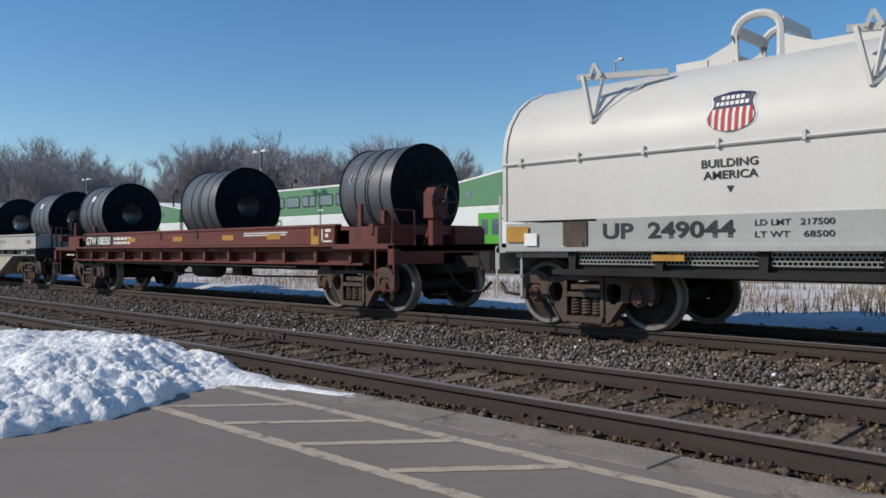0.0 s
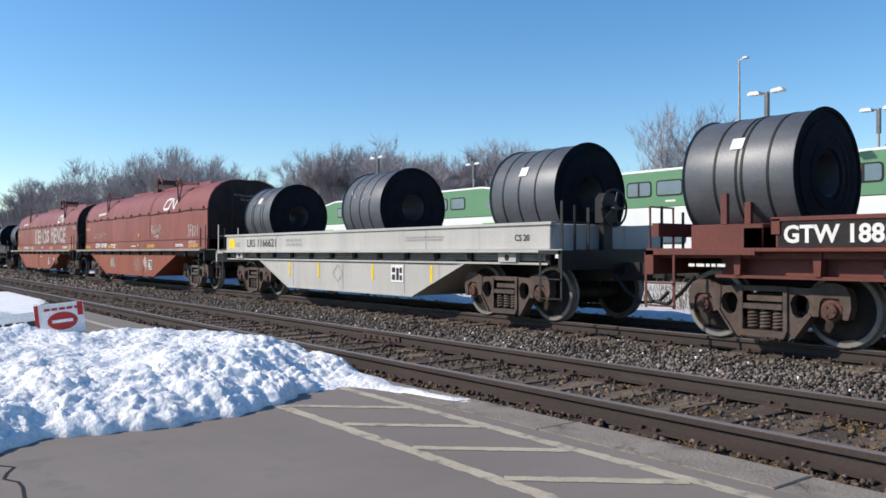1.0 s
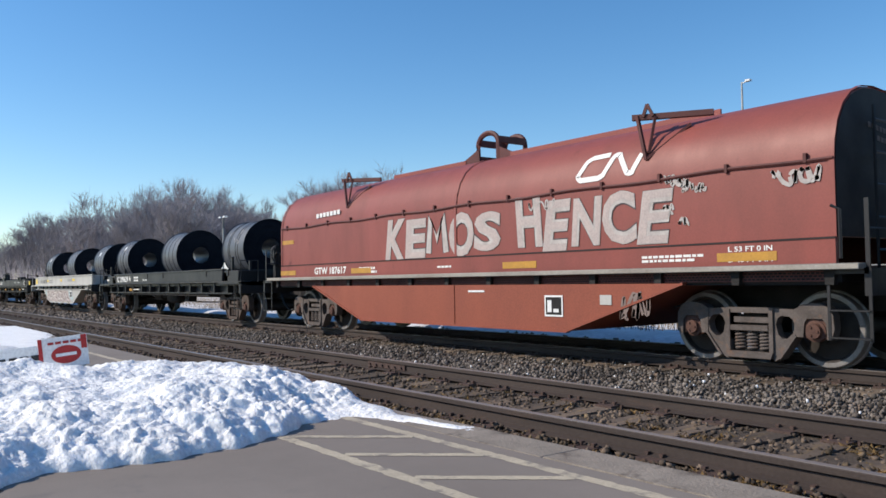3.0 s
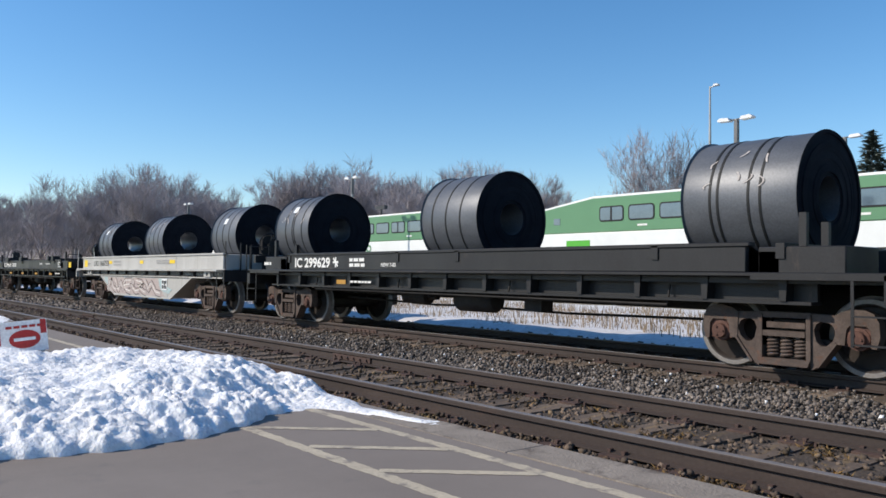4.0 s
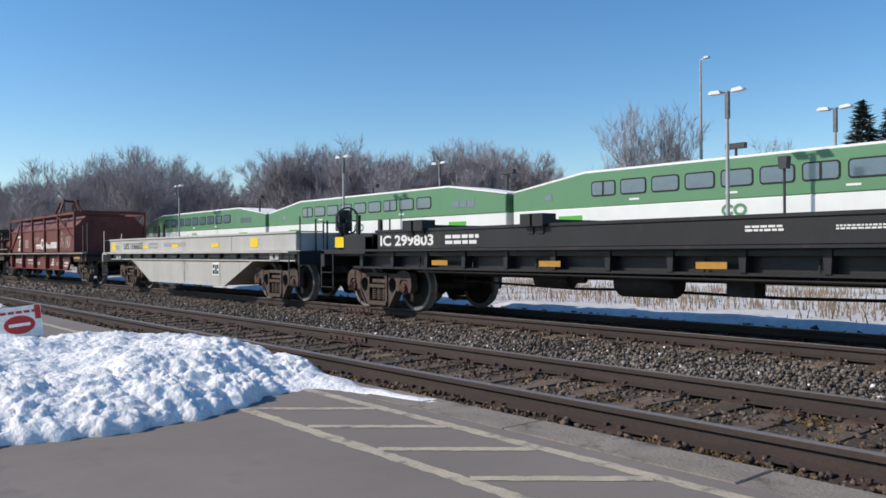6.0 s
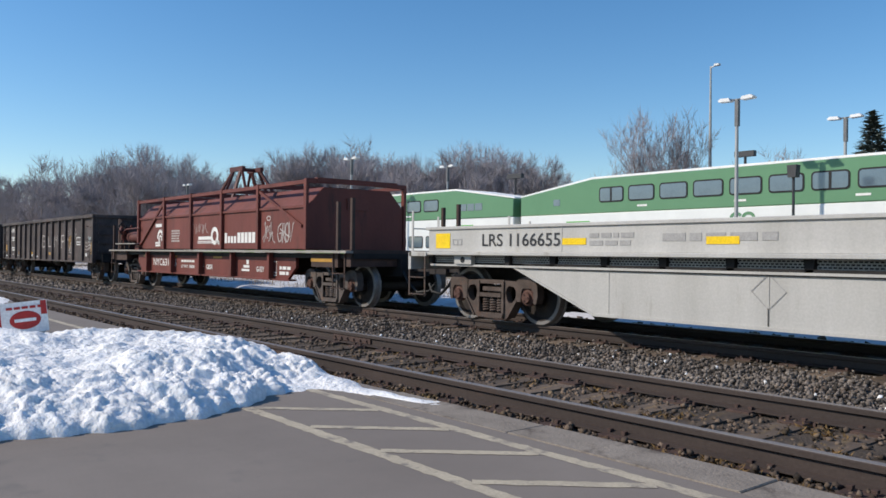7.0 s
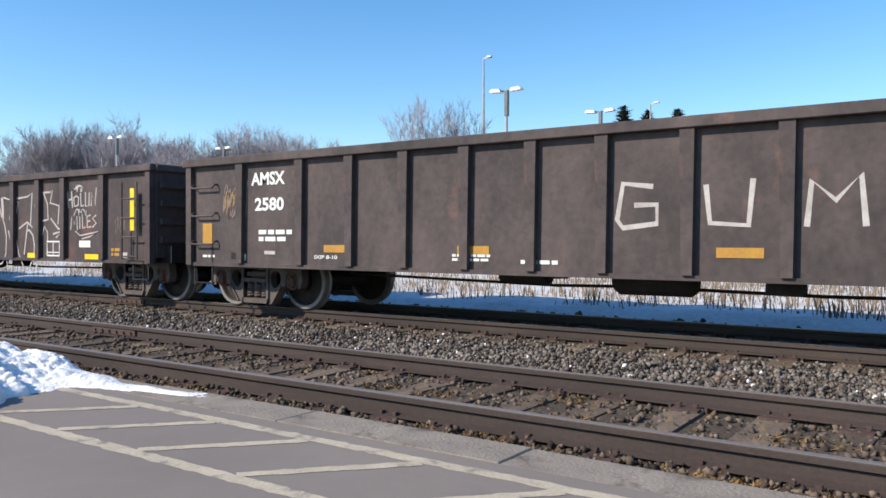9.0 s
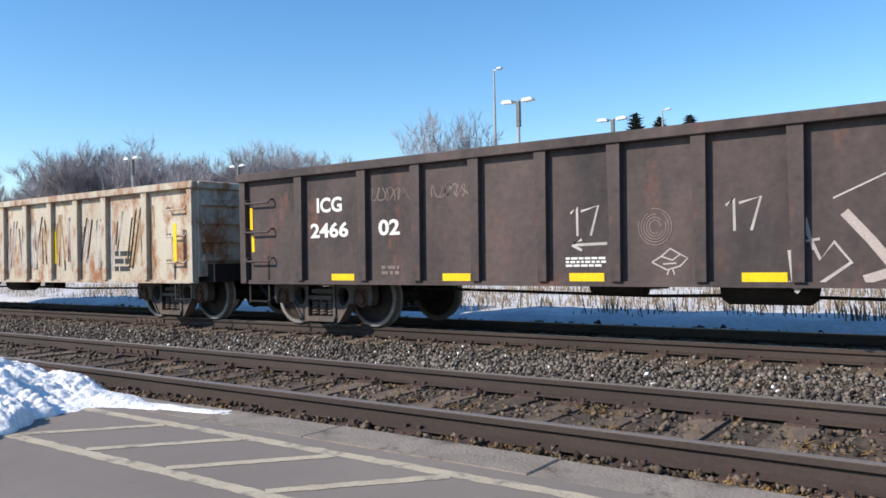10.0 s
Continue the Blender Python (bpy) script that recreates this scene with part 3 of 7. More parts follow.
def heap(x, y):
    d = edge_x(y) - x
    back = 3.60 if x > -7.6 else max(0.195 * -x, 3.60 - 1.9 * (-7.6 - x))
    far = back + 0.04 * math.sin(x * 4) + 0.03 * math.sin(x * 11) - y
    if d <= 0 or far <= 0:
        return -0.06
    rise = (0.16 * (1 - math.exp(-d / 0.025)) + 0.84 * (1 - math.exp(-d / 0.45))) * (1 - math.exp(-far / 0.16))
    body = 0.245 + 0.05 * math.exp(-((x + 6.3) ** 2) / 0.5 - ((y - 2.2) ** 2) / 0.6) + 0.10 * math.exp(-((x + 8.0) ** 2 + (y - 1.0) ** 2) / 1.6)
    body *= 1 - 0.30 * math.exp(-((x + 7.1) ** 2) / 0.15 - ((y - 1.7) ** 2) / 0.25)
    if x > -6.3 and y > 2.9:
        body *= max(0.22, 1 - 0.78 * min(1, (x + 6.3) / 0.6))
    body *= min(1.0, max(0.06, (x + 9.3) / 1.3))
    body += 0.52 * math.exp(-((x + 12.6) ** 2) / 1.6 - ((y - 0.9) ** 2) / 1.2) + 0.3 * math.exp(-((x + 15) ** 2) / 3 - (y + 0.5) ** 2 / 2)
    ridge = rise * body
    rough = min(1, ridge / 0.07)
    front = 0.36 + 0.64 * math.exp(-max(0.0, d - 0.75) / 0.55)
    wx, wy = x + 0.10 * fbm(x, y, 3.1, 3, 1), y + 0.10 * fbm(y, x, 3.1, 3, 8)
    lumps = front * (0.03 * billow(wx, wy, 2.2, 2.0) + 0.03 * fbm(wx, wy, 4.5, 4, 5.0) + 0.030 * clods(wx, wy, 9.0, 5.0) + 0.020 * clods(x + 0.5 * (wx - x), wy, 19.0, 3.0)) + 0.014 * fbm(wx, wy, 22.0, 3, 2.5)
    return -0.012 + ridge * (1 + 0.36 * fbm(x, y, 1.5, 3, 3.0)) + rough * (lumps - 0.015 * front)


me = grid_mesh("snow_heap", -8.5, -3.8, -1.0, 3.75, 0.016, heap, SNOW, lambda x, y: x < edge_x(y) + 0.04)
tagged(new("snow_heap", me), "lumpy heap of ploughed old snow on the platform", "snow")
me = grid_mesh("snow_bank", -24, -8.45, -3.0, 3.75, 0.09, heap, SNOW, lambda x, y: y < 3.8)
tagged(new("snow_bank", me), "ploughed snow bank along the platform", "snow")

# thin line of snow left between the tracks
me = grid_mesh("snow_patch", -4.6, 2.0, 6.25, 7.1, 0.06, lambda x, y: -0.150 + 0.05 * fbm(x, y, 1.4, 3, 2.0) + 0.03 * fbm(x, y, 7, 2, 1) - 0.22 * abs(y - 6.68 - 0.01 * (x + 4)) - 0.035, SNOW)
tagged(new("snow_patch", me), "thin remains of snow between the tracks", "snow", kind="stuff")


# snow field beyond the tracks
def field(x, y):
    return -0.07 + 0.05 * fbm(x, y, 0.25, 3, 4.0) + 0.04 * fbm(x, y, 1.3, 3, 7.0) - 0.30 * min(1, max(0, (12.5 - y) / 0.9))


me = grid_mesh("snow_field", -110, 8, 11.5, 23.5, 0.3, field, FIELD_SNOW)
tagged(new("snow_field", me), "snow-covered verge between the freight tracks and the station", "snow", kind="structure")

# dry grass standing in the snow
rg = np.random.RandomState(12)
vs, fs = [], []
for i in range(26000):
    x = -70 + 74 * rg.rand()
    y = 12.6 + 8.5 * rg.rand()
    if noise.noise(Vector((x * 0.5, y * 0.6, 0))) < -0.12:
        continue
    h, w = 0.08 + 0.3 * rg.rand() ** 1.8, 0.006 + 0.009 * rg.rand()
    z = field(x, y) - 0.03
    dx, dy = 0.18 * h * rg.randn(), 0.18 * h * rg.randn()
    o = len(vs)
    vs += [(x - w, y, z), (x + w, y, z), (x + dx * 0.4 + w * 0.8, y + dy * 0.4, z + h * 0.6), (x + dx * 0.4 - w * 0.8, y + dy * 0.4, z + h * 0.6), (x + dx, y + dy, z + h)]
    fs += [(o, o + 1, o + 2, o + 3), (o + 3, o + 2, o + 4)]
me = bpy.data.meshes.new("dry_grass")
me.from_pydata(vs, [], fs)
me.materials.append(STRAW)
tagged(new("dry_grass", me), "dry brown grass stalks standing in the snow", "grass", kind="stuff")

# ochre moss and dead weeds along the near rail
vs, fs = [], []
for i in range(9000):
    x = -9 + 10.5 * rg.rand() ** 0.7
    y = 3.68 + 0.55 * rg.rand() if i % 3 else 4.45 + 1.3 * rg.rand()
    if noise.noise(Vector((x * 1.6, y * 3, 5))) < (0.08 if i % 3 else 0.22):
        continue
    z, h = -0.165, 0.012 + 0.032 * rg.rand()
    for k in range(2):
        a, w = 6.28 * rg.rand(), 0.008 + 0.012 * rg.rand()
        dx, dy = 0.04 * rg.randn(), 0.04 * rg.randn()
        o = len(vs)
        vs += [(x - w * math.cos(a), y - w * math.sin(a), z), (x + w * math.cos(a), y + w * math.sin(a), z), (x + dx, y + dy, z + h)]
        fs.append((o, o + 1, o + 2))
me = bpy.data.meshes.new("dead_weeds")
me.from_pydata(vs, [], fs)
me.materials.append(WEED)
tagged(new("dead_weeds", me), "ochre dead weeds and moss in the dirty ballast", "weeds", kind="stuff")

# station platform beyond, and ground round it
m = M()
m.box(-240, 60, 23.5, 26.6, -0.74, -0.12)
tagged(part("far_platform", m, CONCRETE), "concrete station platform beside the commuter train", "platform", kind="structure")
m = M()
m.box(-240, 60, 31.3, 34.5, -0.74, -0.12)
tagged(part("far_platform", m, CONCRETE), "second station platform behind the commuter train", "platform", kind="structure")
# ---------------------------------------------------------------- freight cars
# a car's space: x along it (+x leads), y = -1.5 its side towards the platform, z = 0 at the rail heads
WHEEL_R, AXLE = 0.42, 0.78
WHEELSETS, CARS = [], []


def side_frame_mesh(s, steel):
    """Cast side frame: humped pedestals, thick arms round a rounded window on each side, and a spring seat."""
    m = M()
    y0, y1 = (-1.10, -0.96) if s < 0 else (0.96, 1.10)
    for k in (-1, 1):
        m.prism([(k * 0.60, 0.665), (k * 0.70, 0.715), (k * 0.84, 0.745), (k * 0.98, 0.74), (k * 1.09, 0.70), (k * 1.15, 0.61), (k * 1.16, 0.46), (k * 1.12, 0.34), (k * 1.06, 0.34), (k * 1.05, 0.52), (k * 1.0, 0.57), (k * 0.79, 0.57), (k * 0.75, 0.52), (k * 0.73, 0.36), (k * 0.62, 0.36)], y0, y1)
        n = 12
        # arm plate with a rounded window, as a ring of quads
        outer = [(0.25, 0.68), (0.40, 0.675), (0.56, 0.67), (0.70, 0.665), (0.75, 0.54), (0.73, 0.43), (0.62, 0.37), (0.51, 0.26), (0.40, 0.11), (0.30, 0.06), (0.25, 0.30), (0.25, 0.50)]
        cx, cz = 0.455, 0.49
        inner = []
        for ox, oz in outer:
            a = math.atan2(oz - cz, ox - cx)
            inner.append((cx + (0.15 if ox > cx else 0.125) * math.cos(a), cz + (0.11 if oz > cz else 0.165) * math.sin(a)))
        vs = []
        for y in (y0 + 0.01, y1 - 0.01):
            vs += [(k * x, y, z) for x, z in outer] + [(k * x, y, z) for x, z in inner]
        fs = []
        for i in range(n):
            q = (i + 1) % n
            fs += [(i, q, n + q, n + i), (2 * n + i, 3 * n + i, 3 * n + q, 2 * n + q), (i, 2 * n + i, 2 * n + q, q), (n + i, n + q, 3 * n + q, 3 * n + i)]
        m.add(vs, fs)
        # raised flange along the arm
        m.beam((k * 0.63, (y0 + y1) / 2, 0.375), (k * 0.39, (y0 + y1) / 2, 0.10), 0.17, 0.03, (1, 0, 0))
        m.box(min(k * 0.25, k * 0.30), max(k * 0.25, k * 0.30), y0 - 0.015, y1 + 0.015, 0.14, 0.66)
    m.prism([(-0.30, 0.16), (0.30, 0.16), (0.27, 0.085), (-0.27, 0.085)], y0 - 0.03, y1 + 0.03)
    m.prism([(-0.30, 0.685), (0.30, 0.685), (0.30, 0.62), (-0.30, 0.62)], y0, y1)
    # the arms beyond the spring nest reach to the axles
    reach = (AXLE - 0.3) / 0.589
    m.v = [(x if abs(x) < 0.3 else math.copysign(0.3 + (abs(x) - 0.3) * reach, x), y, z * 0.975) for x, y, z in m.v]
    return m.mesh("side_frame", steel)


def springs_mesh(s, steel):
    m = M()
    yc = s * 1.02
    for x in (-0.16, 0.0, 0.16):
        pts = [(x + 0.062 * math.cos(a * 0.7), yc + 0.062 * math.sin(a * 0.7), 0.165 + 0.225 * a / 52) for a in range(53)]
        m.tube(pts, 0.017, 5)
    m.box(-0.24, 0.24, yc - 0.10, yc + 0.10, 0.40, 0.46)
    m.box(-0.22, 0.22, yc - 0.05, yc + 0.05, 0.49, 0.555)
    return m.mesh("spring_nest", steel)


def wheelset_mesh():
    m = M()
    m.lathe([(-1.02, 0.075), (-0.8, 0.085), (-0.7, 0.095), (0.7, 0.095), (0.8, 0.085), (1.02, 0.075)], n=14)
    for s in (-1, 1):
        prof = [(0.80, 0.12), (0.815, 0.16), (0.79, 0.19), (0.765, 0.325), (0.822, 0.348), (0.826, 0.363)]
        m.k = 0
        m.lathe([(s * t, r) for t, r in prof], n=36, caps=False)
        m.k = 1
        m.lathe([(s * t, r) for t, r in [(0.826, 0.363), (0.826, 0.41), (0.818, WHEEL_R), (0.722, WHEEL_R + 0.004), (0.712, WHEEL_R + 0.025), (0.692, WHEEL_R + 0.024), (0.686, 0.363)]], n=36, caps=False)
        m.k = 0
        m.lathe([(s * t, r) for t, r in [(0.686, 0.363), (0.70, 0.345), (0.735, 0.325), (0.70, 0.19), (0.66, 0.16), (0.66, 0.10)]], n=36, caps=False)
    return m.mesh("wheelset", [WHEEL, TREAD])


def bolster_mesh():
    m = M()
    m.box(-0.20, 0.20, -0.95, 0.95, 0.40, 0.58)
    m.lathe([(0.58, 0.2), (0.66, 0.2)], n=18, axis="z")
    for k in (-1, 1):
        m.box(k * 0.36 - 0.07, k * 0.36 + 0.07, -0.93, 0.93, 0.28, 0.38)
        for s in (-1, 1):
            m.box(k * 0.40 - 0.03, k * 0.40 + 0.03, s * 0.76 - 0.05, s * 0.76 + 0.05, 0.2, 0.52)
    return m.mesh("bolster", TRUCK_DARK)


def cap_mesh(s):
    m = M()
    m.box(-0.145, 0.145, min(s * 0.97, s * 1.07), max(s * 0.97, s * 1.07), -0.08, 0.13)
    m.lathe([(s * 1.0, 0.12), (s * 1.08, 0.12), (s * 1.09, 0.09), (s * 1.13, 0.08), (s * 1.135, 0.0)], (0, 0, 0), "y", 14)
    for i in range(3):
        a = 2 * math.pi * i / 3
        m.lathe([(s * 1.13, 0.014), (s * 1.145, 0.014)], (0.05 * math.cos(a), 0, 0.05 * math.sin(a)), "y", 6)
    return m.mesh("bearing_cap", CAP)


SIDE_F = {(s, k): side_frame_mesh(s, k) for s in (-1, 1) for k in (TRUCK, TRUCK_GREY)}
SPRING = {(s, k): springs_mesh(s, k) for s in (-1, 1) for k in (TRUCK, TRUCK_GREY)}
CAPS = {s: cap_mesh(s) for s in (-1, 1)}
WHEELSET, BOLSTER = wheelset_mesh(), bolster_mesh()


def truck(car, x, steel):
    t = part("truck", BOLSTER, None, car, "dusty cast-steel truck with two axles", (x, 0, 0))
    for s in (-1, 1):
        part("side_frame", SIDE_F[s, steel], None, t)
        part("spring_nest", SPRING[s, steel], None, t)
        for k in (-1, 1):
            part("bearing_cap", CAPS[s], None, t, at=(k * AXLE, 0, WHEEL_R))
    for k in (-1, 1):
        w = part("wheelset", WHEELSET, None, t, "worn steel wheels with bright rims", (k * AXLE, 0, WHEEL_R))
        WHEELSETS.append((w, k * AXLE))
    return t


def coupler(car, x, s):
    m = M()
    m.box(min(x, x + s * 0.75), max(x, x + s * 0.75), -0.09, 0.09, 0.72, 0.90)
    m.prism([(x + s * 0.6, -0.15), (x + s * 0.83, -0.19), (x + s * 0.92, -0.12), (x + s * 0.86, 0.02), (x + s * 0.90, 0.16), (x + s * 0.7, 0.17)], 0.68, 0.96, "z")
    part("coupler", m, TRUCK_DARK, car)
    m = M()
    m.tube([(x + s * 0.05, -0.35, 0.72), (x + s * 0.25, -0.36, 0.50), (x + s * 0.5, -0.34, 0.33), (x + s * 0.8, -0.3, 0.36), (x + s * 0.93, -0.26, 0.5)], 0.028, 6)
    part("air_hose", m, RUBBER, car)


def ladder(car, x, y, z0, z1, material, w=0.42, rungs=4):
    m = M()
    for dx in (0, w):
        m.tube([(x + dx, y, z0), (x + dx, y, z1)], 0.016, 5)
    for i in range(rungs):
        z = z0 + (z1 - z0) * (i + 0.15) / rungs
        m.tube([(x, y, z), (x + w, y, z)], 0.015, 5)
    return part("ladder", m, material, car)


def step_iron(car, x, y, material):
    """Hanging corner step under the end of the side."""
    m = M()
    for dx in (0, 0.42):
        m.beam((x + dx, y, 1.05), (x + dx, y, 0.36), 0.032, 0.012)
    for z in (0.38, 0.66):
        m.box(x, x + 0.42, y - 0.025, y + 0.04, z, z + 0.016)
    return part("step", m, material, car)


def brake_wheel(car, x, y, z, material, r=0.28):
    m = M()
    n = 20
    pts = [(x, y + r * math.cos(2 * math.pi * i / n), z + r * math.sin(2 * math.pi * i / n)) for i in range(n + 1)]
    m.tube(pts, 0.018, 6)
    for i in range(5):
        a = 2 * math.pi * i / 5
        m.beam((x, y, z), (x, y + r * math.cos(a), z + r * math.sin(a)), 0.03, 0.012, (1, 0, 0))
    m.lathe([(-0.05, 0.05), (0.05, 0.05)], (x, y, z), "x", 10)
    return part("brake_wheel", m, material, car)


def brake_gear(car, span, material=None):
    """Reservoir, cylinder, rods and pipes under the floor."""
    m = M()
    m.lathe([(-0.6, 0.0), (-0.56, 0.15), (-0.5, 0.19), (0.3, 0.19), (0.36, 0.15), (0.4, 0.0)], (0.4, -0.85, 0.62), "x", 14)
    m.lathe([(-0.3, 0.13), (0.35, 0.13), (0.37, 0.06), (0.6, 0.05)], (-1.4, -0.8, 0.64), "x", 12)
    m.box(1.5, 1.85, -1.0, -0.75, 0.5, 0.8)
    part("brake_reservoir", m, material or TRUCK_DARK, car)
    m = M()
    m.tube([(-span, -0.45, 0.55), (-1.0, -0.7, 0.5), (0, -0.72, 0.52), (2.0, -0.6, 0.48), (span, -0.4, 0.5)], 0.02, 5)
    m.tube([(-span, -1.25, 0.72), (span, -1.25, 0.70)], 0.018, 5)
    for i in range(7):
        x = -span + 2 * span * i / 6
        m.beam((x, -1.25, 0.72), (x, -1.2, 0.95), 0.02)
    part("brake_pipe", m, DARK, car)


def coil_mesh(r, w, seed):
    """A coil on its side: wound shell, stepped ends with shade in their colour where single wraps stand out, and a dark
    eye.
    """
    rng = random.Random(seed)
    h = w / 2
    rings = []
    for i in range(11):
        rr = 0.27 + (r - 0.29) * i / 10
        e = h + rng.uniform(-0.012, 0.008)
        rings += [(e, rr), (e, rr + (r - 0.29) / 10 - 0.004)]
    shell = [(h - 0.012, r - 0.004), (h - 0.03, r), (-h + 0.03, r), (-h + 0.012, r - 0.004)]
    m = M()
    m.lathe(rings + shell + [(-t, q) for t, q in reversed(rings)], axis="x", n=64, closed=True)
    n = 64
    k = len(rings) - 1
    # end rings take the near-black that holds shade; shell and bore keep plain steel
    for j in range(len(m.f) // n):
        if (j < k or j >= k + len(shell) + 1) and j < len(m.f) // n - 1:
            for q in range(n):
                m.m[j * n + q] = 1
    return m.mesh("steel_coil", [COIL, COIL_END_SHADE], 25)


def strap_mesh(r):
    m = M()
    m.lathe([(-0.016, r - 0.004), (-0.016, r + 0.006), (0.016, r + 0.006), (0.016, r - 0.004)], axis="x", n=64, closed=True)
    return m.mesh("strap", RUBBER)


COIL_R = 0.80
COIL_A = coil_mesh(COIL_R, 1.5, 1)
COIL_B = coil_mesh(COIL_R, 1.35, 2)
STRAP = strap_mesh(COIL_R)


def coil(car, x_face, zc, me, w, tag_at=None, marks=0, label=""):
    """A coil rides in the trough of its car; its leading face stands at x_face."""
    x0 = car.location.x + x_face - w / 2
    c = part("steel_coil", me, None, None, "", (x0, TRACK_Y, zc))
    tagged(c, label or "large blue-black hot-rolled steel coil lying in a coil car's trough", "steel coil", "steel coils on the train")
    CARS.append((c, x0, TRACK_Y, zc))
    for b in random.Random(round(x0 * 10)).choice(((-0.24, -0.17, 0.1, 0.2), (-0.3, -0.05, 0.2), (-0.2, 0.0, 0.05, 0.28))):
        part("strap", STRAP, None, c, at=(b * w, 0, 0))
    if tag_at is not None:
        a = radians(tag_at)
        m = M()
        vs = []
        for da in (-0.1, 0.1):
            vs += [(-0.12, -0.812 * math.cos(a + da), 0.812 * math.sin(a + da)), (0.05, -0.812 * math.cos(a + da), 0.812 * math.sin(a + da))]
        m.add(vs, [(0, 1, 3, 2)])
        part("tag", m, SIGN_WHITE, c, "white paper tag")
    rng = random.Random(marks)
    if marks:
        m = M()
        for j in range(7):
            a0, x0 = radians(rng.uniform(8, 40)), rng.uniform(-0.45, 0.4)
            vs, n = [], 6
            dx, da, cv = rng.uniform(-0.12, 0.12), rng.uniform(0.05, 0.2), rng.uniform(-0.08, 0.08)
            for i in range(n + 1):
                t = i / n
                aa, xx = a0 + da * t, x0 + dx * t + cv * math.sin(t * 3.1)
                vs += [(xx - 0.012, -0.811 * math.cos(aa), 0.811 * math.sin(aa)), (xx + 0.012, -0.811 * math.cos(aa), 0.811 * math.sin(aa))]
            m.add(vs, [(2 * i, 2 * i + 1, 2 * i + 3, 2 * i + 2) for i in range(n)])
        tagged(part("chalk_marks", m, GRAFFITI, c, "white chalk marks"), kind="stuff")
    return c


def start_car(name, label, x0, a, end, steel=None):
    car = thing(name, label, "freight car", "cars of the freight train", at=pose(x0, TRACK_Y, 0))
    CARS.append((car, x0, TRACK_Y, 0.0))
    for s in (-1, 1):
        truck(car, s * a, steel or TRUCK)
        coupler(car, s * end, s)
    m = M()
    m.box(-end, end, -0.35, 0.35, 0.62, 0.95)
    part("centre_sill", m, DARK, car)
    return car


def grating_band(car, x0, x1, z0, z1, step, frame_mat, y=-1.5):
    """Open walkway side: dark sheet for the shaded gap, posts, and a strip of punched plate with real holes."""
    # near-black sheet stands in for the shade behind the grating
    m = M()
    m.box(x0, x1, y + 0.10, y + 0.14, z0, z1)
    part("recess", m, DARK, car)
    m = M()
    n = max(1, round((x1 - x0) / step))
    for i in range(n + 1):
        x = x0 + (x1 - x0) * i / n
        m.prism([(x - 0.045, z0), (x + 0.045, z0), (x + 0.06, z1), (x - 0.06, z1)], y + 0.01, y + 0.1)
    part("bracket", m, DARK, car)
    m = M()
    h = (z1 - z0) * 0.62
    zb = z1 - h - 0.015
    rows = 3
    for i in range(n):
        xa, xb = x0 + (x1 - x0) * i / n + 0.07, x0 + (x1 - x0) * (i + 1) / n - 0.07
        k = max(4, int((xb - xa) / 0.05))
        for r in range(rows + 1):
            z = zb + h * r / rows
            m.box(xa, xb, y + 0.055, y + 0.065, z - 0.007, z + 0.007)
        for r in range(rows):
            za, zc = zb + h * r / rows, zb + h * (r + 1) / rows
            for j in range(k):
                xx = xa + (xb - xa) * (j + (0.5 if r % 2 else 0.0)) / k
                m.box(xx - 0.006, xx + 0.006, y + 0.057, y + 0.063, za, zc)
    part("grating", m, frame_mat if frame_mat is DARK_RED else MESH, car)


def tub_plate(car, bot, top, z0, z1, material, y=-1.5):
    """The deep fish-belly side between the trucks, both sides, with a floor."""
    m = M()
    poly = [(-bot, z0), (bot, z0), (top, z1), (-top, z1)]
    m.prism(poly, y + 0.03, y + 0.08)
    m.prism(poly, -y - 0.08, -y - 0.03)
    m.box(-bot, bot, y + 0.08, -y - 0.08, z0, z0 + 0.05)
    for s in (-1, 1):
        m.add([(s * bot, y + 0.08, z0), (s * bot, -y - 0.08, z0), (s * top, -y - 0.08, z1), (s * top, y + 0.08, z1)], [(0, 1, 2, 3)])
    part("tub_side", m, material, car)
    m = M()
    m.prism([(-bot - 0.02, z0 - 0.02), (bot + 0.02, z0 - 0.02), (bot + 0.02, z0 + 0.02), (-bot - 0.02, z0 + 0.02)], y + 0.015, y + 0.09)
    for s in (-1, 1):
        m.beam((s * bot, y + 0.05, z0), (s * top, y + 0.05, z1), 0.075, 0.03, (1, 0, 0))
    part("tub_flange", m, material, car)
    m = M()
    m.box(-top + 0.2, top - 0.2, -1.3, 1.3, z1 - 0.02, z1 + 0.06)
    part("floor", m, DARK, car)


def end_platform(car, x, s, material, z=1.08, rail=True):
    m = M()
    m.box(min(x, x + s * 0.45), max(x, x + s * 0.45), -1.45, 1.45, z - 0.06, z)
    m.box(min(x + s * 0.40, x + s * 0.47), max(x + s * 0.40, x + s * 0.47), -1.45, 1.45, z - 0.28, z)
    part("end_platform", m, material, car)
    if rail:
        for ya, yb in ((-1.4, -0.85), (0.85, 1.4)):
            m = M()
            xr = x + s * 0.42
            for yy, top in ((ya, 0.70), (yb, 0.62)):
                m.beam((xr, yy, z - 0.1), (xr, yy, z + top), 0.045, 0.014)
            m.tube([(xr, ya, z + 0.40), (xr, yb, z + 0.40)], 0.011, 5)
            part("handrail", m, material, car)
    xs = x + s * 0.45 if s < 0 else x + 0.03
    step_iron(car, xs, -1.44, TRUCK if material is LRS_GREY else material)


# ---- open coil car with pale deep sides
S = -1.31  # outer face of the pale cars' sides


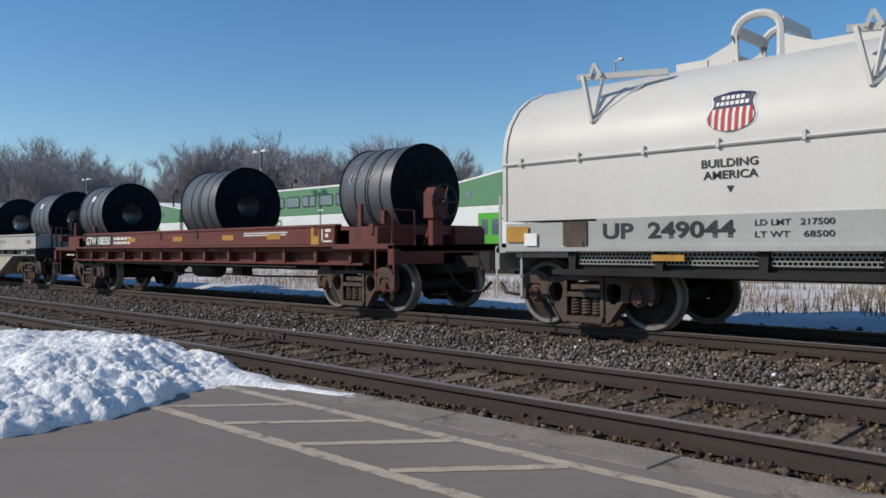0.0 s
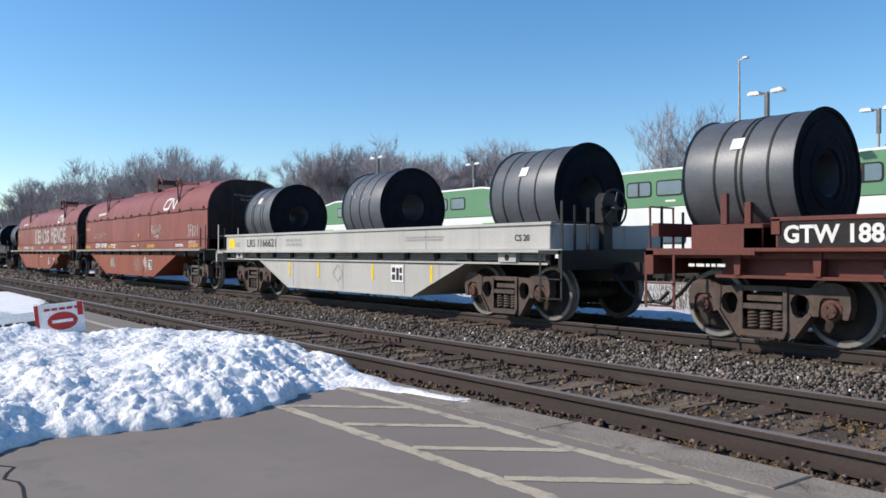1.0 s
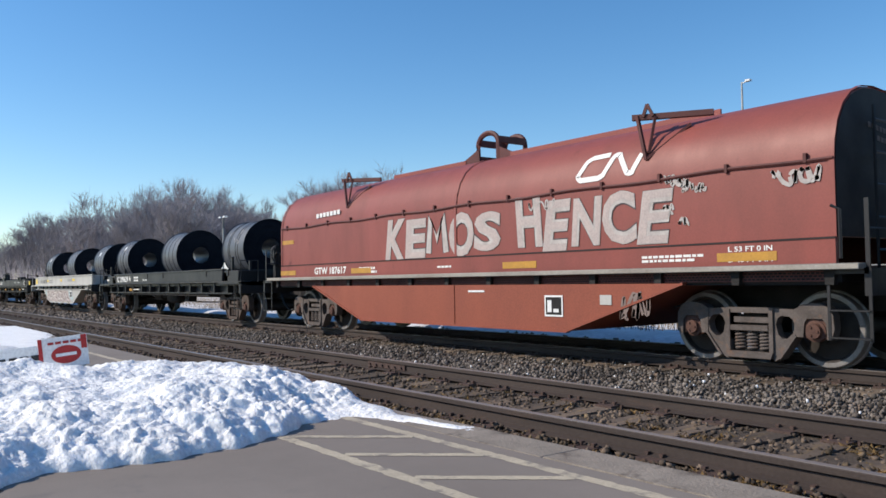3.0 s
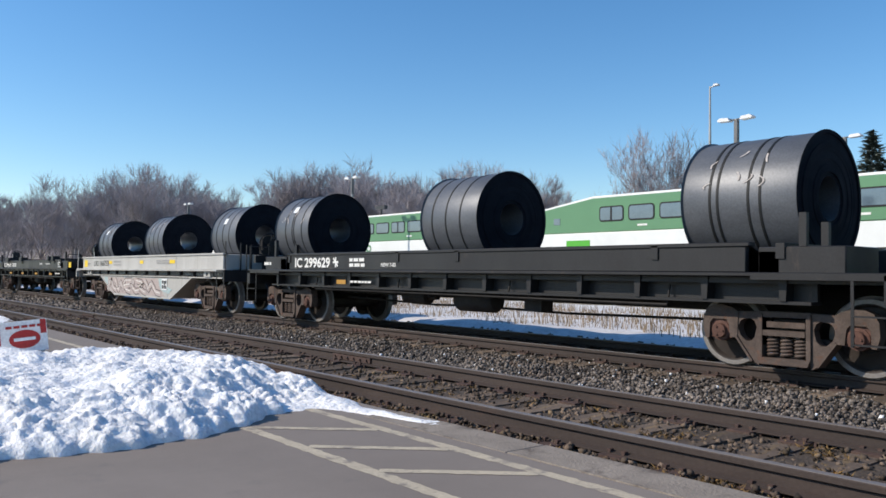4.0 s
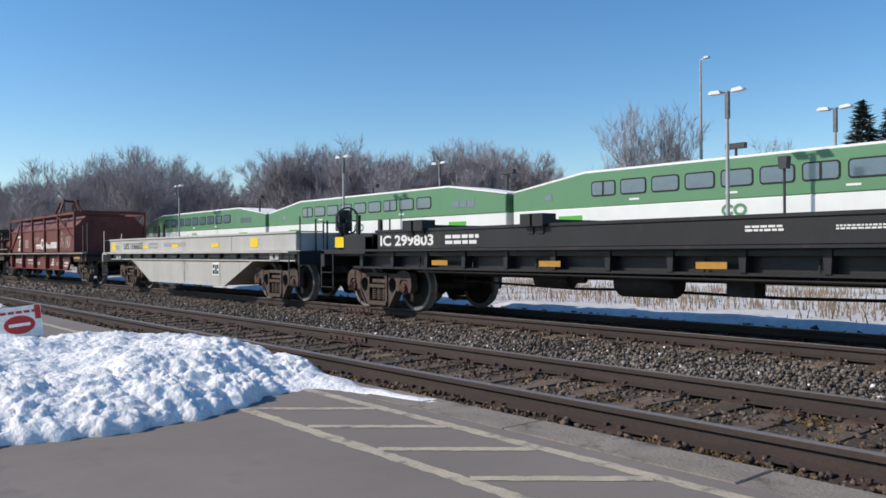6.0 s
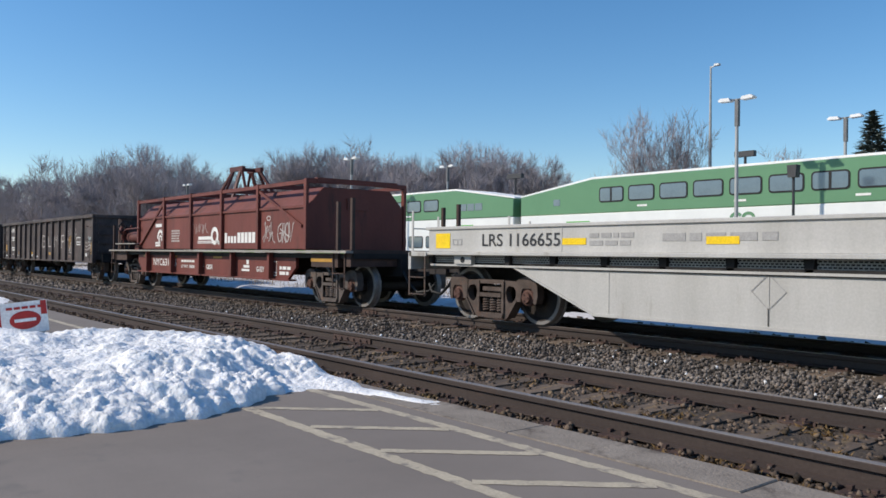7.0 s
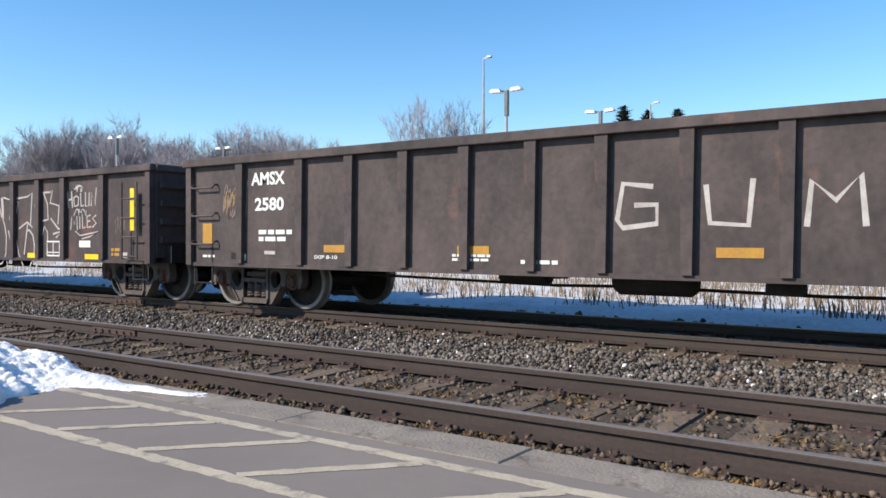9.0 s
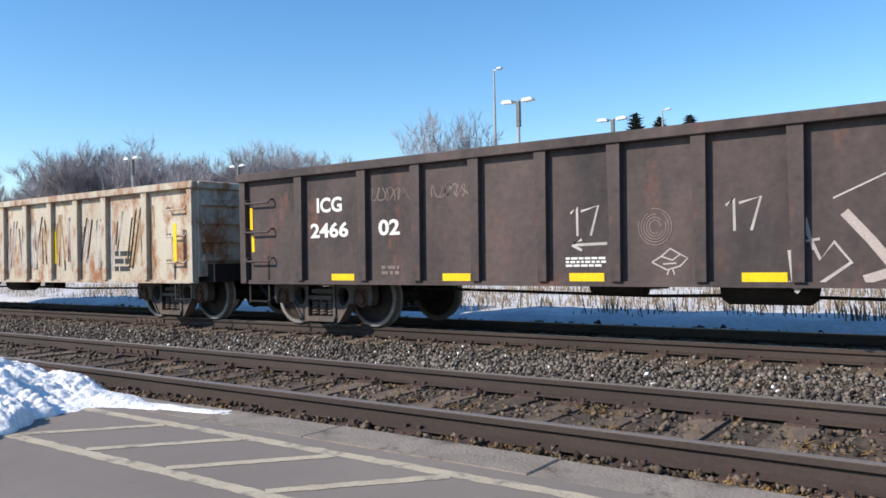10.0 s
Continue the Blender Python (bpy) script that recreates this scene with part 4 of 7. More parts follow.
def pale_coil_car(x0, number, a, coils, seed, extra):
    car = start_car("coil_car", "pale grey coil car with deep belly sides, " + ("carrying three steel coils" if coils else "running empty"), x0, a, 6.3)
    m = M()
    for s in (-1, 1):
        m.box(-5.95, 5.95, min(s * 1.24, s * 1.31), max(s * 1.24, s * 1.31), 1.09, 1.47)
    m.box(-5.95, -5.87, -1.24, 1.24, 1.09, 1.47)
    m.box(5.87, 5.95, -1.24, 1.24, 1.09, 1.47)
    part("side_wall", m, LRS_GREY, car, bevel=0.01)
    m = M()
    for s in (-1, 1):
        m.box(-6.0, 6.0, min(s * 1.22, s * 1.34), max(s * 1.22, s * 1.34), 1.45, 1.50)
        m.box(-6.3, 6.3, min(s * 1.20, s * 1.43), max(s * 1.20, s * 1.43), 1.04, 1.095)
    part("side_rail", m, LRS_GREY, car, bevel=0.008)
    m = M()
    for s in (-1, 1):
        m.add([(-5.8, s * 1.22, 1.44), (5.8, s * 1.22, 1.44), (5.8, s * 0.25, 1.12), (-5.8, s * 0.25, 1.12)], [(0, 1, 2, 3)])
    m.box(-5.8, 5.8, -0.26, 0.26, 1.09, 1.13)
    part("trough", m, LRS_GREY, car)
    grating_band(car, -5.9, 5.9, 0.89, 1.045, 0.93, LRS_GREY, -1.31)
    m = M()
    for s in (-1, 1):
        m.box(-5.9, 5.9, min(s * 1.24, s * 1.31), max(s * 1.24, s * 1.31), 0.865, 0.895)
    part("side_sill", m, LRS_GREY, car)
    tub_plate(car, 2.45, 3.95, 0.27, 0.87, LRS_GREY, -1.31)
    m = M()
    for s in (-1, 1):
        m.box(s * 5.05 - 0.2, s * 5.05 + 0.2, -1.34, -1.26, 0.90, 1.04)
    part("jacking_pad", m, LRS_GREY, car)
    m = M()
    for s in (-1, 1):
        m.lathe([(-1.346, 0.05), (-1.341, 0.05)], (s * 5.05, 0, 0.97), "y", 12)
    part("jacking_hole", m, RUBBER, car)
    for s in (-1, 1):
        # leading platform is black to hold the end's shade; trailing one keeps the grey
        end_platform(car, s * 5.85, s, LRS_GREY if s < 0 else BLACK, 1.08)
    # brake stand at the leading end
    m = M()
    m.box(5.99, 6.08, -0.3, -0.1, 1.08, 1.6)
    m.prism([(-0.36, 1.5), (-0.04, 1.5), (-0.04, 1.86), (-0.12, 1.95), (-0.28, 1.95), (-0.36, 1.86)], 5.96, 6.12, "x")
    m.tube([(6.05, -0.9, 1.08), (6.05, -0.9, 1.75)], 0.022, 6)
    m.tube([(6.05, -0.62, 1.08), (6.05, -0.62, 1.72)], 0.022, 6)
    part("brake_stand", m, BLACK, car)
    brake_wheel(car, 6.2, -0.2, 1.72, BLACK)
    faces = (5.55, 0.48 if seed == 2 else 0.68, -4.40)
    for i, xf in enumerate(faces if coils else ()):
        coil(car, xf, 1.97, COIL_A, 1.5, (28, None, 30)[i], (0, seed, 0)[i] if i != 2 else seed + 3)
    if coils:
        m = M()
        for xf in faces:
            for dx in (0.06, -1.56):
                m.box(xf + dx - 0.05, xf + dx + 0.05, -1.2, 1.2, 1.28, 1.44)
        part("crossbar", m, BLACK, car)
    patch(-5.75, 1.15, 0.36, 0.24, car, YELLOW, S)
    bars([(-5.32, 1.2, 0.22, 0.015), (-5.32, 1.28, 0.22, 0.015), (-5.32, 1.2, 0.015, 0.09), (-5.115, 1.2, 0.015, 0.09), (-5.21, 1.2, 0.015, 0.09)], car, LETTER_FADE, S)
    lettering(number, -4.62, 1.18, 0.19, car, LETTER_BLACK, 1.6, S, bold=0.01)
    small_print(-2.5, 1.19, 0.75, 0.2, 2, car, LETTER_FADE, S, seed=seed)
    extra(car)
    if not coils:
        patch(3.9, 1.18, 0.36, 0.2, car, YELLOW, S)
    patch(1.78, 0.5, 0.4, 0.32, car, SIGN_WHITE, -1.285, "placard")
    bars([(1.82, 0.54, 0.1, 0.1), (1.96, 0.54, 0.08, 0.22), (2.07, 0.54, 0.07, 0.09), (1.82, 0.68, 0.1, 0.09), (2.07, 0.67, 0.07, 0.1)], car, LETTER_BLACK, -1.292)
    for x in (-3.0, 2.9):
        m = M()
        m.box(x - 0.012, x + 0.012, S - 0.006, S, 1.1, 1.45)
        part("weld_rib", m, LRS_GREY, car)
    for x in (-2.2, 0.0, 2.2):
        m = M()
        m.box(x - 0.01, x + 0.01, S + 0.024, S + 0.03, 0.3, 0.86)
        part("weld_rib", m, LRS_GREY, car)
    return car


def pale_first(car):
    for x in (-2.4, -1.05, 1.1, 3.0):
        patch(x, 0.52, 0.07, 0.3, car, YELLOW, -1.28)
    lettering("CS 20", 5.2, 1.22, 0.1, car, LETTER_BLACK, y=S)
    small_print(2.3, 1.25, 1.2, 0.1, 2, car, LETTER_FADE, S, seed=5)
    m = M()
    m.ribbon([(-0.4, 0.62), (-0.2, 0.8), (0.0, 0.62), (-0.2, 0.44), (-0.4, 0.62)], 0.02, -1.286)
    part("stencil", m, LETTER_FADE, car)


def pale_second(car):
    for x, w in ((-2.95, 0.3), (0.0, 0.3), (2.42, 0.4)):
        patch(x, 1.25, w, 0.1, car, YELLOW, S)
    small_print(1.4, 1.24, 1.4, 0.14, 2, car, LETTER_FADE, S, seed=15)
    rng = random.Random(4)
    # a long sprayed piece over the belly: pale fill, blue edges, dark outlines
    m = M()
    m.prism([(-3.4, 0.82), (-3.2, 0.4), (-2.5, 0.31), (2.0, 0.31), (1.6, 0.6), (1.5, 0.82)], -1.2845, -1.282)
    part("graffiti", m, GRAF_PINK, car, "pale pinkish grey sprayed ground")
    for poly in ([(1.5, 0.82), (1.6, 0.6), (1.75, 0.48), (2.3, 0.40), (2.55, 0.52), (2.1, 0.62), (1.95, 0.82)], [(-3.5, 0.82), (-3.42, 0.62), (-3.1, 0.55), (-3.15, 0.82)], [(-1.5, 0.82), (-1.35, 0.74), (-0.9, 0.74), (-0.7, 0.82)]):
        m = M()
        m.prism(poly, -1.2855, -1.2825)
        part("graffiti", m, GRAF_BLUE, car, "pale blue sprayed edge")
    # six fat interlocked letters that cannot be read: dark edge, pale fill, white glint
    letters = (((.02, .12), (.05, .5), (.09, .88), (.13, .3), (.19, .14)), ((.17, .92), (.20, .4), (.23, .14), (.28, .74), (.32, .12)), ((.47, .86), (.36, .84), (.33, .6), (.37, .2), (.45, .1)), ((.34, .48), (.44, .58)),
               ((.51, .92), (.48, .5), (.53, .14), (.60, .2)), ((.56, .86), (.66, .72), (.60, .46), (.65, .2), (.71, .08)), ((.70, .88), (.75, .3), (.80, .76), (.86, .18), (.94, .08)))
    for i, knots in enumerate(letters):
        pts = []
        for (p, q), (u, v) in zip(knots, knots[1:]):
            pts += [(-3.25 + 5.3 * (p + (u - p) * k / 6) + 0.03 * math.sin(k + 5 * q), 0.345 + 0.44 * (q + (v - q) * k / 6)) for k in range(6)]
        pts.append((-3.25 + 5.3 * knots[-1][0], 0.345 + 0.44 * knots[-1][1]))
        for material, w, dy, off in ((GRAF_DARK, 0.205, 0.0, 0.0), (GRAF_PINK, 0.155, 0.0012, 0.0), (LETTER, 0.022, 0.0024, 0.055)):
            m = M()
            m.ribbon([(px - off, pz + off * 0.4) for px, pz in pts], w, -1.2870 - 0.0008 * i - dy)
            tagged(part("graffiti", m, material, car, "fat pale pink sprayed letter with a dark edge"), kind="stuff")


def pale_third(car):
    for x in (-2.98, -0.75, 1.8):
        patch(x, 1.2, 0.42, 0.09, car, YELLOW, S)
    small_print(-1.35, 1.24, 1.7, 0.15, 1, car, LETTER_FADE, S, seed=25)
    m = M()
    m.ribbon([(0.0, 0.87), (-0.2, 0.68), (0.0, 0.48), (0.2, 0.68), (0.0, 0.87)], 0.015, -1.286)
    m.ribbon([(0.0, 0.48), (0.0, 0.3)], 0.014, -1.286)
    part("stencil", m, LETTER_FADE, car)


# ---- open coil car with shallow sides
def flat_coil_car(x0, a, paint, trim, coils, label, half=6.6):
    car = start_car("coil_car", label, x0, a, half)
    w = half - 1.65
    m = M()
    for s in (-1, 1):
        m.box(-w, w, min(s * 1.20, s * 1.28), max(s * 1.20, s * 1.28), 1.10, 1.40)
    part("side_wall", m, paint, car, bevel=0.01)
    m = M()
    for s in (-1, 1):
        m.box(-w - 0.05, w + 0.05, min(s * 1.16, s * 1.30), max(s * 1.16, s * 1.30), 1.39, 1.44)
        m.box(-half, half, min(s * 1.16, s * 1.44), max(s * 1.16, s * 1.44), 1.055, 1.10)
    part("side_rail", m, trim, car, bevel=0.008)
    m = M()
    for s in (-1, 1):
        m.box(-half + 0.9, half - 0.9, min(s * 1.10, s * 1.16), max(s * 1.10, s * 1.16), 0.78, 1.055)
        m.box(-half + 0.9, half - 0.9, min(s * 1.06, s * 1.30), max(s * 1.06, s * 1.30), 0.755, 0.79)
        n = 13
        for i in range(n):
            x = -half + 1.2 + (2 * half - 2.4) * i / (n - 1)
            m.prism([(x - 0.035, 0.79), (x + 0.035, 0.79), (x + 0.05, 1.055), (x - 0.05, 1.055)], min(s * 1.16, s * 1.32), max(s * 1.16, s * 1.32))
    part("side_sill", m, paint, car)
    m = M()
    for s in (-1, 1):
        m.add([(-w, s * 1.18, 1.40), (w, s * 1.18, 1.40), (w, s * 0.25, 1.08), (-w, s * 0.25, 1.08)], [(0, 1, 2, 3)])
    m.box(-w, w, -0.26, 0.26, 1.04, 1.09)
    m.box(-half, half, -1.3, 1.3, 0.98, 1.05)
    part("trough", m, paint, car)
    for s in (-1, 1):
        m = M()
        xe = s * half
        m.box(min(xe, xe - s * 1.5), max(xe, xe - s * 1.5), -1.45, 1.45, 1.02, 1.075)
        m.box(min(xe, xe - s * 0.12), max(xe, xe - s * 0.12), -1.45, 1.45, 0.78, 1.075)
        part("end_deck", m, paint, car)
        m = M()
        xb = s * (half - 1.5)
        m.box(min(xb, xb + s * 0.95), max(xb, xb + s * 0.95), -1.28, -0.5, 1.075, 1.38)
        m.box(min(xb, xb + s * 0.95), max(xb, xb + s * 0.95), 0.5, 1.28, 1.075, 1.38)
        m.box(min(xb, xb + s * 0.25), max(xb, xb + s * 0.25), -1.28, 1.28, 1.075, 1.34)
        part("end_block", m, paint, car, bevel=0.012)
        m = M()
        for y in (-1.25, -0.75):
            m.box(xb + s * 0.5 - 0.04, xb + s * 0.5 + 0.04, y - 0.03, y + 0.03, 1.38, 1.66 + 0.08 * (y < -1))
        m.tube([(xe - s * 0.05, -1.42, 1.07), (xe - s * 0.05, -1.42, 1.62), (xe - s * 0.05, -0.95, 1.62), (xe - s * 0.05, -0.95, 1.07)], 0.018, 5)
        part("stanchion", m, paint, car)
        step_iron(car, xe - (0.42 if s > 0 else 0.0), -1.44, paint)
    brake_gear(car, a - 1.4)
    m = M()
    m.box(half - 0.28, half - 0.18, -0.42, -0.18, 1.07, 1.65)
    m.prism([(-0.47, 1.52), (-0.13, 1.52), (-0.13, 1.92), (-0.22, 2.02), (-0.38, 2.02), (-0.47, 1.92)], half - 0.34, half - 0.12, "x")
    m.beam((half - 0.5, -0.3, 1.07), (half - 0.25, -0.3, 1.6), 0.05)
    part("brake_stand", m, paint, car)
    brake_wheel(car, half - 0.02, -0.3, 1.78, BLACK)
    for i, (xf, me, cw, tg, mk) in enumerate(coils):
        coil(car, xf, 1.99, me, cw, tg, mk)
        m = M()
        for dx in (0.06, -cw - 0.06):
            m.box(xf + dx - 0.05, xf + dx + 0.05, -1.3, 1.3, 1.25, 1.42)
        part("crossbar", m, paint, car)
    if not coils:
        m = M()
        for x in (-4.2, -3.9, -1.4, -1.2, 3.6, 4.3):
            m.box(x - 0.06, x + 0.06, -1.3, 1.3, 1.3, 1.50)
            m.box(x - 0.12, x + 0.12, -1.38, -1.1, 1.40, 1.58)
        part("crossbar", m, paint, car)
    return car


# ---- coil car with a round-topped hood
HOOD = [(-1.46, 1.17), (-1.46, 2.20), (-1.43, 2.42), (-1.34, 2.64), (-1.18, 2.85), (-0.95, 3.02), (-0.65, 3.15), (-0.32, 3.22), (0.0, 3.245)]


def hood_section(z0, grow=0.0):
    left = [(y - grow * (1 if y < 0 else 0), z + (grow if z > 2.3 else 0)) for y, z in HOOD]
    left[0] = (left[0][0], z0)
    return left + [(-y, z) for y, z in reversed(left[:-1])]


def lifting_gear(hood, paint, xc=0.0, arms=(-4.15, 4.15)):
    """Centre lifting loop with its saddle, and the two arms that guide a spreader."""
    m = M()
    for y in (-0.40, 0.40):
        for k in (-1, 1):
            m.prism([(k * 1.0, 3.15), (k * 0.34, 3.42), (k * 0.24, 3.50), (k * 0.22, 3.15)], y - 0.025, y + 0.025)
        m.tube([(-0.27, y, 3.15)] + [(0.27 * -math.cos(a * 0.314), y, 3.52 + 0.21 * math.sin(a * 0.314)) for a in range(11)] + [(0.27, y, 3.15)], 0.05, 7)
    for x in (-0.27, 0.27):
        m.box(x - 0.03, x + 0.03, -0.40, 0.40, 3.52, 3.64)
    m.prism([(-0.95, 3.17), (-0.36, 3.36), (-0.36, 3.15), (-0.9, 3.12)], -0.38, 0.38)
    m.prism([(0.95, 3.17), (0.36, 3.36), (0.36, 3.15), (0.9, 3.12)], -0.38, 0.38)
    m.v = [(x + xc, y, z) for x, y, z in m.v]
    part("lifting_loop", m, paint, hood)
    for x in arms:
        for s in (-1, 1):
            m = M()
            m.beam((x, s * 1.40, 2.54), (x - 0.14, s * 1.38, 3.12), 0.045, 0.045)
            m.beam((x, s * 1.40, 2.54), (x + 0.50, s * 1.06, 2.98), 0.045, 0.035)
            m.beam((x + 0.03, s * 1.38, 2.62), (x + 0.10, s * 1.30, 3.10), 0.04, 0.035)
            m.beam((x - 0.22, s * 1.38, 3.11), (x + 0.80, s * 1.0, 3.09), 0.07, 0.07)
            m.beam((x - 0.06, s * 1.36, 3.10), (x + 0.0, s * 1.34, 3.26), 0.045, 0.04)
            m.beam((x + 0.08, s * 1.32, 3.10), (x + 0.0, s * 1.34, 3.26), 0.045, 0.04)
            part("guide_arm", m, paint, hood)


def bars_on_end(hood, x, s):
    m = M()
    for z, w in ((2.72, 1.0), (2.60, 0.5)):
        n = int(w / 0.11)
        for i in range(n):
            y = -w / 2 + 0.11 * i
            m.box(x - 0.002, x + 0.002, y, y + 0.08, z, z + 0.06)
    tagged(part("stencil_bars", m, GRAFFITI_DIM, hood), kind="stuff")


def hood_part(car, paint, x0, x1, z0, loop, arms, seams, dark=None, seam_z=2.25):
    m = M()
    sec = hood_section(z0)
    k = len(sec)
    vs = [(x, y, z) for x in (x0, x1) for y, z in sec]
    m.add(vs, [(j, k + j, k + j + 1, j + 1) for j in range(k - 1)] + [tuple(range(k)), tuple(k + j for j in range(k))])
    hood = part("hood", m, paint, car, "round-topped removable steel hood", bevel=0.015)
    for s in (-1, 1):
        m = M()
        n = max(3, round((x1 - x0) / 0.9))
        pts = []
        for i in range(4 * n + 1):
            x = x0 + (x1 - x0) * i / (4 * n)
            pts.append((x, s * 1.475, seam_z + 0.014 * math.sin(x * 2.7) * (paint is CN_RED)))
        m.tube(pts, 0.02, 5)
        for i in range(n):
            x = x0 + 0.3 + (x1 - x0 - 0.6) * i / (n - 1)
            m.box(x - 0.018, x + 0.018, s * 1.47 - 0.03, s * 1.47 + 0.03, seam_z - 0.03, seam_z + 0.07)
        part("seam_rail", m, dark or paint, hood)
    for x in seams:
        m = M()
        big = [(y * 1.012, z + 0.012 if z > 1.5 else z) for y, z in sec]
        vs = [(x + dx, y, z) for dx in (-0.03, 0.03) for y, z in big]
        m.add(vs, [(j, j + 1, k + j + 1, k + j) for j in range(k - 1)])
        part("hood_band", m, paint, hood)
    # thin end plates whose near-black holds the shade of the hood's end faces
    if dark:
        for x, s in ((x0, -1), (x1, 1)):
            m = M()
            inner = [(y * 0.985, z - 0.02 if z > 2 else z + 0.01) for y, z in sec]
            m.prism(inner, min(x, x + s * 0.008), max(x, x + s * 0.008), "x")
            part("hood_end", m, HOOD_SHADE_SEAM, hood, "near-black end of the hood with shade in its colour")
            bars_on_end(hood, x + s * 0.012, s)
    lifting_gear(hood, dark or paint, loop, arms)
    # low ridge plates either side of the loop
    m = M()
    for a, b in ((arms[0] + 0.6, loop - 0.6), (loop + 0.6, arms[1] + 0.6)):
        for s in (-1, 1):
            m.box(a, b, s * 0.42 - 0.02, s * 0.42 + 0.02, 3.15, 3.29)
    part("ridge_plate", m, paint, hood)
    return hood


MARKS = ("lettering", "stencil", "graffiti", "reflector", "placard", "logo", "product_mark")


def draw_in(car, wide, slim, grow_x, dx, grow_z, ridge, names, over):
    """Brings a hood built at half-width wide, and all that is painted on it, to the half-width slim inside the walkways."""
    obs = [o for c in car.children if c.name.split(".")[0] in names for o in (c, *c.children)]
    for c in car.children:
        if c.name.split(".")[0] in MARKS:
            vs = [c.location + v.co for v in c.data.vertices]
            if min(v.z for v in vs) > over and min(v.y for v in vs) < -wide + 0.12:
                obs.append(c)
    for o in obs:
        for v in o.data.vertices:
            q = v.co + o.location
            k = ridge + (grow_z - ridge) * min(1, abs(q.y) / wide)
            v.co = (q.x * grow_x + dx, q.y * slim / wide, 1.05 + (q.z - 1.05) * k)
        o.location = (0, 0, 0)
        o.data.update()


def red_hood_car(x0, a, label, decorate, seam):
    car = start_car("covered_coil_car", label, x0, a, 6.75, TRUCK_GREY)
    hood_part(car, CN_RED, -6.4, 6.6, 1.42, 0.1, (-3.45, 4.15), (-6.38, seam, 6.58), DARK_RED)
    m = M()
    for s in (-1, 1):
        m.box(-6.4, 6.6, min(s * 1.42, s * 1.49), max(s * 1.42, s * 1.49), 1.15, 1.43)
    part("side_wall", m, CN_RED, car)
    m = M()
    for s in (-1, 1):
        m.box(-6.85, 6.85, min(s * 1.36, s * 1.56), max(s * 1.36, s * 1.56), 1.085, 1.15)
    part("walkway", m, WALKWAY, car, "dirty galvanised side walkway", bevel=0.008)
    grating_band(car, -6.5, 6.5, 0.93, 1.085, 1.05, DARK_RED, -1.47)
    tub_plate(car, 2.75, 4.72, 0.30, 0.955, TUB_RED, -1.5)
    m = M()
    m.box(seam - 0.03, seam + 0.03, -1.482, -1.47, 0.3, 0.955)
    part("tub_seam", m, TUB_RED, car)
    for s in (-1, 1):
        m = M()
        m.box(-6.4, 6.6, min(s * 1.49, s * 1.497), max(s * 1.49, s * 1.497), 1.405, 1.428)
        # joint line at the hood's foot, in the same near-black as the ends
        part("foot_seam", m, HOOD_SHADE_SEAM, car)
    m = M()
    m.box(-6.6, 6.6, -1.4, 1.4, 0.96, 1.04)
    part("deck", m, DARK, car)
    for s in (-1, 1):
        end_platform(car, s * (6.45 if s > 0 else 6.8), s, BLACK, 1.10)
        m = M()
        for y in (-0.5, -0.1):
            m.tube([(s * 6.56, y, 1.1), (s * 6.56, y, 2.9)], 0.018, 5)
        for i in range(5):
            z = 1.3 + 0.36 * i
            m.tube([(s * 6.56, -0.5, z), (s * 6.56, -0.1, z)], 0.016, 5)
        part("ladder", m, BLACK, car)
        m = M()
        m.tube([(s * 6.53, -1.44, 1.75), (s * 6.62, -1.44, 1.7), (s * 6.62, -1.44, 1.2)], 0.018, 5)
        part("grab_iron", m, BLACK, car)
    brake_wheel(car, 6.72, 0.5, 1.75, BLACK)
    patch(-6.4, 1.90, 0.62, 0.09, car, OCHRE, -1.462)
    for x in (-6.4, -3.2, 1.4, 5.2):
        patch(x, 1.20, 0.75, 0.1, car, OCHRE, -1.49)
    decorate(car)
    draw_in(car, 1.46, 1.17, 1.0215, -0.30, 1.032, 0.95, ("hood", "side_wall", "foot_seam"), 1.15)
    return car


def logo_wave(car, x, z, sx, sz):
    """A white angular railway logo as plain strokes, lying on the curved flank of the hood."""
    m = M()
    knots = [(0.70, 0.95), (0.32, 0.92), (0.20, 0.80), (0.02, 0.20), (0.10, 0.06), (0.52, 0.06), (0.62, 0.14), (0.82, 0.88), (0.92, 0.90), (1.16, 0.10), (1.26, 0.08), (1.45, 0.95)]
    pts = []
    for (a, b), (c, d) in zip(knots, knots[1:]):
        pts += [(x + (a + (c - a) * i / 5) * sx, z + (b + (d - b) * i / 5) * sz) for i in range(5)]
    m.ribbon(pts, 0.075, 0)
    m.v = [(px, on_hood(pz) - 0.012, pz) for px, py, pz in m.v]
    return part("logo", m, LETTER, car, "white angular railway logo")


def on_hood(z):
    for (y0, z0), (y1, z1) in zip(HOOD, HOOD[1:]):
        if z0 <= z <= z1:
            return y0 + (y1 - y0) * (z - z0) / (z1 - z0)
    return -1.46


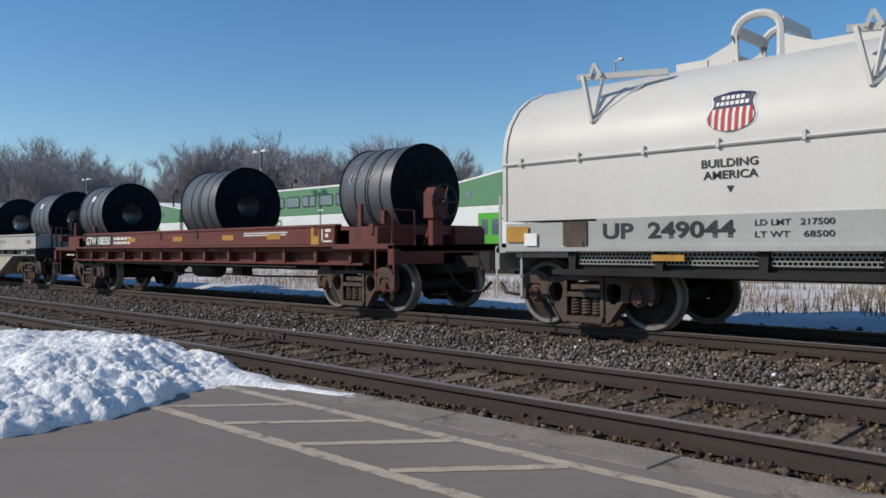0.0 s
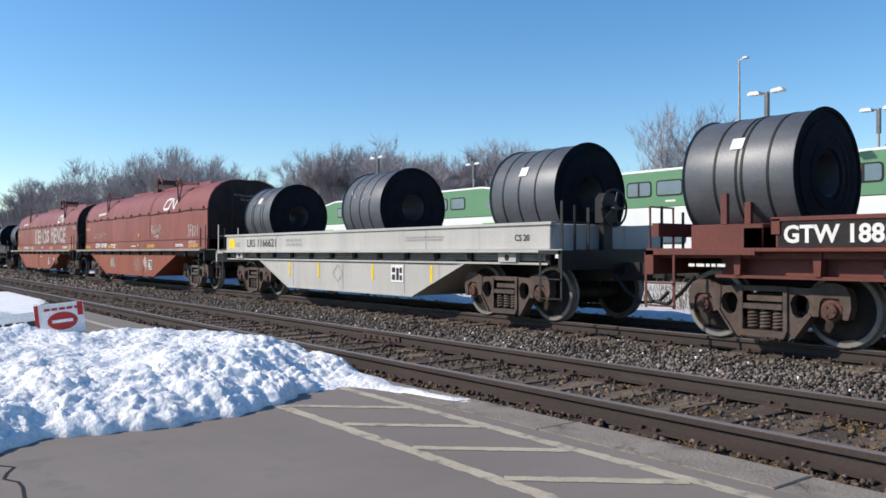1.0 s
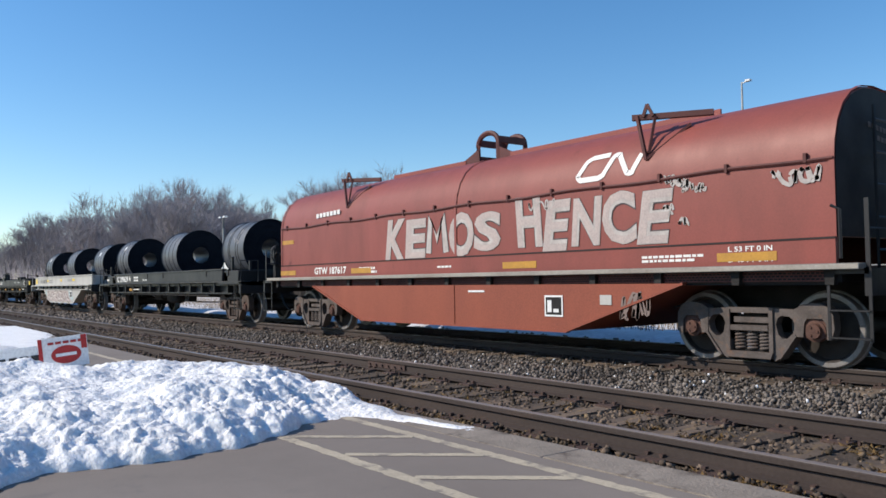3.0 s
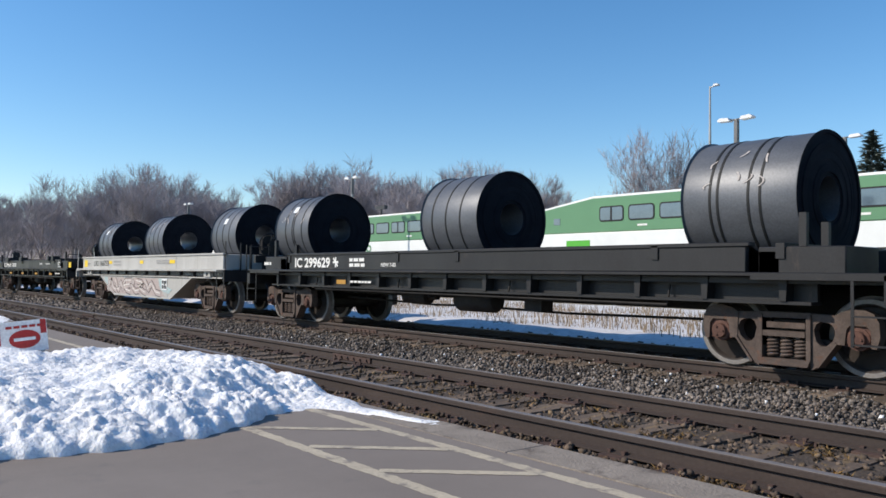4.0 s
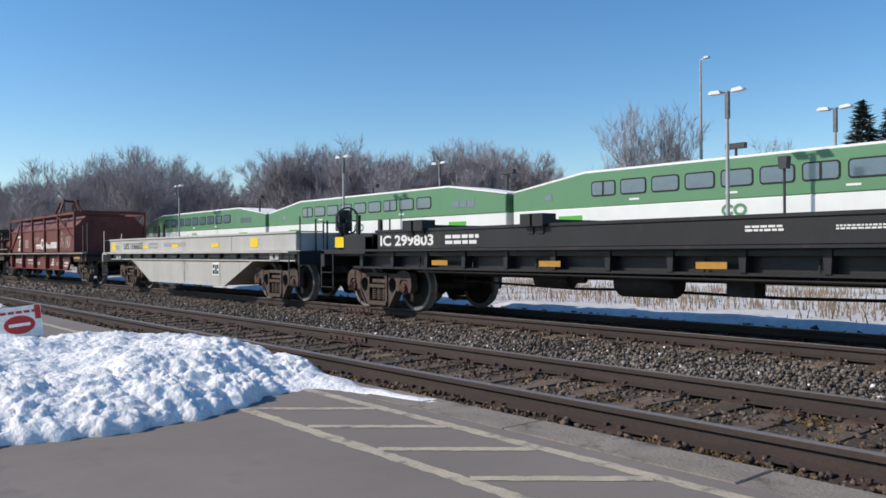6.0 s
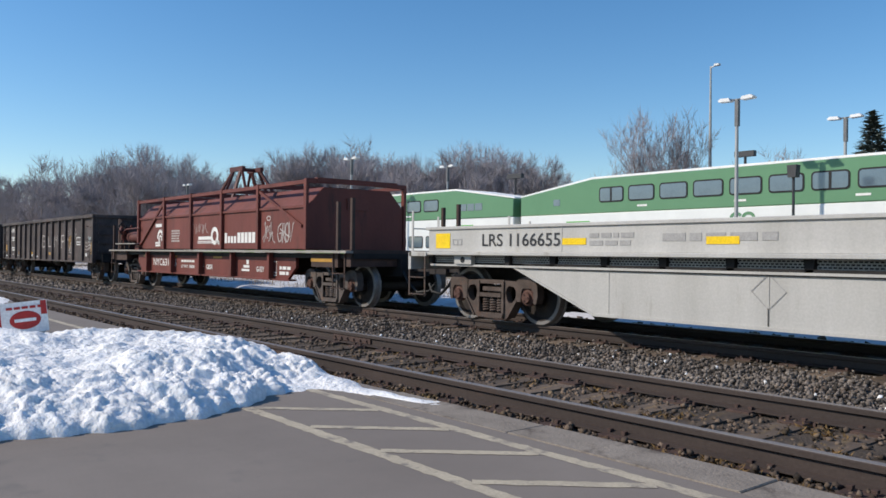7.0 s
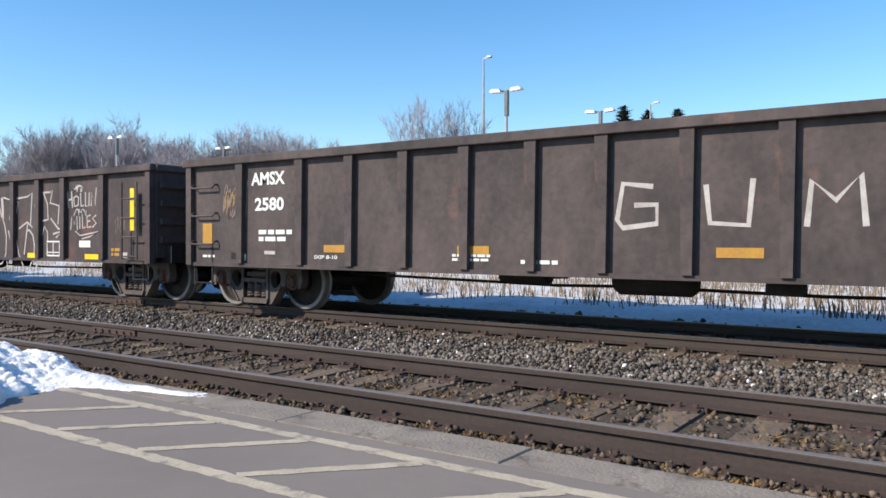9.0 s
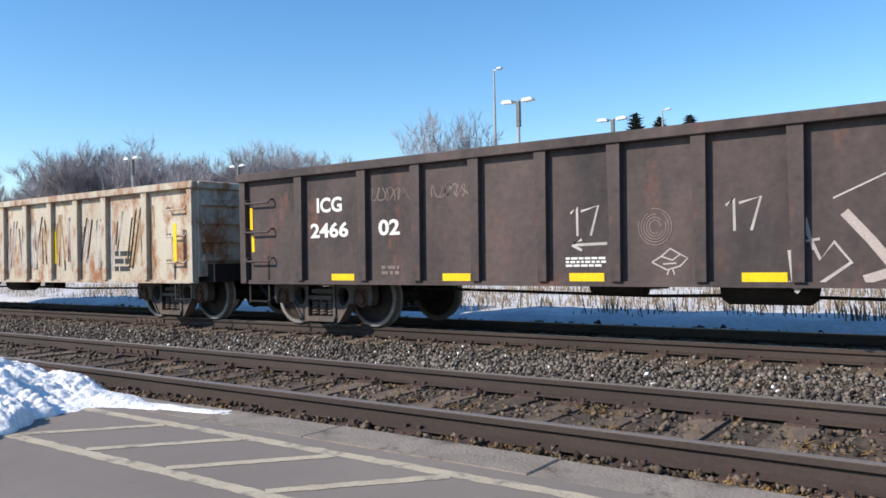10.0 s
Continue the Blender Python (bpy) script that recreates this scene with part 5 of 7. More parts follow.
def first_red(car):
    lettering("GTW 187409", -4.9, 1.21, 0.17, car, LETTER, 1.55, -1.49, 0.03)
    small_print(-2.8, 1.2, 0.7, 0.17, 2, car, y=-1.49, seed=3)
    small_print(-0.3, 1.24, 0.5, 0.05, 1, car, y=-1.49, seed=4)
    small_print(4.1, 1.22, 0.75, 0.09, 2, car, y=-1.49, seed=8)
    lettering("L 53 FT 0 IN", 5.2, 1.31, 0.06, car, LETTER, 0.55, -1.49)
    lettering("D 48 FT 0 IN", 5.2, 1.19, 0.06, car, LETTER, 0.55, -1.49)
    bars([(-4.55 + 0.15 * i, 2.40 + 0.004 * i, 0.11, 0.09) for i in range(7)], car, LETTER, -1.45)
    logo_wave(car, 2.9, 2.34, 0.78, 0.36)
    strokes_of([[(0, .05), (.12, 0), (.18, .1), (.18, .42), (.05, .42), (.3, .42)], [(.42, 0), (.42, .42), (.66, .44)], [(.42, .22), (.6, .23)], [(.78, 0), (.78, .42), (1.0, .36), (.82, .22), (1.04, .1), (.78, 0)], [(1.2, 0), (1.24, .42), (1.4, .15), (1.58, .44), (1.62, 0)]], 5.05, 1.5, car, w=0.045, y=-1.465, sx=0.5, sz=0.75)
    strokes_of([[(.0, .22), (.10, .34), (.20, .30), (.16, .20), (.06, .18)], [(.08, .34), (.06, .08), (.02, .10)], [(.12, .20), (.22, .08), (.26, .18), (.32, .22), (.28, .14), (.26, .08), (.34, .08)], [(.42, .36), (.38, .08), (.46, .12)], [(.52, .24), (.50, .10)], [(.53, .32), (.54, .34)],
                [(.56, .08), (.66, .34), (.70, .10)], [(.60, .18), (.72, .20)], [(.80, .36), (.78, .08), (.84, .12)], [(.90, .34), (.89, .18)], [(.89, .10), (.90, .09)], [(.30, -.02), (.72, .03), (.52, -.07), (.80, -.02)]], 1.72, 1.56, car, GRAFFITI, 0.032, -1.465, "small chalky sprayed tag", 1.08)
    strokes_of([[(0, .02), (.16, .10), (.06, .12), (.22, .05)], [(.26, .04), (.27, .22)], [(.34, .22), (.48, .20), (.46, .03), (.32, .05)], [(.56, .20), (.55, .08)], [(.64, .22), (.78, .18), (.66, .02)], [(.86, .04), (.90, .22), (1.02, .20), (1.0, .03)], [(1.10, .22), (1.12, .10)], [(1.2, .03), (1.22, .24), (1.36, .22)], [(1.44, .24), (1.46, .0)], [(1.44, .12), (1.60, .24)]], -5.25, 1.53, car, GRAFFITI, 0.02, -1.465, "thin jagged sprayed strokes", 1.1)
    scrawl(-1.6, 1.5, 1.2, 0.24, car, GRAFFITI_DIM, -1.465, 9, 5, 0.02)
    scrawl(0.6, 1.20, 0.55, 0.15, car, GRAFFITI_DIM, -1.49, 12, 4, 0.022)
    scrawl(-2.1, 0.48, 0.5, 0.42, car, GRAF_PINK, -1.472, 402, 6, 0.055, "chalky sprayed patch")
    strokes_of([[(.74, .92), (.70, .70), (.78, .50), (.90, .43), (1.02, .50), (1.06, .72), (1.0, .88), (.92, .82), (.92, .62), (.98, .5)], [(.78, .74), (.84, .60), (.90, .5)],
                [(1.12, .9), (1.06, .6), (1.10, .44), (1.18, .42), (1.28, .52), (1.32, .62), (1.24, .68), (1.24, .88), (1.18, .80), (1.17, .55)]], 0, 0, car, GRAF_PINK, 0.022, -1.472, "thin pale sprayed bubble letters")
    strokes_of([[(1.58, .85), (1.6, .66), (1.72, .70), (1.74, .86)], [(1.80, .92), (1.82, .6)], [(1.90, .88), (1.92, .52)], [(1.66, .78), (1.98, .72)], [(1.72, .66), (2.0, .58)]], 0, 0, car, GRAF_PINK, 0.09, -1.472, "broad faded sprayed strokes")
    strokes_of([[(1.86, .62), (1.90, .42)], [(1.94, .6), (1.99, .42), (2.06, .6), (2.0, .8)]], 0, 0, car, GRAF_PINK, 0.025, -1.4745, "thin sprayed drips")
    patch(2.2, 0.5, 0.36, 0.3, car, SIGN_WHITE, -1.474, "placard")
    bars([(2.225, 0.525, 0.31, 0.25)], car, DARK, -1.4765)
    bars([(2.26, 0.56, 0.08, 0.17), (2.38, 0.56, 0.1, 0.05), (2.46, 0.62, 0.03, 0.12)], car, SIGN_WHITE, -1.479)
    m = M()
    m.prism([(0.38, 1.66), (0.5, 1.66), (0.44, 1.56)], -1.47, -1.464)
    m.prism([(0.38, 1.26), (0.5, 1.26), (0.44, 1.36)], -1.496, -1.491)
    part("stencil", m, YELLOW, car)


def second_red(car):
    lettering("GTW 187617", -4.75, 1.20, 0.15, car, LETTER, 1.35, -1.49, 0.03)
    small_print(-2.9, 1.2, 0.65, 0.14, 2, car, y=-1.49, seed=13)
    small_print(4.1, 1.22, 0.95, 0.1, 2, car, y=-1.49, seed=18)
    small_print(-0.3, 1.25, 0.5, 0.05, 1, car, y=-1.49, seed=19)
    lettering("L 53 FT 0 IN", 5.35, 1.31, 0.06, car, LETTER, 0.55, -1.49)
    lettering("D 48 FT 0 IN", 5.35, 1.19, 0.06, car, LETTER, 0.55, -1.49)
    bars([(-4.7 + 0.15 * i, 2.40 + 0.004 * i, 0.11, 0.09) for i in range(7)], car, LETTER, -1.45)
    logo_wave(car, 2.95, 2.36, 0.78, 0.36)
    # two fat pale words over the hood side, with hollow outlines
    for word, x, w, seed in (("KEMOS", -1.95, 3.3, 1), ("HENCE", 1.7, 2.9, 2)):
        rng = random.Random(seed)
        step = w / len(word)
        for i, ch in enumerate(word):
            dz, hh = rng.uniform(-0.05, 0.05), rng.uniform(0.60, 0.74)
            sh = rng.uniform(-0.1, 0.25)
            if ch == "M":
                line = [[(0.05, 0.02), (0.12, 0.62), (0.30, 0.25), (0.48, 0.64), (0.56, 0.02)]]
                strokes_of(line, x + step * i, 1.47 + dz, car, GRAF_DARK, 0.19, -1.4625, "dark edge of a sprayed letter")
                strokes_of(line, x + step * i, 1.47 + dz, car, GRAFFITI, 0.14, -1.4655, "fat pale sprayed letter")
                continue
            for mt, bold, dy in ((GRAF_DARK, 0.06, -1.467), (GRAFFITI, 0.045, -1.470), (GRAF_PINK, 0.006, -1.473)):
                grow = (bold - 0.006) * 0.5
                me = text_mesh(ch, hh + grow, step * 0.98 + grow, min(bold, 0.015) if ch == "M" else bold, sh)
                me.materials.append(mt)
                part("graffiti", me, None, car, "fat pale sprayed letter", (x + step * i - grow / 2, dy - 0.0004 * i, 1.47 + dz - grow / 2))
    for k in range(9):
        a = random.Random(200 + k)
        scrawl(4.4 + a.uniform(0, 0.7), 1.6 + a.uniform(0, 0.7), 0.12, 0.1, car, GRAFFITI, -1.468, 300 + k, 2, 0.04)
    scrawl(5.9, 2.0, 0.55, 0.18, car, GRAFFITI, -1.472, 42, 5, 0.05)
    scrawl(2.0, 2.02, 0.5, 0.16, car, GRAFFITI, -1.472, 43, 3, 0.03)
    patch(2.35, 0.5, 0.36, 0.3, car, SIGN_WHITE, -1.474, "placard")
    bars([(2.375, 0.525, 0.31, 0.25)], car, DARK, -1.4765)
    bars([(2.41, 0.56, 0.08, 0.17), (2.53, 0.56, 0.1, 0.05)], car, SIGN_WHITE, -1.479)
    patch(3.4, 0.68, 0.2, 0.13, car, LRS_GREY, -1.474, "placard")
    scrawl(3.75, 0.5, 0.45, 0.36, car, GRAFFITI_DIM, -1.472, 44, 4, 0.06)
    patch(0.6, 0.84, 0.4, 0.03, car, SIGN_WHITE, -1.474, "stencil")


def grey_hood_car(x0, a):
    car = start_car("covered_coil_car", "light grey coil car under a round-topped hood", x0, a, 6.55)
    hood_part(car, UP_WHITE, -6.4, -0.45, 1.37, -3.45, (-5.06, -1.95), (-6.38, -0.47), None, 2.11)
    hood_part(car, UP_WHITE, 0.45, 6.4, 1.37, 3.45, (1.85, 4.95), (0.47, 6.38), None, 2.11)
    m = M()
    for s in (-1, 1):
        m.box(-4.95, 6.2, min(s * 1.40, s * 1.48), max(s * 1.40, s * 1.48), 1.02, 1.37)
    part("side_wall", m, UP_GREY, car)
    m = M()
    for s in (-1, 1):
        m.box(-6.4, 6.4, min(s * 1.36, s * 1.56), max(s * 1.36, s * 1.56), 0.98, 1.03)
    part("side_rail", m, UP_GREY, car)
    # lower sill in near-black: its shadow is put into the colour
    m = M()
    for s in (-1, 1):
        m.box(-5.6, 5.6, min(s * 1.36, s * 1.49), max(s * 1.36, s * 1.49), 0.69, 0.76)
    part("bottom_sill", m, DARK, car)
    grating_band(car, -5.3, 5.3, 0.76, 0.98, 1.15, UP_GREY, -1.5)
    m = M()
    m.box(-6.3, 6.3, -1.35, 1.35, 0.9, 0.97)
    m.box(-6.38, -4.95, -1.45, -0.6, 1.03, 1.34)
    part("deck", m, UP_GREY, car)
    m = M()
    m.box(-5.45, -5.1, -1.47, -1.452, 1.05, 1.34)
    m.box(-5.4, -5.15, -1.48, -1.47, 1.03, 1.1)
    part("end_bracket", m, TRUCK, car, "rusty bracket")
    for s in (-1, 1):
        end_platform(car, s * 6.1, s, UP_GREY, 1.02)
    patch(-6.35, 1.1, 0.36, 0.2, car, OCHRE, -1.47)
    patch(-6.05, 1.05, 0.2, 0.16, car, SIGN_WHITE, -1.475, "placard")
    lettering("UP  249044", -4.86, 1.12, 0.19, car, LETTER_BLACK, 1.62, -1.48, 0.03)
    lettering("LD LMT   217500", -3.03, 1.24, 0.065, car, LETTER_BLACK, 0.78, -1.48)
    lettering("LT WT    68500", -3.03, 1.12, 0.065, car, LETTER_BLACK, 0.78, -1.48)
    lettering("BUILDING", -3.62, 1.87, 0.09, car, LETTER_BLACK, 0.62, -1.462, 0.02)
    lettering("AMERICA", -3.60, 1.745, 0.09, car, LETTER_BLACK, 0.60, -1.462, 0.02)
    m = M()
    m.prism([(-3.34, 1.67), (-3.26, 1.67), (-3.30, 1.60)], -1.468, -1.463)
    part("stencil", m, LETTER_BLACK, car)
    # shield with red and white stripes under a navy field
    m = M()
    cx, z0, z1 = -3.3, 2.22, 2.66

    def put(poly, dy):
        m.add([(x, on_hood(z) - dy, z) for x, z in poly], [tuple(range(len(poly)))])

    outline = ((0.0, 0.015), (0.025, 0.09), (0.06, 0.20), (0.11, 0.265), (0.18, 0.285), (0.25, 0.262), (0.31, 0.232), (0.36, 0.232), (0.41, 0.262), (0.43, 0.235), (0.455, 0.11), (0.475, 0.04))

    def half_width(h):
        for (p, u), (q, v) in zip(outline, outline[1:]):
            if p <= h <= q:
                return u + (v - u) * (h - p) / (q - p)
        return 0.0

    def strip(xa, xb, h0, h1, k, dy, inset):
        """A band between two heights, kept inside the shield."""
        m.k = k
        rows = max(2, int((h1 - h0) / 0.012))
        for i in range(rows):
            p, q = h0 + (h1 - h0) * i / rows, h0 + (h1 - h0) * (i + 1) / rows
            wp, wq = half_width(p) - inset, half_width(q) - inset
            c = [min(wp, max(-wp, xa)), min(wp, max(-wp, xb)), min(wq, max(-wq, xb)), min(wq, max(-wq, xa))]
            if min(wp, wq) > 0 and c[1] - c[0] + c[2] - c[3] > 0.004:
                put([(cx + c[0], z0 + p), (cx + c[1], z0 + p), (cx + c[2], z0 + q), (cx + c[3], z0 + q)], dy)

    strip(-1, 1, 0.0, 0.475, 0, 0.006, 0.0)
    strip(-1, 1, 0.012, 0.465, 2, 0.010, 0.018)
    strip(-1, 1, 0.03, 0.275, 0, 0.014, 0.03)
    for i in range(7):
        strip(-0.255 + 0.075 * i, -0.215 + 0.075 * i, 0.03, 0.275, 1, 0.018, 0.03)
    for h, n in ((0.31, 7), (0.375, 5)):
        for i in range(n):
            strip(-0.027 * n + 0.054 * i, -0.027 * n + 0.054 * i + 0.04, h, h + 0.042, 0, 0.018, 0.05)
    part("logo", m, [LETTER, RED_MARK, BLUE_MARK], car, "striped shield logo in red, white and navy")
    patch(-4.2, 0.87, 0.4, 0.07, car, OCHRE, -1.51)
    return car


# ---- coil car with a framed boxy hood
def frame_hood_car(x0, a):
    car = start_car("covered_coil_car", "faded red coil car under a framed boxy hood", x0, a, 7.2, TRUCK_GREY)
    sec = [(-1.42, 1.12), (-1.42, 2.02), (-1.0, 2.42), (1.0, 2.42), (1.42, 2.02), (1.42, 1.12)]
    m = M()
    m.prism(sec, -4.85, 5.1, "x")
    hood = part("hood", m, NYC_RED, car, "boxy red hood with sloped shoulders", bevel=0.015)
    posts = (-4.85, -2.78, -0.88, 1.02, 2.95, 5.08)
    for x in posts:
        m = M()
        for s in (-1, 1):
            m.box(x - 0.05, x + 0.05, min(s * 1.42, s * 1.5), max(s * 1.42, s * 1.5), 1.12, 2.56)
            m.beam((x, s * 1.46, 2.52), (x, s * 0.5, 2.56), 0.09, 0.09)
        m.box(x - 0.06, x + 0.06, -1.2, 1.2, 2.50, 2.60)
        part("hood_post", m, NYC_RED, hood)
    m = M()
    for s in (-1, 1):
        m.box(-4.85, 5.08, min(s * 1.40, s * 1.48), max(s * 1.40, s * 1.48), 2.46, 2.54)
        m.box(-4.85, 5.08, s * 1.44 - 0.025, s * 1.44 + 0.025, 1.98, 2.03)
        m.beam((-4.8, s * 1.45, 1.2), (-2.85, s * 1.45, 2.4), 0.05, 0.08)
        m.beam((3.0, s * 1.45, 2.4), (4.9, s * 1.45, 1.6), 0.05, 0.06)
    part("hood_rail", m, NYC_RED, hood)
    m = M()
    for s in (-1, 1):
        for k in (-1, 1):
            m.beam((-0.24 + k * 0.95, s * 0.5, 2.44), (-0.24 + k * 0.28, s * 0.3, 3.22), 0.07, 0.06)
            m.beam((-0.24 + k * 0.3, s * 0.62, 2.44), (-0.24 + k * 0.2, s * 0.3, 3.22), 0.08, 0.07)
        m.box(-0.62, 0.14, s * 0.3 - 0.05, s * 0.3 + 0.05, 3.20, 3.32)
    m.box(-0.3, -0.18, -0.3, 0.3, 3.22, 3.30)
    part("lifting_leg", m, DARK_RED, hood)
    m = M()
    m.box(5.1, 5.13, -0.32, 0.32, 1.98, 2.22)
    part("end_placard", m, GTW_BROWN, hood)
    # frame
    m = M()
    for s in (-1, 1):
        m.box(-6.9, 7.1, min(s * 1.40, s * 1.56), max(s * 1.40, s * 1.56), 1.055, 1.10)
    part("walkway", m, WALKWAY, car, "bent side walkway edge")
    m = M()
    for s in (-1, 1):
        m.prism([(-4.4, 0.48), (4.5, 0.48), (4.85, 0.75), (4.85, 0.95), (-4.75, 0.95), (-4.75, 0.75)], min(s * 1.28, s * 1.35), max(s * 1.28, s * 1.35))
        m.box(-4.6, 4.7, min(s * 1.24, s * 1.42), max(s * 1.24, s * 1.42), 0.455, 0.49)
        for i in range(5):
            x = -3.75 + 1.9 * i
            m.prism([(x - 0.04, 0.49), (x + 0.04, 0.49), (x + 0.05, 1.055), (x - 0.05, 1.055)], min(s * 1.35, s * 1.48), max(s * 1.35, s * 1.48))
    part("side_sill", m, NYC_RED, car)
    m = M()
    m.box(-7.28, 7.1, -1.38, 1.38, 0.95, 1.05)
    part("deck", m, DARK, car)
    m = M()
    for s in (-1, 1):
        m.box(s * 6.95 - 0.1, s * 6.95 + 0.1, -1.42, 1.42, 0.8, 1.12)
        m.box(s * 6.1 - 0.5, s * 6.1 + 0.5, -1.42, -1.3, 0.78, 1.05)
    part("end_sill", m, RUSTY, car)
    for x, y, h in ((6.45, -1.32, 1.0), (6.95, -1.32, 1.05), (6.45, 1.3, 1.0), (6.95, 1.3, 1.05), (-7.2, -1.3, 0.84), (-7.2, 1.3, 0.84)):
        m = M()
        m.prism([(x - 0.035, y - 0.035), (x + 0.035, y - 0.035), (x + 0.035, y + 0.035), (x - 0.035, y + 0.035)], 0.80, 1.05 + h, "z")
        part("stake", m, RUSTY, car, "bare steel stake at the end of the deck")
    # air tank, rails and brake stand beyond the hood
    m = M()
    m.lathe([(-0.74, 0.0), (-0.72, 0.11), (-0.66, 0.165), (-0.62, 0.175), (0.62, 0.175), (0.66, 0.165), (0.72, 0.11), (0.74, 0.0)], (-5.8, -1.0, 1.5), "x", 20)
    tank = part("air_tank", m, GTW_BROWN, car, "red air tank on the end deck")
    for x in (-6.25, -5.4):
        m = M()
        m.lathe([(-0.03, 0.181), (0.03, 0.181)], (x, -1.0, 1.5), "x", 20)
        m.box(x - 0.03, x + 0.03, -1.15, -0.85, 1.05, 1.38)
        part("strap", m, RUSTY, tank)
    m = M()
    m.tube([(-6.3, -1.3, 1.30), (-6.3, -1.3, 1.60), (-6.22, -1.3, 1.70), (-6.05, -1.3, 1.74), (-4.85, -1.3, 1.76)], 0.022, 6)
    part("handrail", m, GTW_BROWN, car)
    m = M()
    m.tube([(-5.7, -1.3, 1.74), (-5.7, -1.28, 1.81), (-5.6, -1.28, 1.83)], 0.03, 6)
    part("valve", m, NYC_RED, car)
    m = M()
    m.box(-6.66, -4.86, -1.44, -1.30, 1.27, 1.30)
    part("end_walkway", m, WALKWAY, car, "galvanised walkway edge")
    for x in (-6.3, -5.95):
        m = M()
        m.tube([(x, -1.37, 1.05), (x, -1.37, 1.27)], 0.03, 6)
        part("bracket", m, RUSTY, car)
    m = M()
    m.box(-5.25, -4.9, -1.3, -0.9, 1.06, 1.24)
    part("valve_box", m, GTW_BROWN, car)
    for x, w, top in ((-6.84, 0.055, 2.08), (-6.66, 0.04, 2.06)):
        m = M()
        m.box(x - w, x + w, -1.28, -1.18, 1.05, top)
        part("brake_stand", m, RUSTY, car)
    m = M()
    m.lathe([(-0.12, 0.08), (-0.08, 0.15), (0.08, 0.15), (0.13, 0.07)], (-6.58, -1.2, 1.70), "x", 14)
    m.box(-6.62, -6.55, -1.27, -1.13, 1.4, 1.75)
    part("gear_case", m, GTW_BROWN, car)
    brake_wheel(car, -6.42, -1.2, 1.78, BLACK, 0.22)
    step_iron(car, 6.45, -1.44, RUSTY)
    step_iron(car, -7.0, -1.44, RUSTY)
    # markings
    lettering("NYC631686", -3.46, 0.66, 0.2, car, LETTER, 1.75, -1.35, 0.01)
    lettering("LT WT  78600", -1.37, 0.63, 0.08, car, LETTER, 0.9, -1.35)
    small_print(-1.37, 0.78, 0.9, 0.09, 1, car, y=-1.35, seed=51)
    lettering("NEW 1-66", -0.29, 0.66, 0.07, car, LETTER, 0.4, -1.35)
    lettering("GBSR", 0.27, 0.62, 0.12, car, LETTER, 0.4, -1.35)
    lettering("G-52Y", 3.06, 0.62, 0.12, car, LETTER, 0.38, -1.35)
    bars([(2.3, 0.62, 0.4, 0.05), (2.4, 0.70, 0.3, 0.06), (2.55, 0.78, 0.12, 0.1)], car, LETTER, -1.35)
    m = M()
    m.ribbon([(3.6, 0.56), (3.6, 0.86), (4.02, 0.86), (4.02, 0.56), (3.6, 0.56), (3.6, 0.62), (4.02, 0.62)], 0.02, -1.356)
    m.ribbon([(3.81, 0.62), (3.81, 0.86)], 0.02, -1.3565)
    part("stencil", m, LETTER, car)
    small_print(4.15, 0.58, 0.5, 0.22, 2, car, y=-1.35, seed=52)
    for x in (-4.3, -2.2, 0.7):
        patch(x, 0.90, 0.5, 0.05, car, OCHRE, -1.35)
    patch(5.6, 0.88, 0.8, 0.07, car, OCHRE, -1.42)
    bars([(1.14 + 0.17 * i, 1.27, 0.12, 0.16 + 0.08 * (i == 0)) for i in range(4)] + [(1.84 + 0.19 * i, 1.27, 0.15, 0.24) for i in range(6)], car, LETTER, -1.42, "product_mark", "large white product name as plain blocks")
    m = M()
    m.ribbon(arc(0.55, 1.45, 0.17, 0.17, -45, 315, 22), 0.10, -1.427)
    m.ribbon([(0.62, 1.34), (0.85, 1.27)], 0.09, -1.428)
    m.box(-0.45, 0.38, -1.428, -1.422, 1.36, 1.44)
    for z in (1.27, 1.31):
        m.box(-0.5, 0.8, -1.428, -1.422, z, z + 0.02)
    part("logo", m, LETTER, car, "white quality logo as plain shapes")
    m = M()
    m.ribbon(arc(-3.15, 1.44, 0.185, 0.185, -30, 190, 18), 0.085, -1.427)
    m.ribbon(arc(-3.13, 1.42, 0.075, 0.075, -60, 200, 14), 0.05, -1.428)
    for z, x, w in ((1.20, -3.52, 0.38), (1.27, -3.52, 0.36)):
        m.box(x, x + w, -1.428, -1.422, z, z + 0.05)
    m.box(-3.28, -3.2, -1.428, -1.422, 1.25, 1.42)
    m.box(-3.52, -3.05, -1.428, -1.422, 1.74, 1.83)
    part("logo", m, LETTER, car, "white wheel logo as plain shapes")
    small_print(-2.3, 1.32, 0.6, 0.34, 5, car, GRAFFITI, y=-1.42, seed=53)
    scrawl(-0.7, 1.5, 0.8, 0.3, car, GRAF_PINK, -1.425, 54, 5, 0.014)
    # two thin looping tags side by side
    strokes_of([[(0, .42), (.06, .50), (.10, .34), (.08, .14), (-.02, .04), (-.10, .12), (.02, .20)], [(.14, .22), (.26, .30), (.22, .40), (.14, .34), (.15, .16), (.27, .12)], [(.40, .40), (.32, .36), (.34, .26), (.42, .20), (.38, .08), (.28, .06)],
                [(.46, .48), (.47, .06), (.50, .24), (.57, .26), (.60, .08), (.74, .02)], arc(0.3, 0.56, 0.13, 0.045, 0, 350, 16)], 3.2, 1.24, car, GRAFFITI, 0.024, -1.425, "thin looping sprayed tag", 0.68)
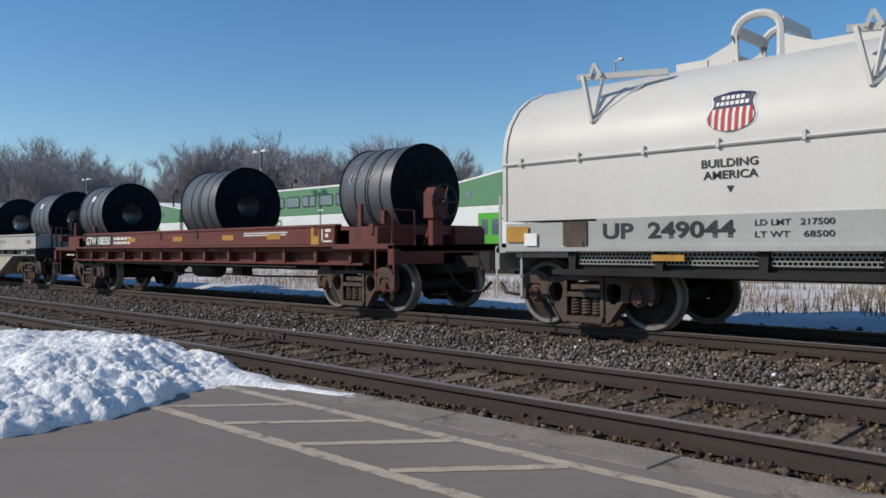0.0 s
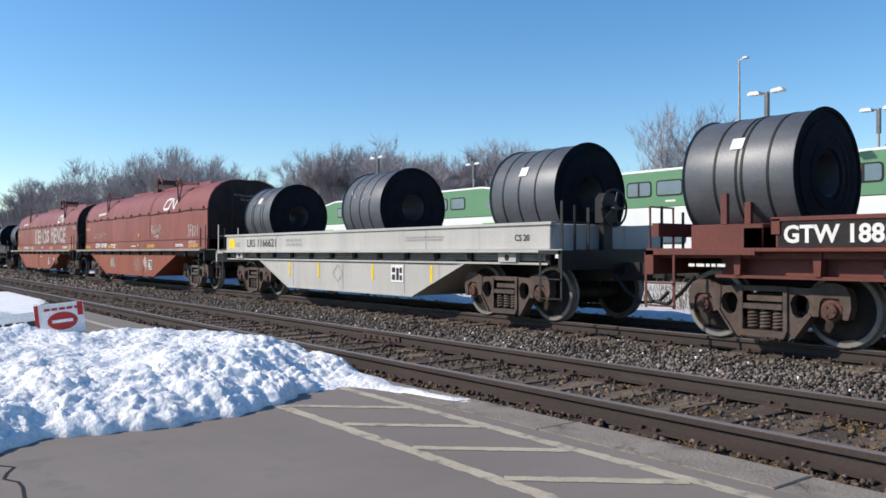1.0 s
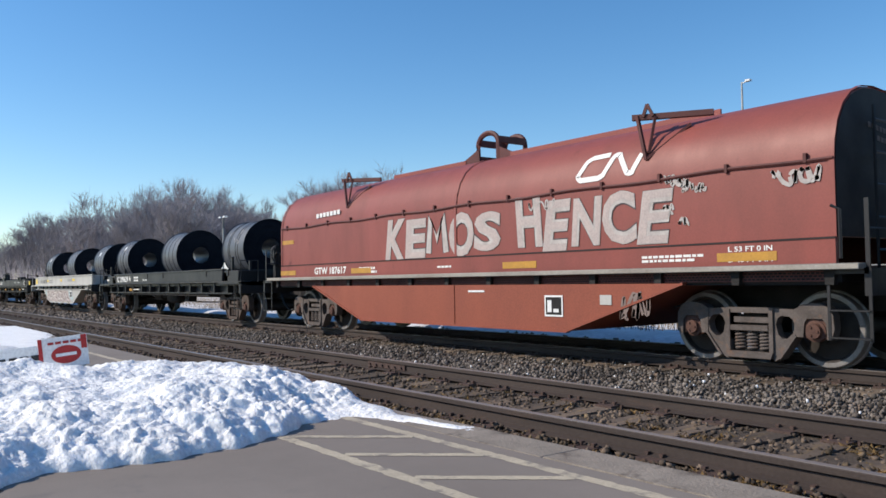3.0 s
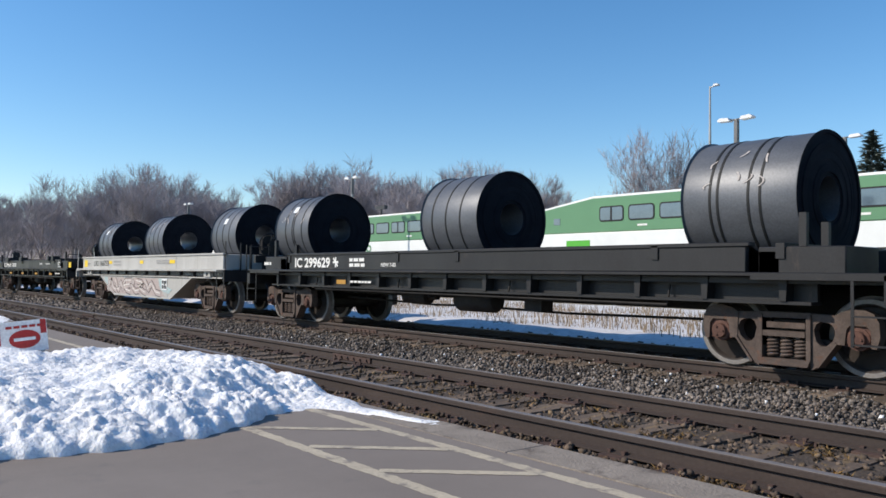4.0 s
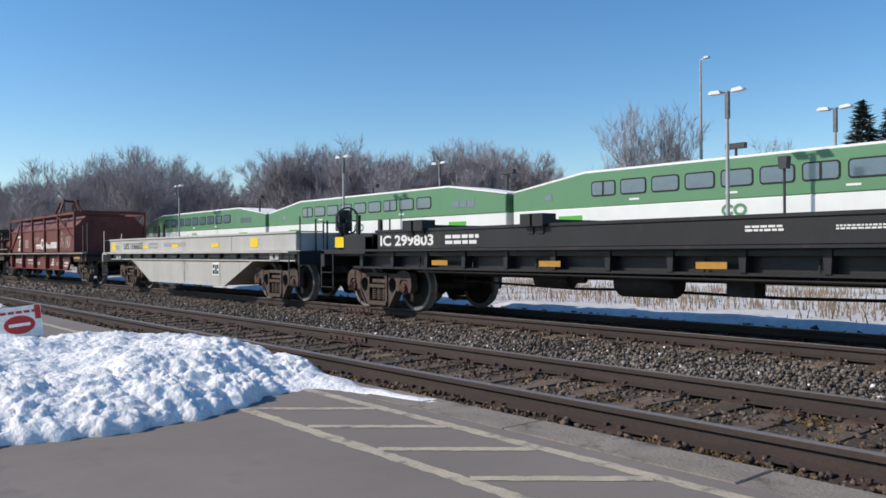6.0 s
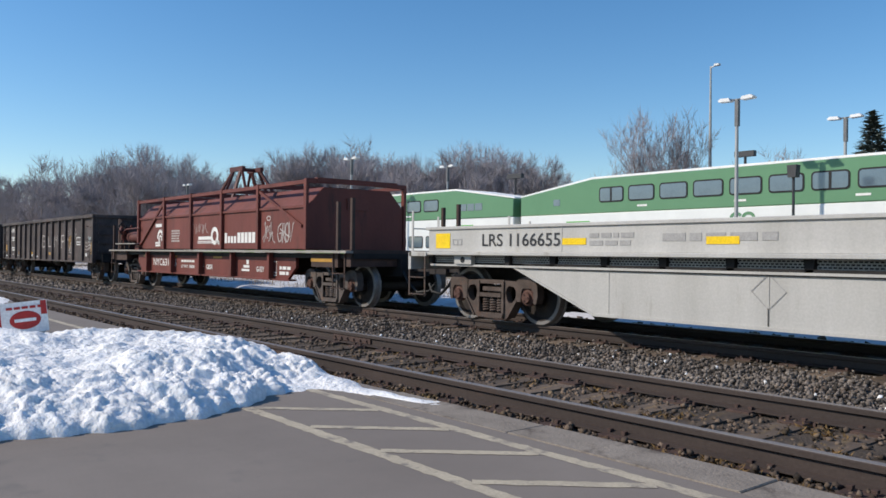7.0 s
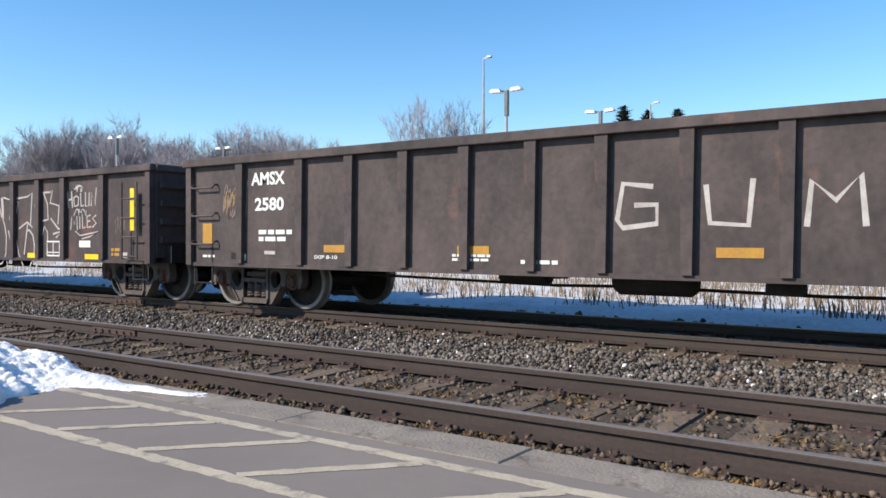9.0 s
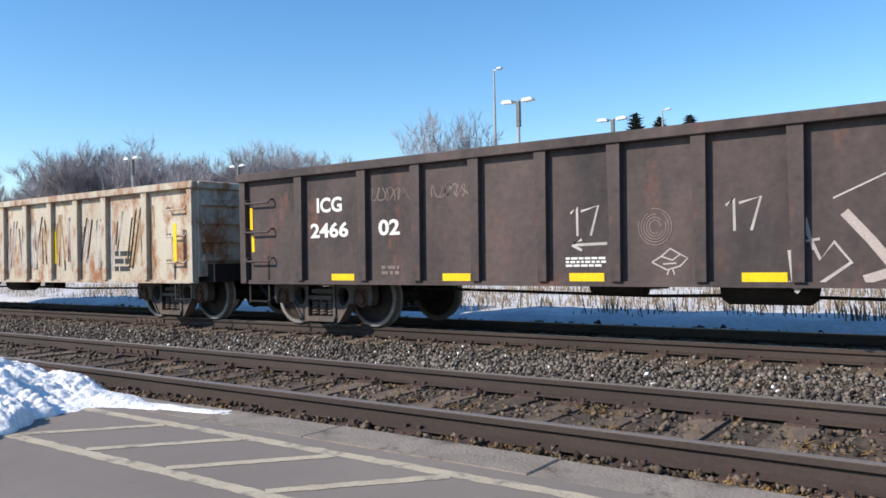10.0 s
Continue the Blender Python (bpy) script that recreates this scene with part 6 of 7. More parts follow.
    strokes_of([[(.20, .46), (.04, .38), (0, .20), (.08, .06), (.20, .10), (.22, .26), (.10, .24)], [(.26, .04), (.28, .46), (.38, .44), (.38, .30), (.28, .26), (.44, .04)], arc(0.50, 0.26, 0.09, 0.2, 20, 380, 16),
                [(.60, .48), (.68, .06), (.80, .44), (.94, .52)], [(.14, .34), (.62, .16)]], 3.82, 1.22, car, GRAFFITI, 0.03, -1.425, "thin looping sprayed tag", 0.85)
    draw_in(car, 1.42, 1.22, 1.02, -0.1, 1.0245, 1.0, ("hood",), 1.15)
    return car


# ---- gondolas
POSTS = (-5.9, -4.67, -3.73, -2.8, -1.86, -0.93, 0.0, 0.93, 1.86, 2.8, 3.73, 4.67, 5.9)


def gondola(x0, a, paint, label, decorate, ends=(-7.2, 7.2), posts=POSTS, chord=None):
    lo, hi = ends
    half = 7.2
    car = start_car("gondola_car", label, x0, a, half, TRUCK_GREY)
    m = M()
    for s in (-1, 1):
        m.box(lo, hi, min(s * 1.46, s * 1.50), max(s * 1.46, s * 1.50), 0.68, 2.18)
    m.box(lo, hi, -1.46, 1.46, 0.95, 1.02)
    part("side_wall", m, paint, car)
    m = M()
    for s, e in ((-1, lo), (1, hi)):
        m.box(e - 0.03, e + 0.03, -1.46, 1.46, 0.75, 2.2)
        for z in (1.0, 1.3, 1.6, 1.9):
            m.box(e + (0.03 if s > 0 else -0.09), e + (0.09 if s > 0 else -0.03), -1.4, 1.4, z, z + 0.1)
    part("end_wall", m, paint, car)
    m = M()
    for s, e in ((-1, lo), (1, hi)):
        m.box(lo - 0.05, hi + 0.05, min(s * 1.44, s * 1.60), max(s * 1.44, s * 1.60), 2.17, 2.29)
        m.box(e - 0.1, e + 0.1, -1.5, 1.5, 2.17, 2.285)
    part("top_chord", m, chord or paint, car, bevel=0.012)
    m = M()
    for s in (-1, 1):
        m.box(lo, hi, min(s * 1.46, s * 1.54), max(s * 1.46, s * 1.54), 0.645, 0.70)
    part("bottom_sill", m, paint, car)
    for s in (-1, 1):
        pm = M()
        pm.prism([(-0.055, 0.70), (0.055, 0.70), (0.075, 2.17), (-0.075, 2.17)], min(s * 1.50, s * 1.575), max(s * 1.50, s * 1.575))
        pme = pm.mesh("side_post", paint)
        for x in posts:
            part("side_post", pme, None, car, at=(x, 0, 0))
    for s, e in ((-1, lo), (1, hi)):
        m = M()
        xc = e - s * 0.07
        m.box(xc - 0.06, xc + 0.06, -1.57, -1.50, 0.66, 2.17)
        m.box(xc - 0.06, xc + 0.06, 1.50, 1.57, 0.66, 2.17)
        part("corner_post", m, paint, car)
        for i in range(0 if paint is GONDOLA_B and s > 0 else 3):
            z, xa = 0.98 + 0.43 * i, e - s * 0.42 - 0.26
            m = M()
            m.tube([(xa, -1.50, z + 0.05), (xa, -1.57, z + 0.04), (xa + 0.02, -1.585, z), (xa + 0.50, -1.585, z), (xa + 0.52, -1.57, z + 0.04), (xa + 0.52, -1.50, z + 0.05)], 0.015, 5)
            part("grab_iron", m, paint, car)
        step_iron(car, e - s * 0.35 - 0.21, -1.50, DARK)
        m = M()
        m.box(e - 0.2, e + 0.2, -1.3, 1.3, 0.66, 0.95)
        part("end_sill", m, DARK, car)
    brake_gear(car, a - 1.3)
    decorate(car)
    return car


def rows_of_yellow(car, xs, z=0.82, w=0.42, h=0.09, mt=None):
    for x in xs:
        patch(x - w / 2, z, w, h, car, mt or YELLOW, -1.50)


def first_gondola(car):
    lettering("AMSX", -5.58, 1.84, 0.19, car, LETTER, 0.70, -1.5, 0.03)
    lettering("2580", -5.5, 1.47, 0.19, car, LETTER, 0.60, -1.5, 0.03)
    small_print(-5.42, 1.03, 0.68, 0.2, 2, car, seed=61)
    patch(-5.3, 0.84, 0.22, 0.05, car, GRAFFITI, -1.5, "stencil")
    patch(-6.68, 0.98, 0.22, 0.32, car, OCHRE, -1.5)
    patch(-6.02, 0.76, 0.13, 0.1, car, DARK, -1.5, "jacking_hole")
    scrawl(-6.2, 1.35, 0.5, 0.6, car, GRAFFITI_DIM, -1.5, 168, 6, 0.018)
    scrawl(-6.15, 1.5, 0.4, 0.35, car, OCHRE, -1.5, 170, 5, 0.012)
    small_print(-6.68, 0.78, 0.28, 0.06, 1, car, seed=169)
    rows_of_yellow(car, (-3.9, -1.7, 1.38), 0.88, 0.45, 0.1, OCHRE)
    lettering("IXIP 8-10", -4.3, 0.79, 0.05, car, LETTER, 0.42)
    small_print(-2.0, 0.8, 0.6, 0.1, 2, car, seed=62)
    small_print(-1.05, 0.78, 0.6, 0.07, 1, car, seed=63)
    letters = [[[(.5, .5), (.1, .55), (.02, .1), (.1, 0), (.55, .05), (.55, .28), (.25, .28)]], [[(0, .5), (.05, .05), (.5, .02), (.55, .55)]], [[(0, 0), (.05, .5), (.3, .28), (.55, .55), (.6, 0)]], [[(.1, -.05), (.08, .5), (.5, .52), (.5, .26), (.1, .24)]]]
    for ln, x in zip(letters, (0.1, 1.05, 1.98, 2.95)):
        strokes_of(ln, x, 1.18, car, GRAFFITI, 0.055, -1.5, sx=0.82, sz=0.85)
    # a sprayed head with bristling hair, and a hand beside it
    for k, (z, mt) in enumerate(((1.14, OCHRE), (1.36, OCHRE), (1.0, GRAFFITI), (1.28, OCHRE))):
        scrawl(4.0, z, 0.5, 0.26, car, mt, -1.5, 164 + k, 5, 0.018, "ochre sprayed head")
    strokes_of([[(.05, 1.42), (-.12, 1.5)], [(.12, 1.6), (.02, 1.78)], [(.24, 1.64), (.24, 1.9)], [(.36, 1.62), (.44, 1.82)], [(.46, 1.5), (.6, 1.6)], arc(0.42, 1.25, 0.09, 0.1, 0, 350, 14), arc(0.42, 1.25, 0.04, 0.045, 0, 350, 10), [(.1, 1.02), (.2, .96), (.3, 1.02), (.4, .96)]], 3.95, 0, car, GRAFFITI, 0.024, -1.505, "white sprayed bristles")
    strokes_of([[(0, 1.62), (.1, 1.72), (.14, 1.6), (.2, 1.68), (.22, 1.5), (.34, 1.48)], [(0, 1.62), (.06, 1.5), (.16, 1.42)], [(.1, 1.86), (.12, 1.74)]], 4.76, 0, car, GRAFFITI, 0.028, -1.5, "sprayed hand")
    small_print(3.98, 0.8, 0.5, 0.1, 2, car, GRAFFITI_DIM, seed=166)
    m = M()
    m.ribbon([(5.05, 1.27), (5.05, 1.52), (5.5, 1.52), (5.5, 1.27), (5.05, 1.27)], 0.035, -1.506)
    m.ribbon([(5.05, 1.36), (5.5, 1.36)], 0.03, -1.5065)
    part("stencil", m, LETTER, car)
    patch(6.78, 0.93, 0.2, 0.42, car, OCHRE, -1.5)
    patch(6.45, 0.80, 0.12, 0.09, car, DARK, -1.5, "jacking_hole")
    scrawl(6.45, 1.35, 0.3, 0.2, car, GRAF_BLUE, -1.5, 167, 4, 0.03)
    strokes_of([[(0, .3), (.14, .33), (.2, .28)], [(.02, .22), (.12, .16), (.3, .2)], [(0, .08), (.2, .06), (.34, .1), (.5, .08)], [(.3, .3), (.44, .34), (.6, .3)], [(.36, .2), (.5, .24), (.62, .16), (.44, .12)], [(.1, .0), (.3, -.02)]], 6.1, 1.02, car, GRAFFITI, 0.024, -1.5, "smeared chalky scribble")
    strokes_of([[(0, .12), (.12, .16), (.24, .1)], [(.04, .02), (.2, .04)]], 6.5, 1.12, car, GRAF_BLUE, 0.03, -1.5, "pale blue smear")
    patch(6.15, 0.86, 0.16, 0.1, car, LETTER, -1.5, "stencil")
    patch(-5.84, 0.74, 0.14, 0.1, car, LETTER, -1.5, "stencil")


def second_gondola(car):
    lettering("ICG", -5.57, 1.64, 0.21, car, LETTER, 0.48, -1.5, 0.03)
    lettering("2466", -5.7, 1.29, 0.21, car, LETTER, 0.72, -1.5, 0.03)
    lettering("02", -4.44, 1.29, 0.21, car, LETTER, 0.36, -1.5, 0.03)
    for x, z, h in ((-7.14, 1.3, 0.4), (-6.98, 1.45, 0.33), (-6.95, 1.12, 0.24)):
        patch(x, z, 0.06, h, car, YELLOW, -1.5)
    rows_of_yellow(car, (-5.1, -3.2, -1.45, 0.42, 3.3, 5.27), 0.69, 0.42, 0.1)
    for x in (-1.66, 0.15):
        strokes_of([[(0, .28), (.1, .36), (.1, 0)], [(.16, .3), (.42, .36), (.3, 0)]], x + (0.03 if x < 0 else -0.08), 1.2, car, GRAFFITI, 0.026, -1.5, sx=0.8, sz=0.9)
    strokes_of([[(.42, .05), (0, .04), (.12, .1)], [(0, .04), (.12, -.02)]], -1.62, 1.06, car, GRAFFITI, 0.03, -1.5)
    for k in range(5):
        strokes_of([arc(-0.66, 1.27, 0.06 + 0.03 * k, 0.07 + 0.03 * k, 40 * k, 40 * k + 300, 20)], 0, 0, car, GRAFFITI_DIM, 0.012, -1.5 - 0.0006 * k, "faint sprayed rings")
    strokes_of([[(0, .08), (.10, .14), (.22, .10), (.30, .16), (.38, .12), (.30, .04), (.16, .0), (0, .08)], [(.10, .14), (.20, .22), (.30, .16)], [(.12, .06), (.26, .07)], [(.18, .0), (.16, -.05)], [(.22, .01), (.24, -.05)]], -0.7, 0.82, car, GRAFFITI, 0.014, -1.5, "small sprayed bird outline")
    scrawl(-3.55, 1.72, 0.62, 0.2, car, GRAFFITI_DIM, -1.5, 73, 5, 0.02)
    scrawl(-4.6, 1.72, 0.7, 0.2, car, GRAFFITI_DIM, -1.5, 171, 5, 0.012)
    small_print(-4.4, 0.78, 0.3, 0.14, 2, car, GRAFFITI_DIM, seed=172)
    # loose sprayed outlines over four bays
    strokes_of([[(1.70, .63), (1.85, .53), (2.10, .57), (2.26, .76), (2.28, 1.11), (2.21, 1.35), (2.09, 1.50), (1.98, 1.78), (1.91, 2.07)],
                [(2.02, 1.45), (1.89, 1.33), (1.89, 1.12), (1.96, .97)], [(2.17, 1.88), (2.46, 1.82), (2.41, 1.43)],
                [(2.27, .70), (2.32, .52), (2.53, .52)], [(2.36, 1.23), (2.45, .99), (2.50, .61)], [(.78, 1.24), (.92, .91), (1.04, 1.07), (1.18, .88), (.92, .69)]], 0, 0, car, GRAFFITI, 0.032, -1.5, "large sprayed outline")
    strokes_of([[(1.04, 1.47), (1.57, 1.71), (1.93, 1.81)]], 0, 0, car, GRAFFITI, 0.015, -1.5, "thin sprayed line")
    strokes_of([[(2.11, 1.88), (2.14, 1.65), (2.14, 1.44)], [(1.13, 1.34), (1.35, 1.07), (1.62, .69)], [(1.28, .72), (1.52, .80)]], 0, 0, car, GRAF_PINK, 0.085, -1.5, "broad sprayed stroke")
    strokes_of([[(2.61, 1.79), (2.75, 1.77), (2.66, 1.50), (2.65, 1.10), (2.76, .76), (2.93, .53)], [(2.62, 1.84), (3.09, 1.87), (3.26, 1.94), (3.20, 1.34)],
                [(2.77, 1.26), (3.08, 1.38), (3.27, 1.28)], [(3.05, 1.21), (3.16, 1.23), (3.29, 1.12), (3.34, .93), (3.31, .71), (3.17, .53)],
                [(3.09, 1.34), (3.05, 1.15), (2.96, .76)], [(3.31, .70), (3.43, .53)]], 0, 0, car, GRAFFITI, 0.034, -1.5, "large sprayed outline")
    strokes_of([[(3.62, 1.93), (3.90, 1.93), (3.99, 1.97), (3.90, 1.73), (4.21, 1.67), (4.17, 1.33)], [(3.68, 1.91), (3.81, 1.71), (3.83, 1.42), (3.62, 1.40)],
                [(3.35, 1.72), (3.44, 1.30), (3.45, .93)], [(3.63, 1.13), (3.70, 1.29), (3.81, 1.19), (3.81, 1.02)], [(3.92, 1.44), (4.18, 1.25), (4.33, 1.22)], [(4.0, 1.15), (4.3, 1.2), (4.1, 1.08)]], 0, 0, car, GRAFFITI, 0.034, -1.5, "large sprayed outline")
    strokes_of([[(0, .30), (.03, 0)], [(.0, .14), (.14, .16)], [(.13, .30), (.16, .0)], [(.30, .22), (.20, .18), (.22, .03), (.34, .04), (.36, .18), (.28, .22)], [(.42, .26), (.44, .02), (.52, .04)], [(.58, .27), (.58, .02), (.64, .03)], [(.70, .26), (.69, .02)], [(.76, .02), (.77, .26), (.88, .03), (.92, .34)],
                [(.10, -.40), (.14, -.16), (.22, -.30), (.30, -.14), (.32, -.40)], [(.40, -.16), (.40, -.38)], [(.48, -.14), (.49, -.37), (.58, -.35)], [(.74, -.14), (.63, -.16), (.64, -.36), (.76, -.34)], [(.64, -.25), (.73, -.24)], [(.92, -.14), (.80, -.2), (.92, -.28), (.80, -.36)]], 4.5, 1.62, car, GRAFFITI, 0.03, -1.5, "thin sprayed tag that cannot be read")
    scrawl(4.75, 1.46, 0.4, 0.14, car, GRAFFITI, -1.5, 173, 3, 0.02)
    scrawl(4.7, 1.9, 0.3, 0.12, car, GRAFFITI, -1.5, 174, 2, 0.035)
    strokes_of([[(4.75, 1.2), (4.9, 1.12), (5.5, 1.19), (5.2, 1.1), (4.95, 1.06)]], 0, 0, car, GRAFFITI, 0.022, -1.5, "sprayed underline")
    m = M()
    m.ribbon([(3.80, 0.75), (3.80, 1.01), (4.22, 1.01), (4.22, 0.75), (3.80, 0.75)], 0.03, -1.506)
    m.ribbon([(4.01, 0.75), (4.01, 1.01)], 0.02, -1.5065)
    m.ribbon([(3.80, 0.81), (4.22, 0.81)], 0.018, -1.507)
    part("stencil", m, LETTER, car)
    patch(4.88, 0.91, 0.35, 0.12, car, LETTER, -1.5, "stencil")
    patch(6.57, 1.2, 0.11, 0.7, car, YELLOW, -1.6)
    small_print(-2.0 + 0.3, 0.86, 0.5, 0.12, 3, car, seed=77)
    small_print(5.87, 0.77, 0.26, 0.16, 2, car, OCHRE, seed=78)
    patch(6.16, 0.74, 0.18, 0.09, car, GRAFFITI, -1.5, "stencil")
    scrawl(5.95, 1.15, 0.35, 0.3, car, GRAFFITI_DIM, -1.5, 79, 3, 0.014)
    ladder(car, 6.36, -1.62, 0.72, 2.0, GONDOLA_B, 0.42, 4)
    m = M()
    m.ribbon([(0.66, 1.0), (0.70, 0.60), (0.63, 0.70)], 0.05, -1.506)
    m.ribbon([(0.70, 0.60), (0.79, 0.71)], 0.04, -1.5065)
    part("graffiti", m, GRAFFITI, car, "white sprayed arrow")
    strokes_of([[(0.8, 1.3), (0.86, 1.0)], [(0.78, 1.08), (0.92, 1.1)]], 0, 0, car, GRAFFITI, 0.025, -1.5)


def third_gondola(car):
    for x in (6.78, 2.85, -0.5):
        patch(x, 1.0, 0.09, 0.62, car, YELLOW, -1.62 if x > 6 else -1.505)
    for i, x in enumerate((5.3, 4.3, 3.3, 2.4, 1.5, 0.5)):
        scrawl(x, 0.85, 0.8, 1.1, car, (TAN, GRAFFITI, GRAF_PINK)[i % 3], -1.5, 80 + i, 7, 0.04)
    small_print(4.9, 0.85, 0.5, 0.4, 3, car, LETTER_BLACK, seed=90)


BROWN_COILS = ((6.1, COIL_B, 1.35, None, 7), (0.52, COIL_A, 1.5, None, 0), (-5.25, COIL_A, 1.5, 30, 0))
BLACK_COILS = ((5.6, COIL_A, 1.5, None, 3), (0.2, COIL_A, 1.5, None, 0), (-5.3, COIL_A, 1.5, 35, 11))
F = -1.28  # outer face of the shallow cars' sides

grey_hood_car(-0.45, 5.4)

car = flat_coil_car(-15.91, 5.46, GTW_BROWN, GTW_BROWN, BROWN_COILS, "brown coil car with shallow sides carrying three steel coils", 6.85)
patch(-5.17, 1.115, 1.58, 0.265, car, DARK, F + 0.004, "number_panel", "black panel behind the car number")
lettering("GTW 188350", -5.1, 1.15, 0.2, car, LETTER, 1.45, F, 0.03)
small_print(-3.45, 1.16, 0.95, 0.2, 2, car, y=F, seed=101)
for x in (-2.7, -0.45, 1.6, 3.2):
    patch(x, 1.2, 0.42, 0.1, car, OCHRE, F)
small_print(2.4, 1.27, 1.6, 0.08, 2, car, y=F, seed=102)
patch(4.55, 1.1, 0.22, 0.29, car, OCHRE, F)
bars([(4.85, 1.14, 0.03, 0.22), (4.85, 1.14, 0.28, 0.025), (4.95, 1.22, 0.08, 0.06), (4.95, 1.31, 0.15, 0.05)], car, LETTER, F)
small_print(-6.3, 0.88, 0.5, 0.06, 1, car, y=-1.32, seed=103)

pale_coil_car(-30.53, "LRS 1166621", 4.73, True, 1, pale_first)
red_hood_car(-44.6, 5.3, "oxide red coil car under a round-topped hood with faint graffiti", first_red, 1.62)
red_hood_car(-59.45, 5.35, "oxide red coil car with fat pale graffiti across its hood", second_red, 0.2)

car = flat_coil_car(-75.0, 5.6, BLACK, BLACK, BLACK_COILS, "black coil car with shallow sides carrying three steel coils", 6.9)
lettering("IC 299629", -5.0, 1.14, 0.21, car, LETTER, 1.4, F, 0.03)
strokes_of([[(0, .1), (.2, .1)], [(.1, 0), (.1, .2)], [(.02, .18), (.18, .02)]], -3.5, 1.15, car, LETTER, 0.04, F)
small_print(-2.9, 1.16, 0.55, 0.2, 2, car, y=F, seed=111)
lettering("NEW 7-83", -1.85, 1.16, 0.07, car, LETTER, 0.45, F)
patch(-3.28, 0.83, 0.32, 0.08, car, OCHRE, -1.32)
small_print(-2.8, 0.86, 0.7, 0.06, 1, car, y=-1.32, seed=112)
small_print(-6.4, 1.2, 0.4, 0.1, 1, car, y=F, seed=113)

pale_coil_car(-89.48, "LRS 166753", 4.67, True, 2, pale_second)

car = flat_coil_car(-103.84, 5.45, BLACK, BLACK, (), "black coil car with shallow sides running empty", 6.85)
lettering("IC 299803", -5.1, 1.15, 0.19, car, LETTER, 1.5, F, 0.03)
small_print(-3.3, 1.17, 0.8, 0.18, 2, car, y=F, seed=121)
small_print(1.9, 1.25, 0.5, 0.08, 2, car, y=F, seed=122)
small_print(2.9, 1.25, 0.7, 0.06, 2, car, y=F, seed=123)
bars([(4.84, 1.14, 0.03, 0.22), (4.84, 1.14, 0.45, 0.025), (4.92, 1.22, 0.08, 0.06), (4.92, 1.31, 0.2, 0.04)], car, LETTER, F)
patch(6.4, 1.13, 0.32, 0.2, car, YELLOW, F)
patch(-6.6, 1.14, 0.3, 0.2, car, YELLOW, F)
for x in (-3.6, -1.2, 1.3, 3.7):
    patch(x, 0.83, 0.4, 0.08, car, OCHRE, -1.32)
small_print(4.6, 0.87, 0.7, 0.07, 1, car, y=-1.32, seed=124)

pale_coil_car(-117.85, "LRS 1166655", 4.65, False, 3, pale_third)
frame_hood_car(-133.05, 5.8)
gondola(-148.9, 5.95, GONDOLA, "dark rusty brown gondola car with sprayed letters", first_gondola, (-7.02, 7.2), (-5.78, -4.55, -3.63, -2.72, -1.8, -0.9, -0.04, 0.88, 1.82, 2.8, 3.73, 4.67, 5.9))
gondola(-163.9, 5.93, GONDOLA_B, "dark brown gondola car covered in sprayed scrawls", second_gondola, (-7.15, 7.06), (-5.88, -4.68, -3.77, -2.88, -1.97, -1.08, -0.17, 0.74, 1.65, 2.62, 3.55, 4.42, 5.66))
gondola(-179.4, 5.95, BEIGE, "peeling beige and rust-stained gondola car", third_gondola)
# ---------------------------------------------------------------- commuter train standing at the far platform
COACH_Y, COACH_L = 28.0, 25.4


